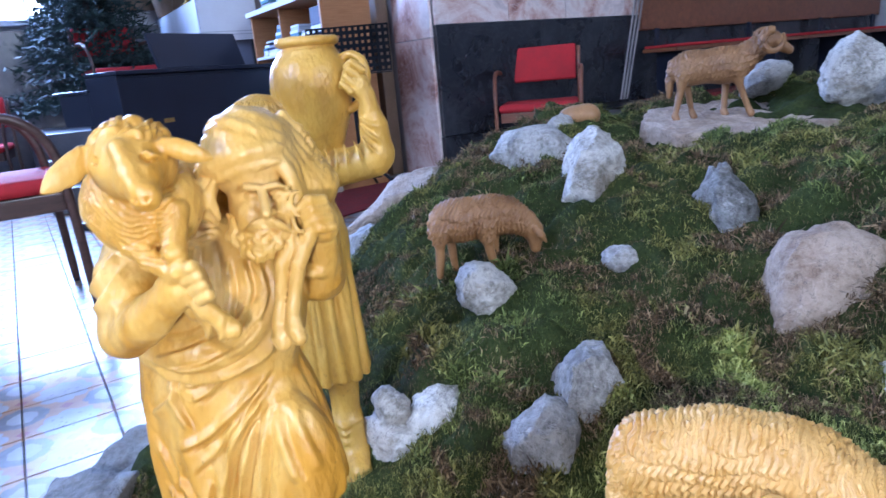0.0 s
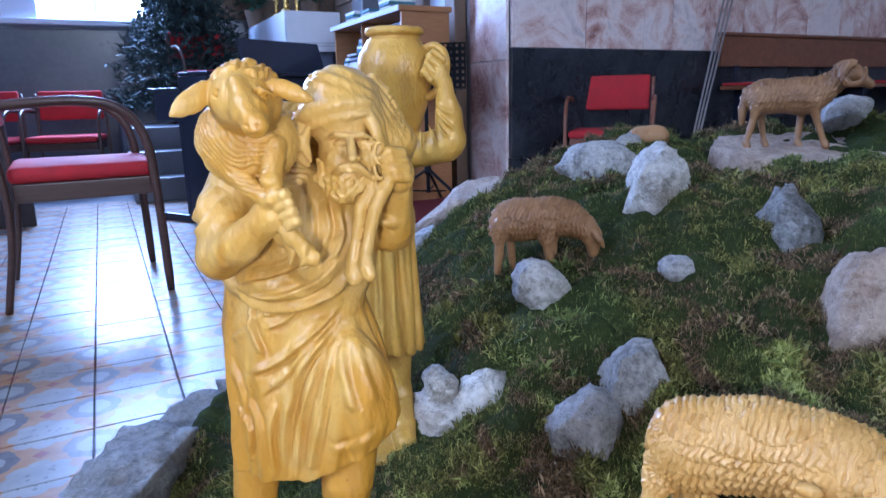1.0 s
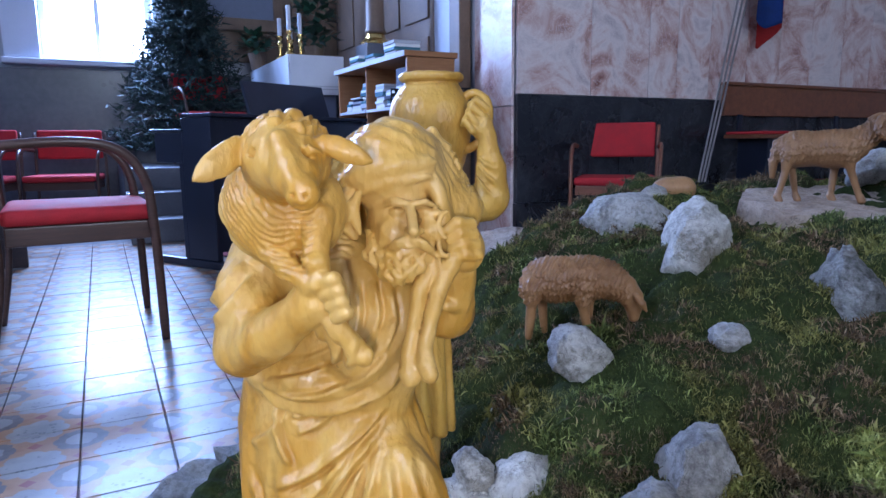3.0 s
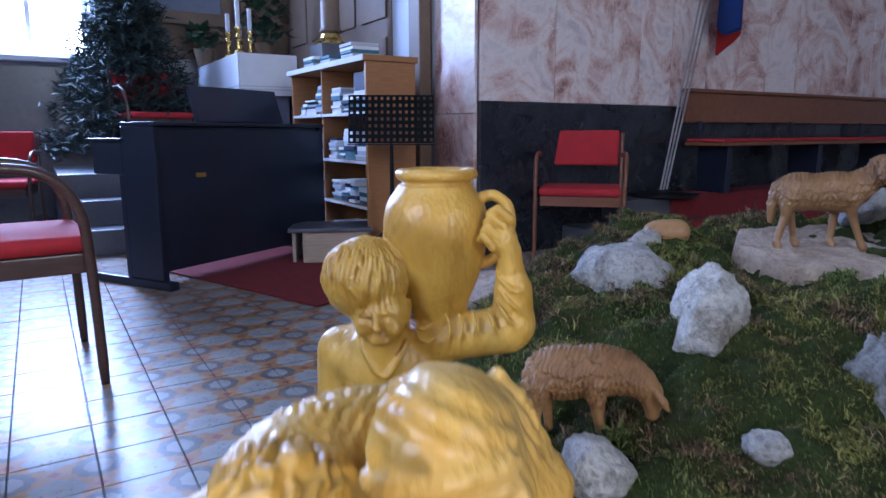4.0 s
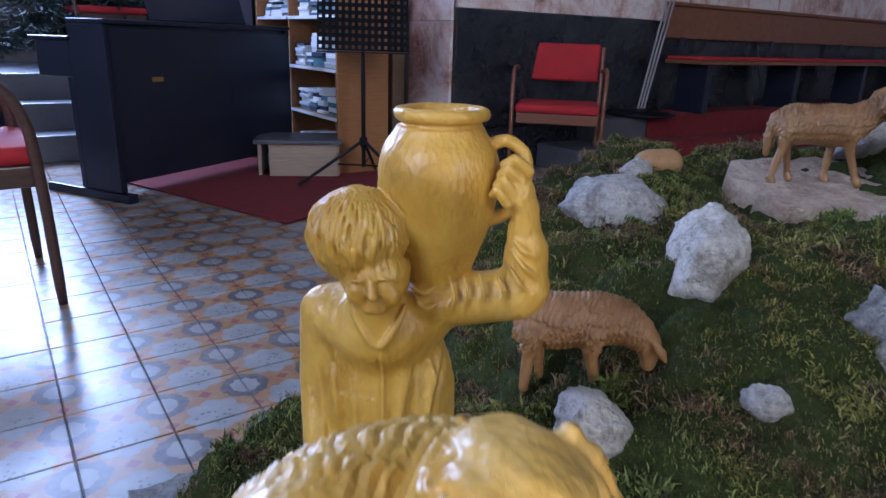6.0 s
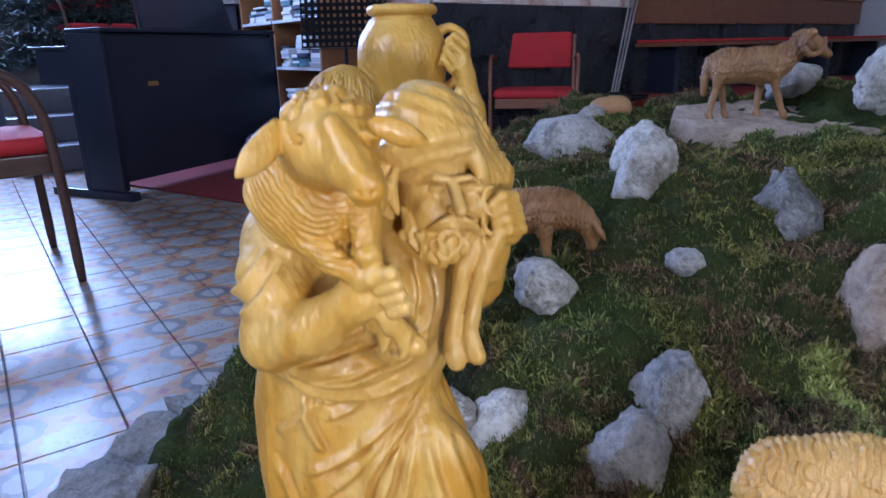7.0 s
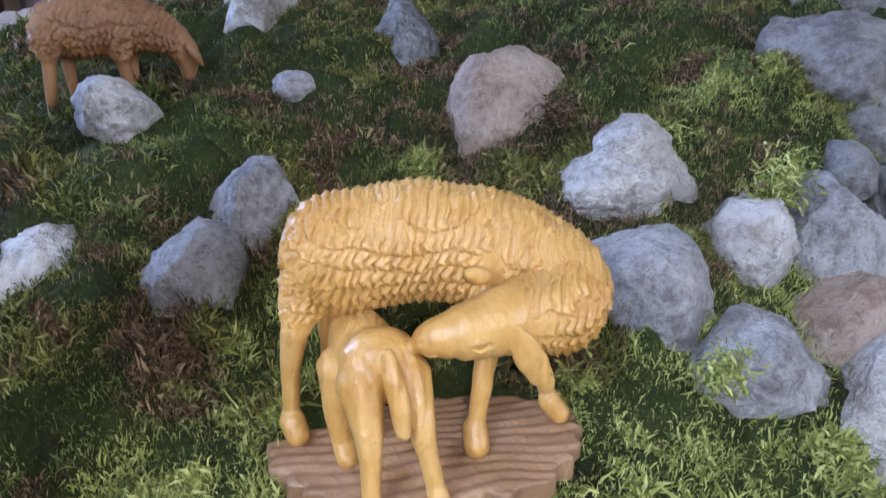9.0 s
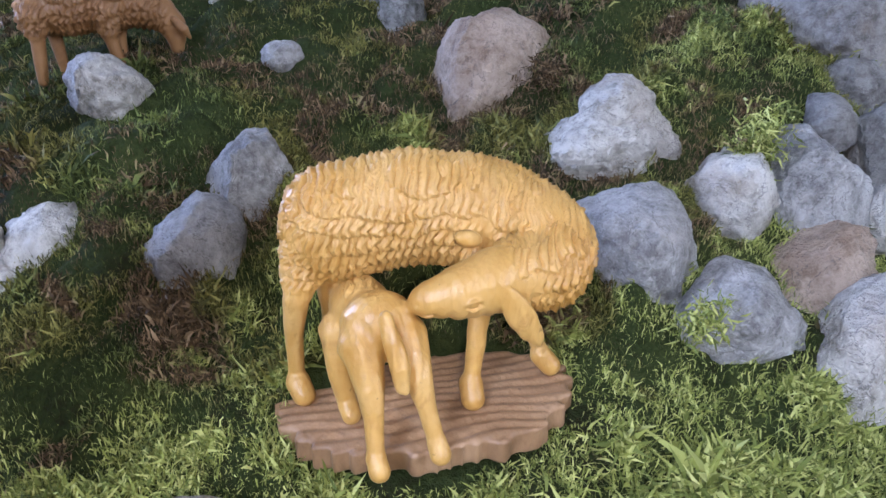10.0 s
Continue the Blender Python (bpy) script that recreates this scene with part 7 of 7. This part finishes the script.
def leafy(m, name, label, count, spread, tall, seed, material, leaf=0.10):
    pl = thing(name, m, label, "plant")
    r = random.Random(seed)
    part("pot", lathe([(0.07, 0), (0.10, 0.16), (0.105, 0.17), (0.09, 0.17)], 18), BROWN_PAINT, pl)
    bm = bmesh.new()
    for _ in range(count):
        a, h, q = r.uniform(0, 6.283), r.uniform(0.18, tall), r.uniform(0.1, 1) * spread
        p = Vector((math.cos(a) * q, math.sin(a) * q, h))
        d = Vector((math.cos(a) * 0.8, math.sin(a) * 0.8, r.uniform(-0.6, 0.8))).normalized()
        s = d.cross(Vector((0, 0, 1))).normalized() * leaf * 0.28
        v = [bm.verts.new(c) for c in (p, p + d * leaf * 0.5 + s, p + d * leaf, p + d * leaf * 0.5 - s)]
        bm.faces.new(v)
    part("leaves", bm, material, pl)


leafy(room(2.35, 7.0, 1.508), "potted_plant", "dark leafy plant behind the candles", 160, 0.20, 0.75, 3, PLANT, 0.14)
leafy(room(1.95, 7.75, 1.508), "potted_plant", "small dark leafy plant on the altar", 90, 0.16, 0.4, 5, PLANT, 0.12)


def fir(m):
    tr = thing("christmas_tree", m, "dark green fir tree standing by the window", "tree")
    part("trunk", tube([(0, 0, 0), (0.01, 0, 0.8), (0, 0, 1.75)], [0.045, 0.03, 0.008], 10), BARK, tr)
    r = np.random.default_rng(5)
    vs, fs = [], []
    for _ in range(560):
        h = r.uniform(0.16, 1.72)
        reach = (1.85 - h) * 0.44 * r.uniform(0.75, 1.12)
        a = r.uniform(0, 6.283)
        out = np.array([math.cos(a), math.sin(a), 0])
        for k in range(26):
            t = r.uniform(0.15, 1)
            p = np.array([0, 0, h]) + out * reach * t + (0, 0, -0.14 * reach * t * t) + r.normal(size=3) * 0.012
            d = out * 0.6 + r.normal(size=3) * 0.55
            d /= np.linalg.norm(d)
            s = np.cross(d, r.normal(size=3))
            s = s / np.linalg.norm(s) * 0.009
            n = len(vs)
            vs += [p - s, p + s, p + d * r.uniform(0.05, 0.10)]
            fs.append((n, n + 1, n + 2))
    from_arrays("needles", np.array(vs), np.array(fs), PINE, tr)


fir(room(1.20, 7.45, 0.542) @ Matrix.Diagonal((1.2, 1.2, 1.12, 1)))

# white column banner and gilded pedestal beside the bookcase
bann = thing("white_panel", room(2.86, 5.55, 0), "tall white painted panel on the chancel wall", "panel")
part("board", box(0.0, 0.05, -0.62, -0.18, 1.38, 3.2, 0.01), WHITE_PAINT, bann)
ped = thing("pedestal", room(2.5, 5.75, 1.337), "small stone pedestal with a gilded foot and a red column", "pedestal")
part("block", box(-0.13, 0.13, -0.13, 0.13, 0.0, 0.20, 0.01), STEP_STONE, ped)
part("gilt_foot", lathe([(0.12, 0.202), (0.125, 0.22), (0.09, 0.25), (0.075, 0.29)], 24), GOLD, ped)
part("column", lathe([(0.085, 0.292), (0.088, 0.31), (0.078, 0.33), (0.072, 1.2)], 24), BROWN_PAINT, ped, "reddish brown column", smooth=True)

# choir stall at the side
stl = thing("choir_stall", room(-0.27, 5.10, 0, -4) @ Matrix.Diagonal((1, 1, 1.22, 1)), "dark carved wooden choir stall with a sloping desk", "stall")
prof = [(-0.26, 0.0), (0.17, 0.0), (0.17, 0.2), (0.11, 0.22), (0.10, 0.80), (0.14, 1.02), (0.05, 1.14), (0.02, 1.20), (0.055, 1.22), (0.03, 1.30), (-0.06, 1.36), (-0.15, 1.32), (-0.18, 1.15), (-0.26, 1.0)]
bm = bmesh.new()
face = bm.faces.new([bm.verts.new((x, 0, z)) for x, z in prof])
ext = bmesh.ops.extrude_face_region(bm, geom=[face])
bmesh.ops.translate(bm, verts=[q for q in ext["geom"] if isinstance(q, bmesh.types.BMVert)], vec=(0, 0.07, 0))
bmesh.ops.recalc_face_normals(bm, faces=bm.faces)
bmesh.ops.bevel(bm, geom=bm.edges[:], offset=0.008, segments=1, affect="EDGES")
part("end_panel", bm, STALL_WOOD, stl)
part("plinth", box(-0.30, 0.20, -0.035, -0.002, 0.0, 0.15, 0.006), STALL_WOOD, stl)
desk_bm = box(-1.6, -0.20, -0.04, 0.30, 0.0, 0.03, 0.006)
desk_bm.transform(pose(0, 0.05, 1.02, 24))
part("desk", desk_bm, STALL_WOOD, stl, "sloping dark desk board")
part("front_panel", box(-1.6, -0.262, 0.02, 0.05, 0.0, 1.0, 0.006), STALL_WOOD, stl)

# ---- floor of cement tiles ----
fl_bm = box(-3.3, 9.3, -6.3, 8.3, -0.2, -0.012)
fl_bm.transform(ROOM)
floor = tagged(part("floor", fl_bm, STEP_STONE), "church floor laid with patterned cement tiles", "floor", kind="structure")


def tile_arrays(cells, gap=0.0012, lift=0.0):
    vs, fs = [], []
    for u0, w0 in cells:
        n = len(vs)
        a, b = gap, 0.2 - gap
        for s, z in ((0.0, -0.011), (0.0, -0.0022), (0.0022, 0.0)):
            vs += [(u0 + a + s, w0 + a + s, z + lift), (u0 + b - s, w0 + a + s, z + lift), (u0 + b - s, w0 + b - s, z + lift), (u0 + a + s, w0 + b - s, z + lift)]
        for lv in (0, 4):
            for k in range(4):
                fs.append((n + lv + k, n + lv + (k + 1) % 4, n + lv + 4 + (k + 1) % 4, n + lv + 4 + k))
        fs.append((n + 8, n + 9, n + 10, n + 11))
    return np.array(vs, float), np.array(fs)


U0, W0 = 0.064, 0.114
near, rest_cells = [], []
for i in range(-15, 45):
    for j in range(-15, 29):
        u0, w0 = U0 + 0.2 * i, W0 + 0.2 * j
        (near if -1 <= i <= 10 and 8 <= j <= 31 and len(near) < 300 else rest_cells).append((u0, w0))
v, q = tile_arrays([(0.0, 0.0)])
first = from_arrays("tile", v, q, TILE)
first.parent = floor
first.matrix_world = room(*near[0])
tile_turn = random.Random(4)
for u0, w0 in near[1:]:
    t_ob = new("tile", first.data)
    t_ob.parent = floor
    t_ob.matrix_world = room(u0, w0, tile_turn.uniform(-0.0006, 0.0006))
v, q = tile_arrays(rest_cells)
v = v @ np.array(ROOM.to_3x3()).T
far_tiles = from_arrays("floor_tiles", v, q, TILE)
far_tiles.parent = floor
tagged(far_tiles, kind="stuff")
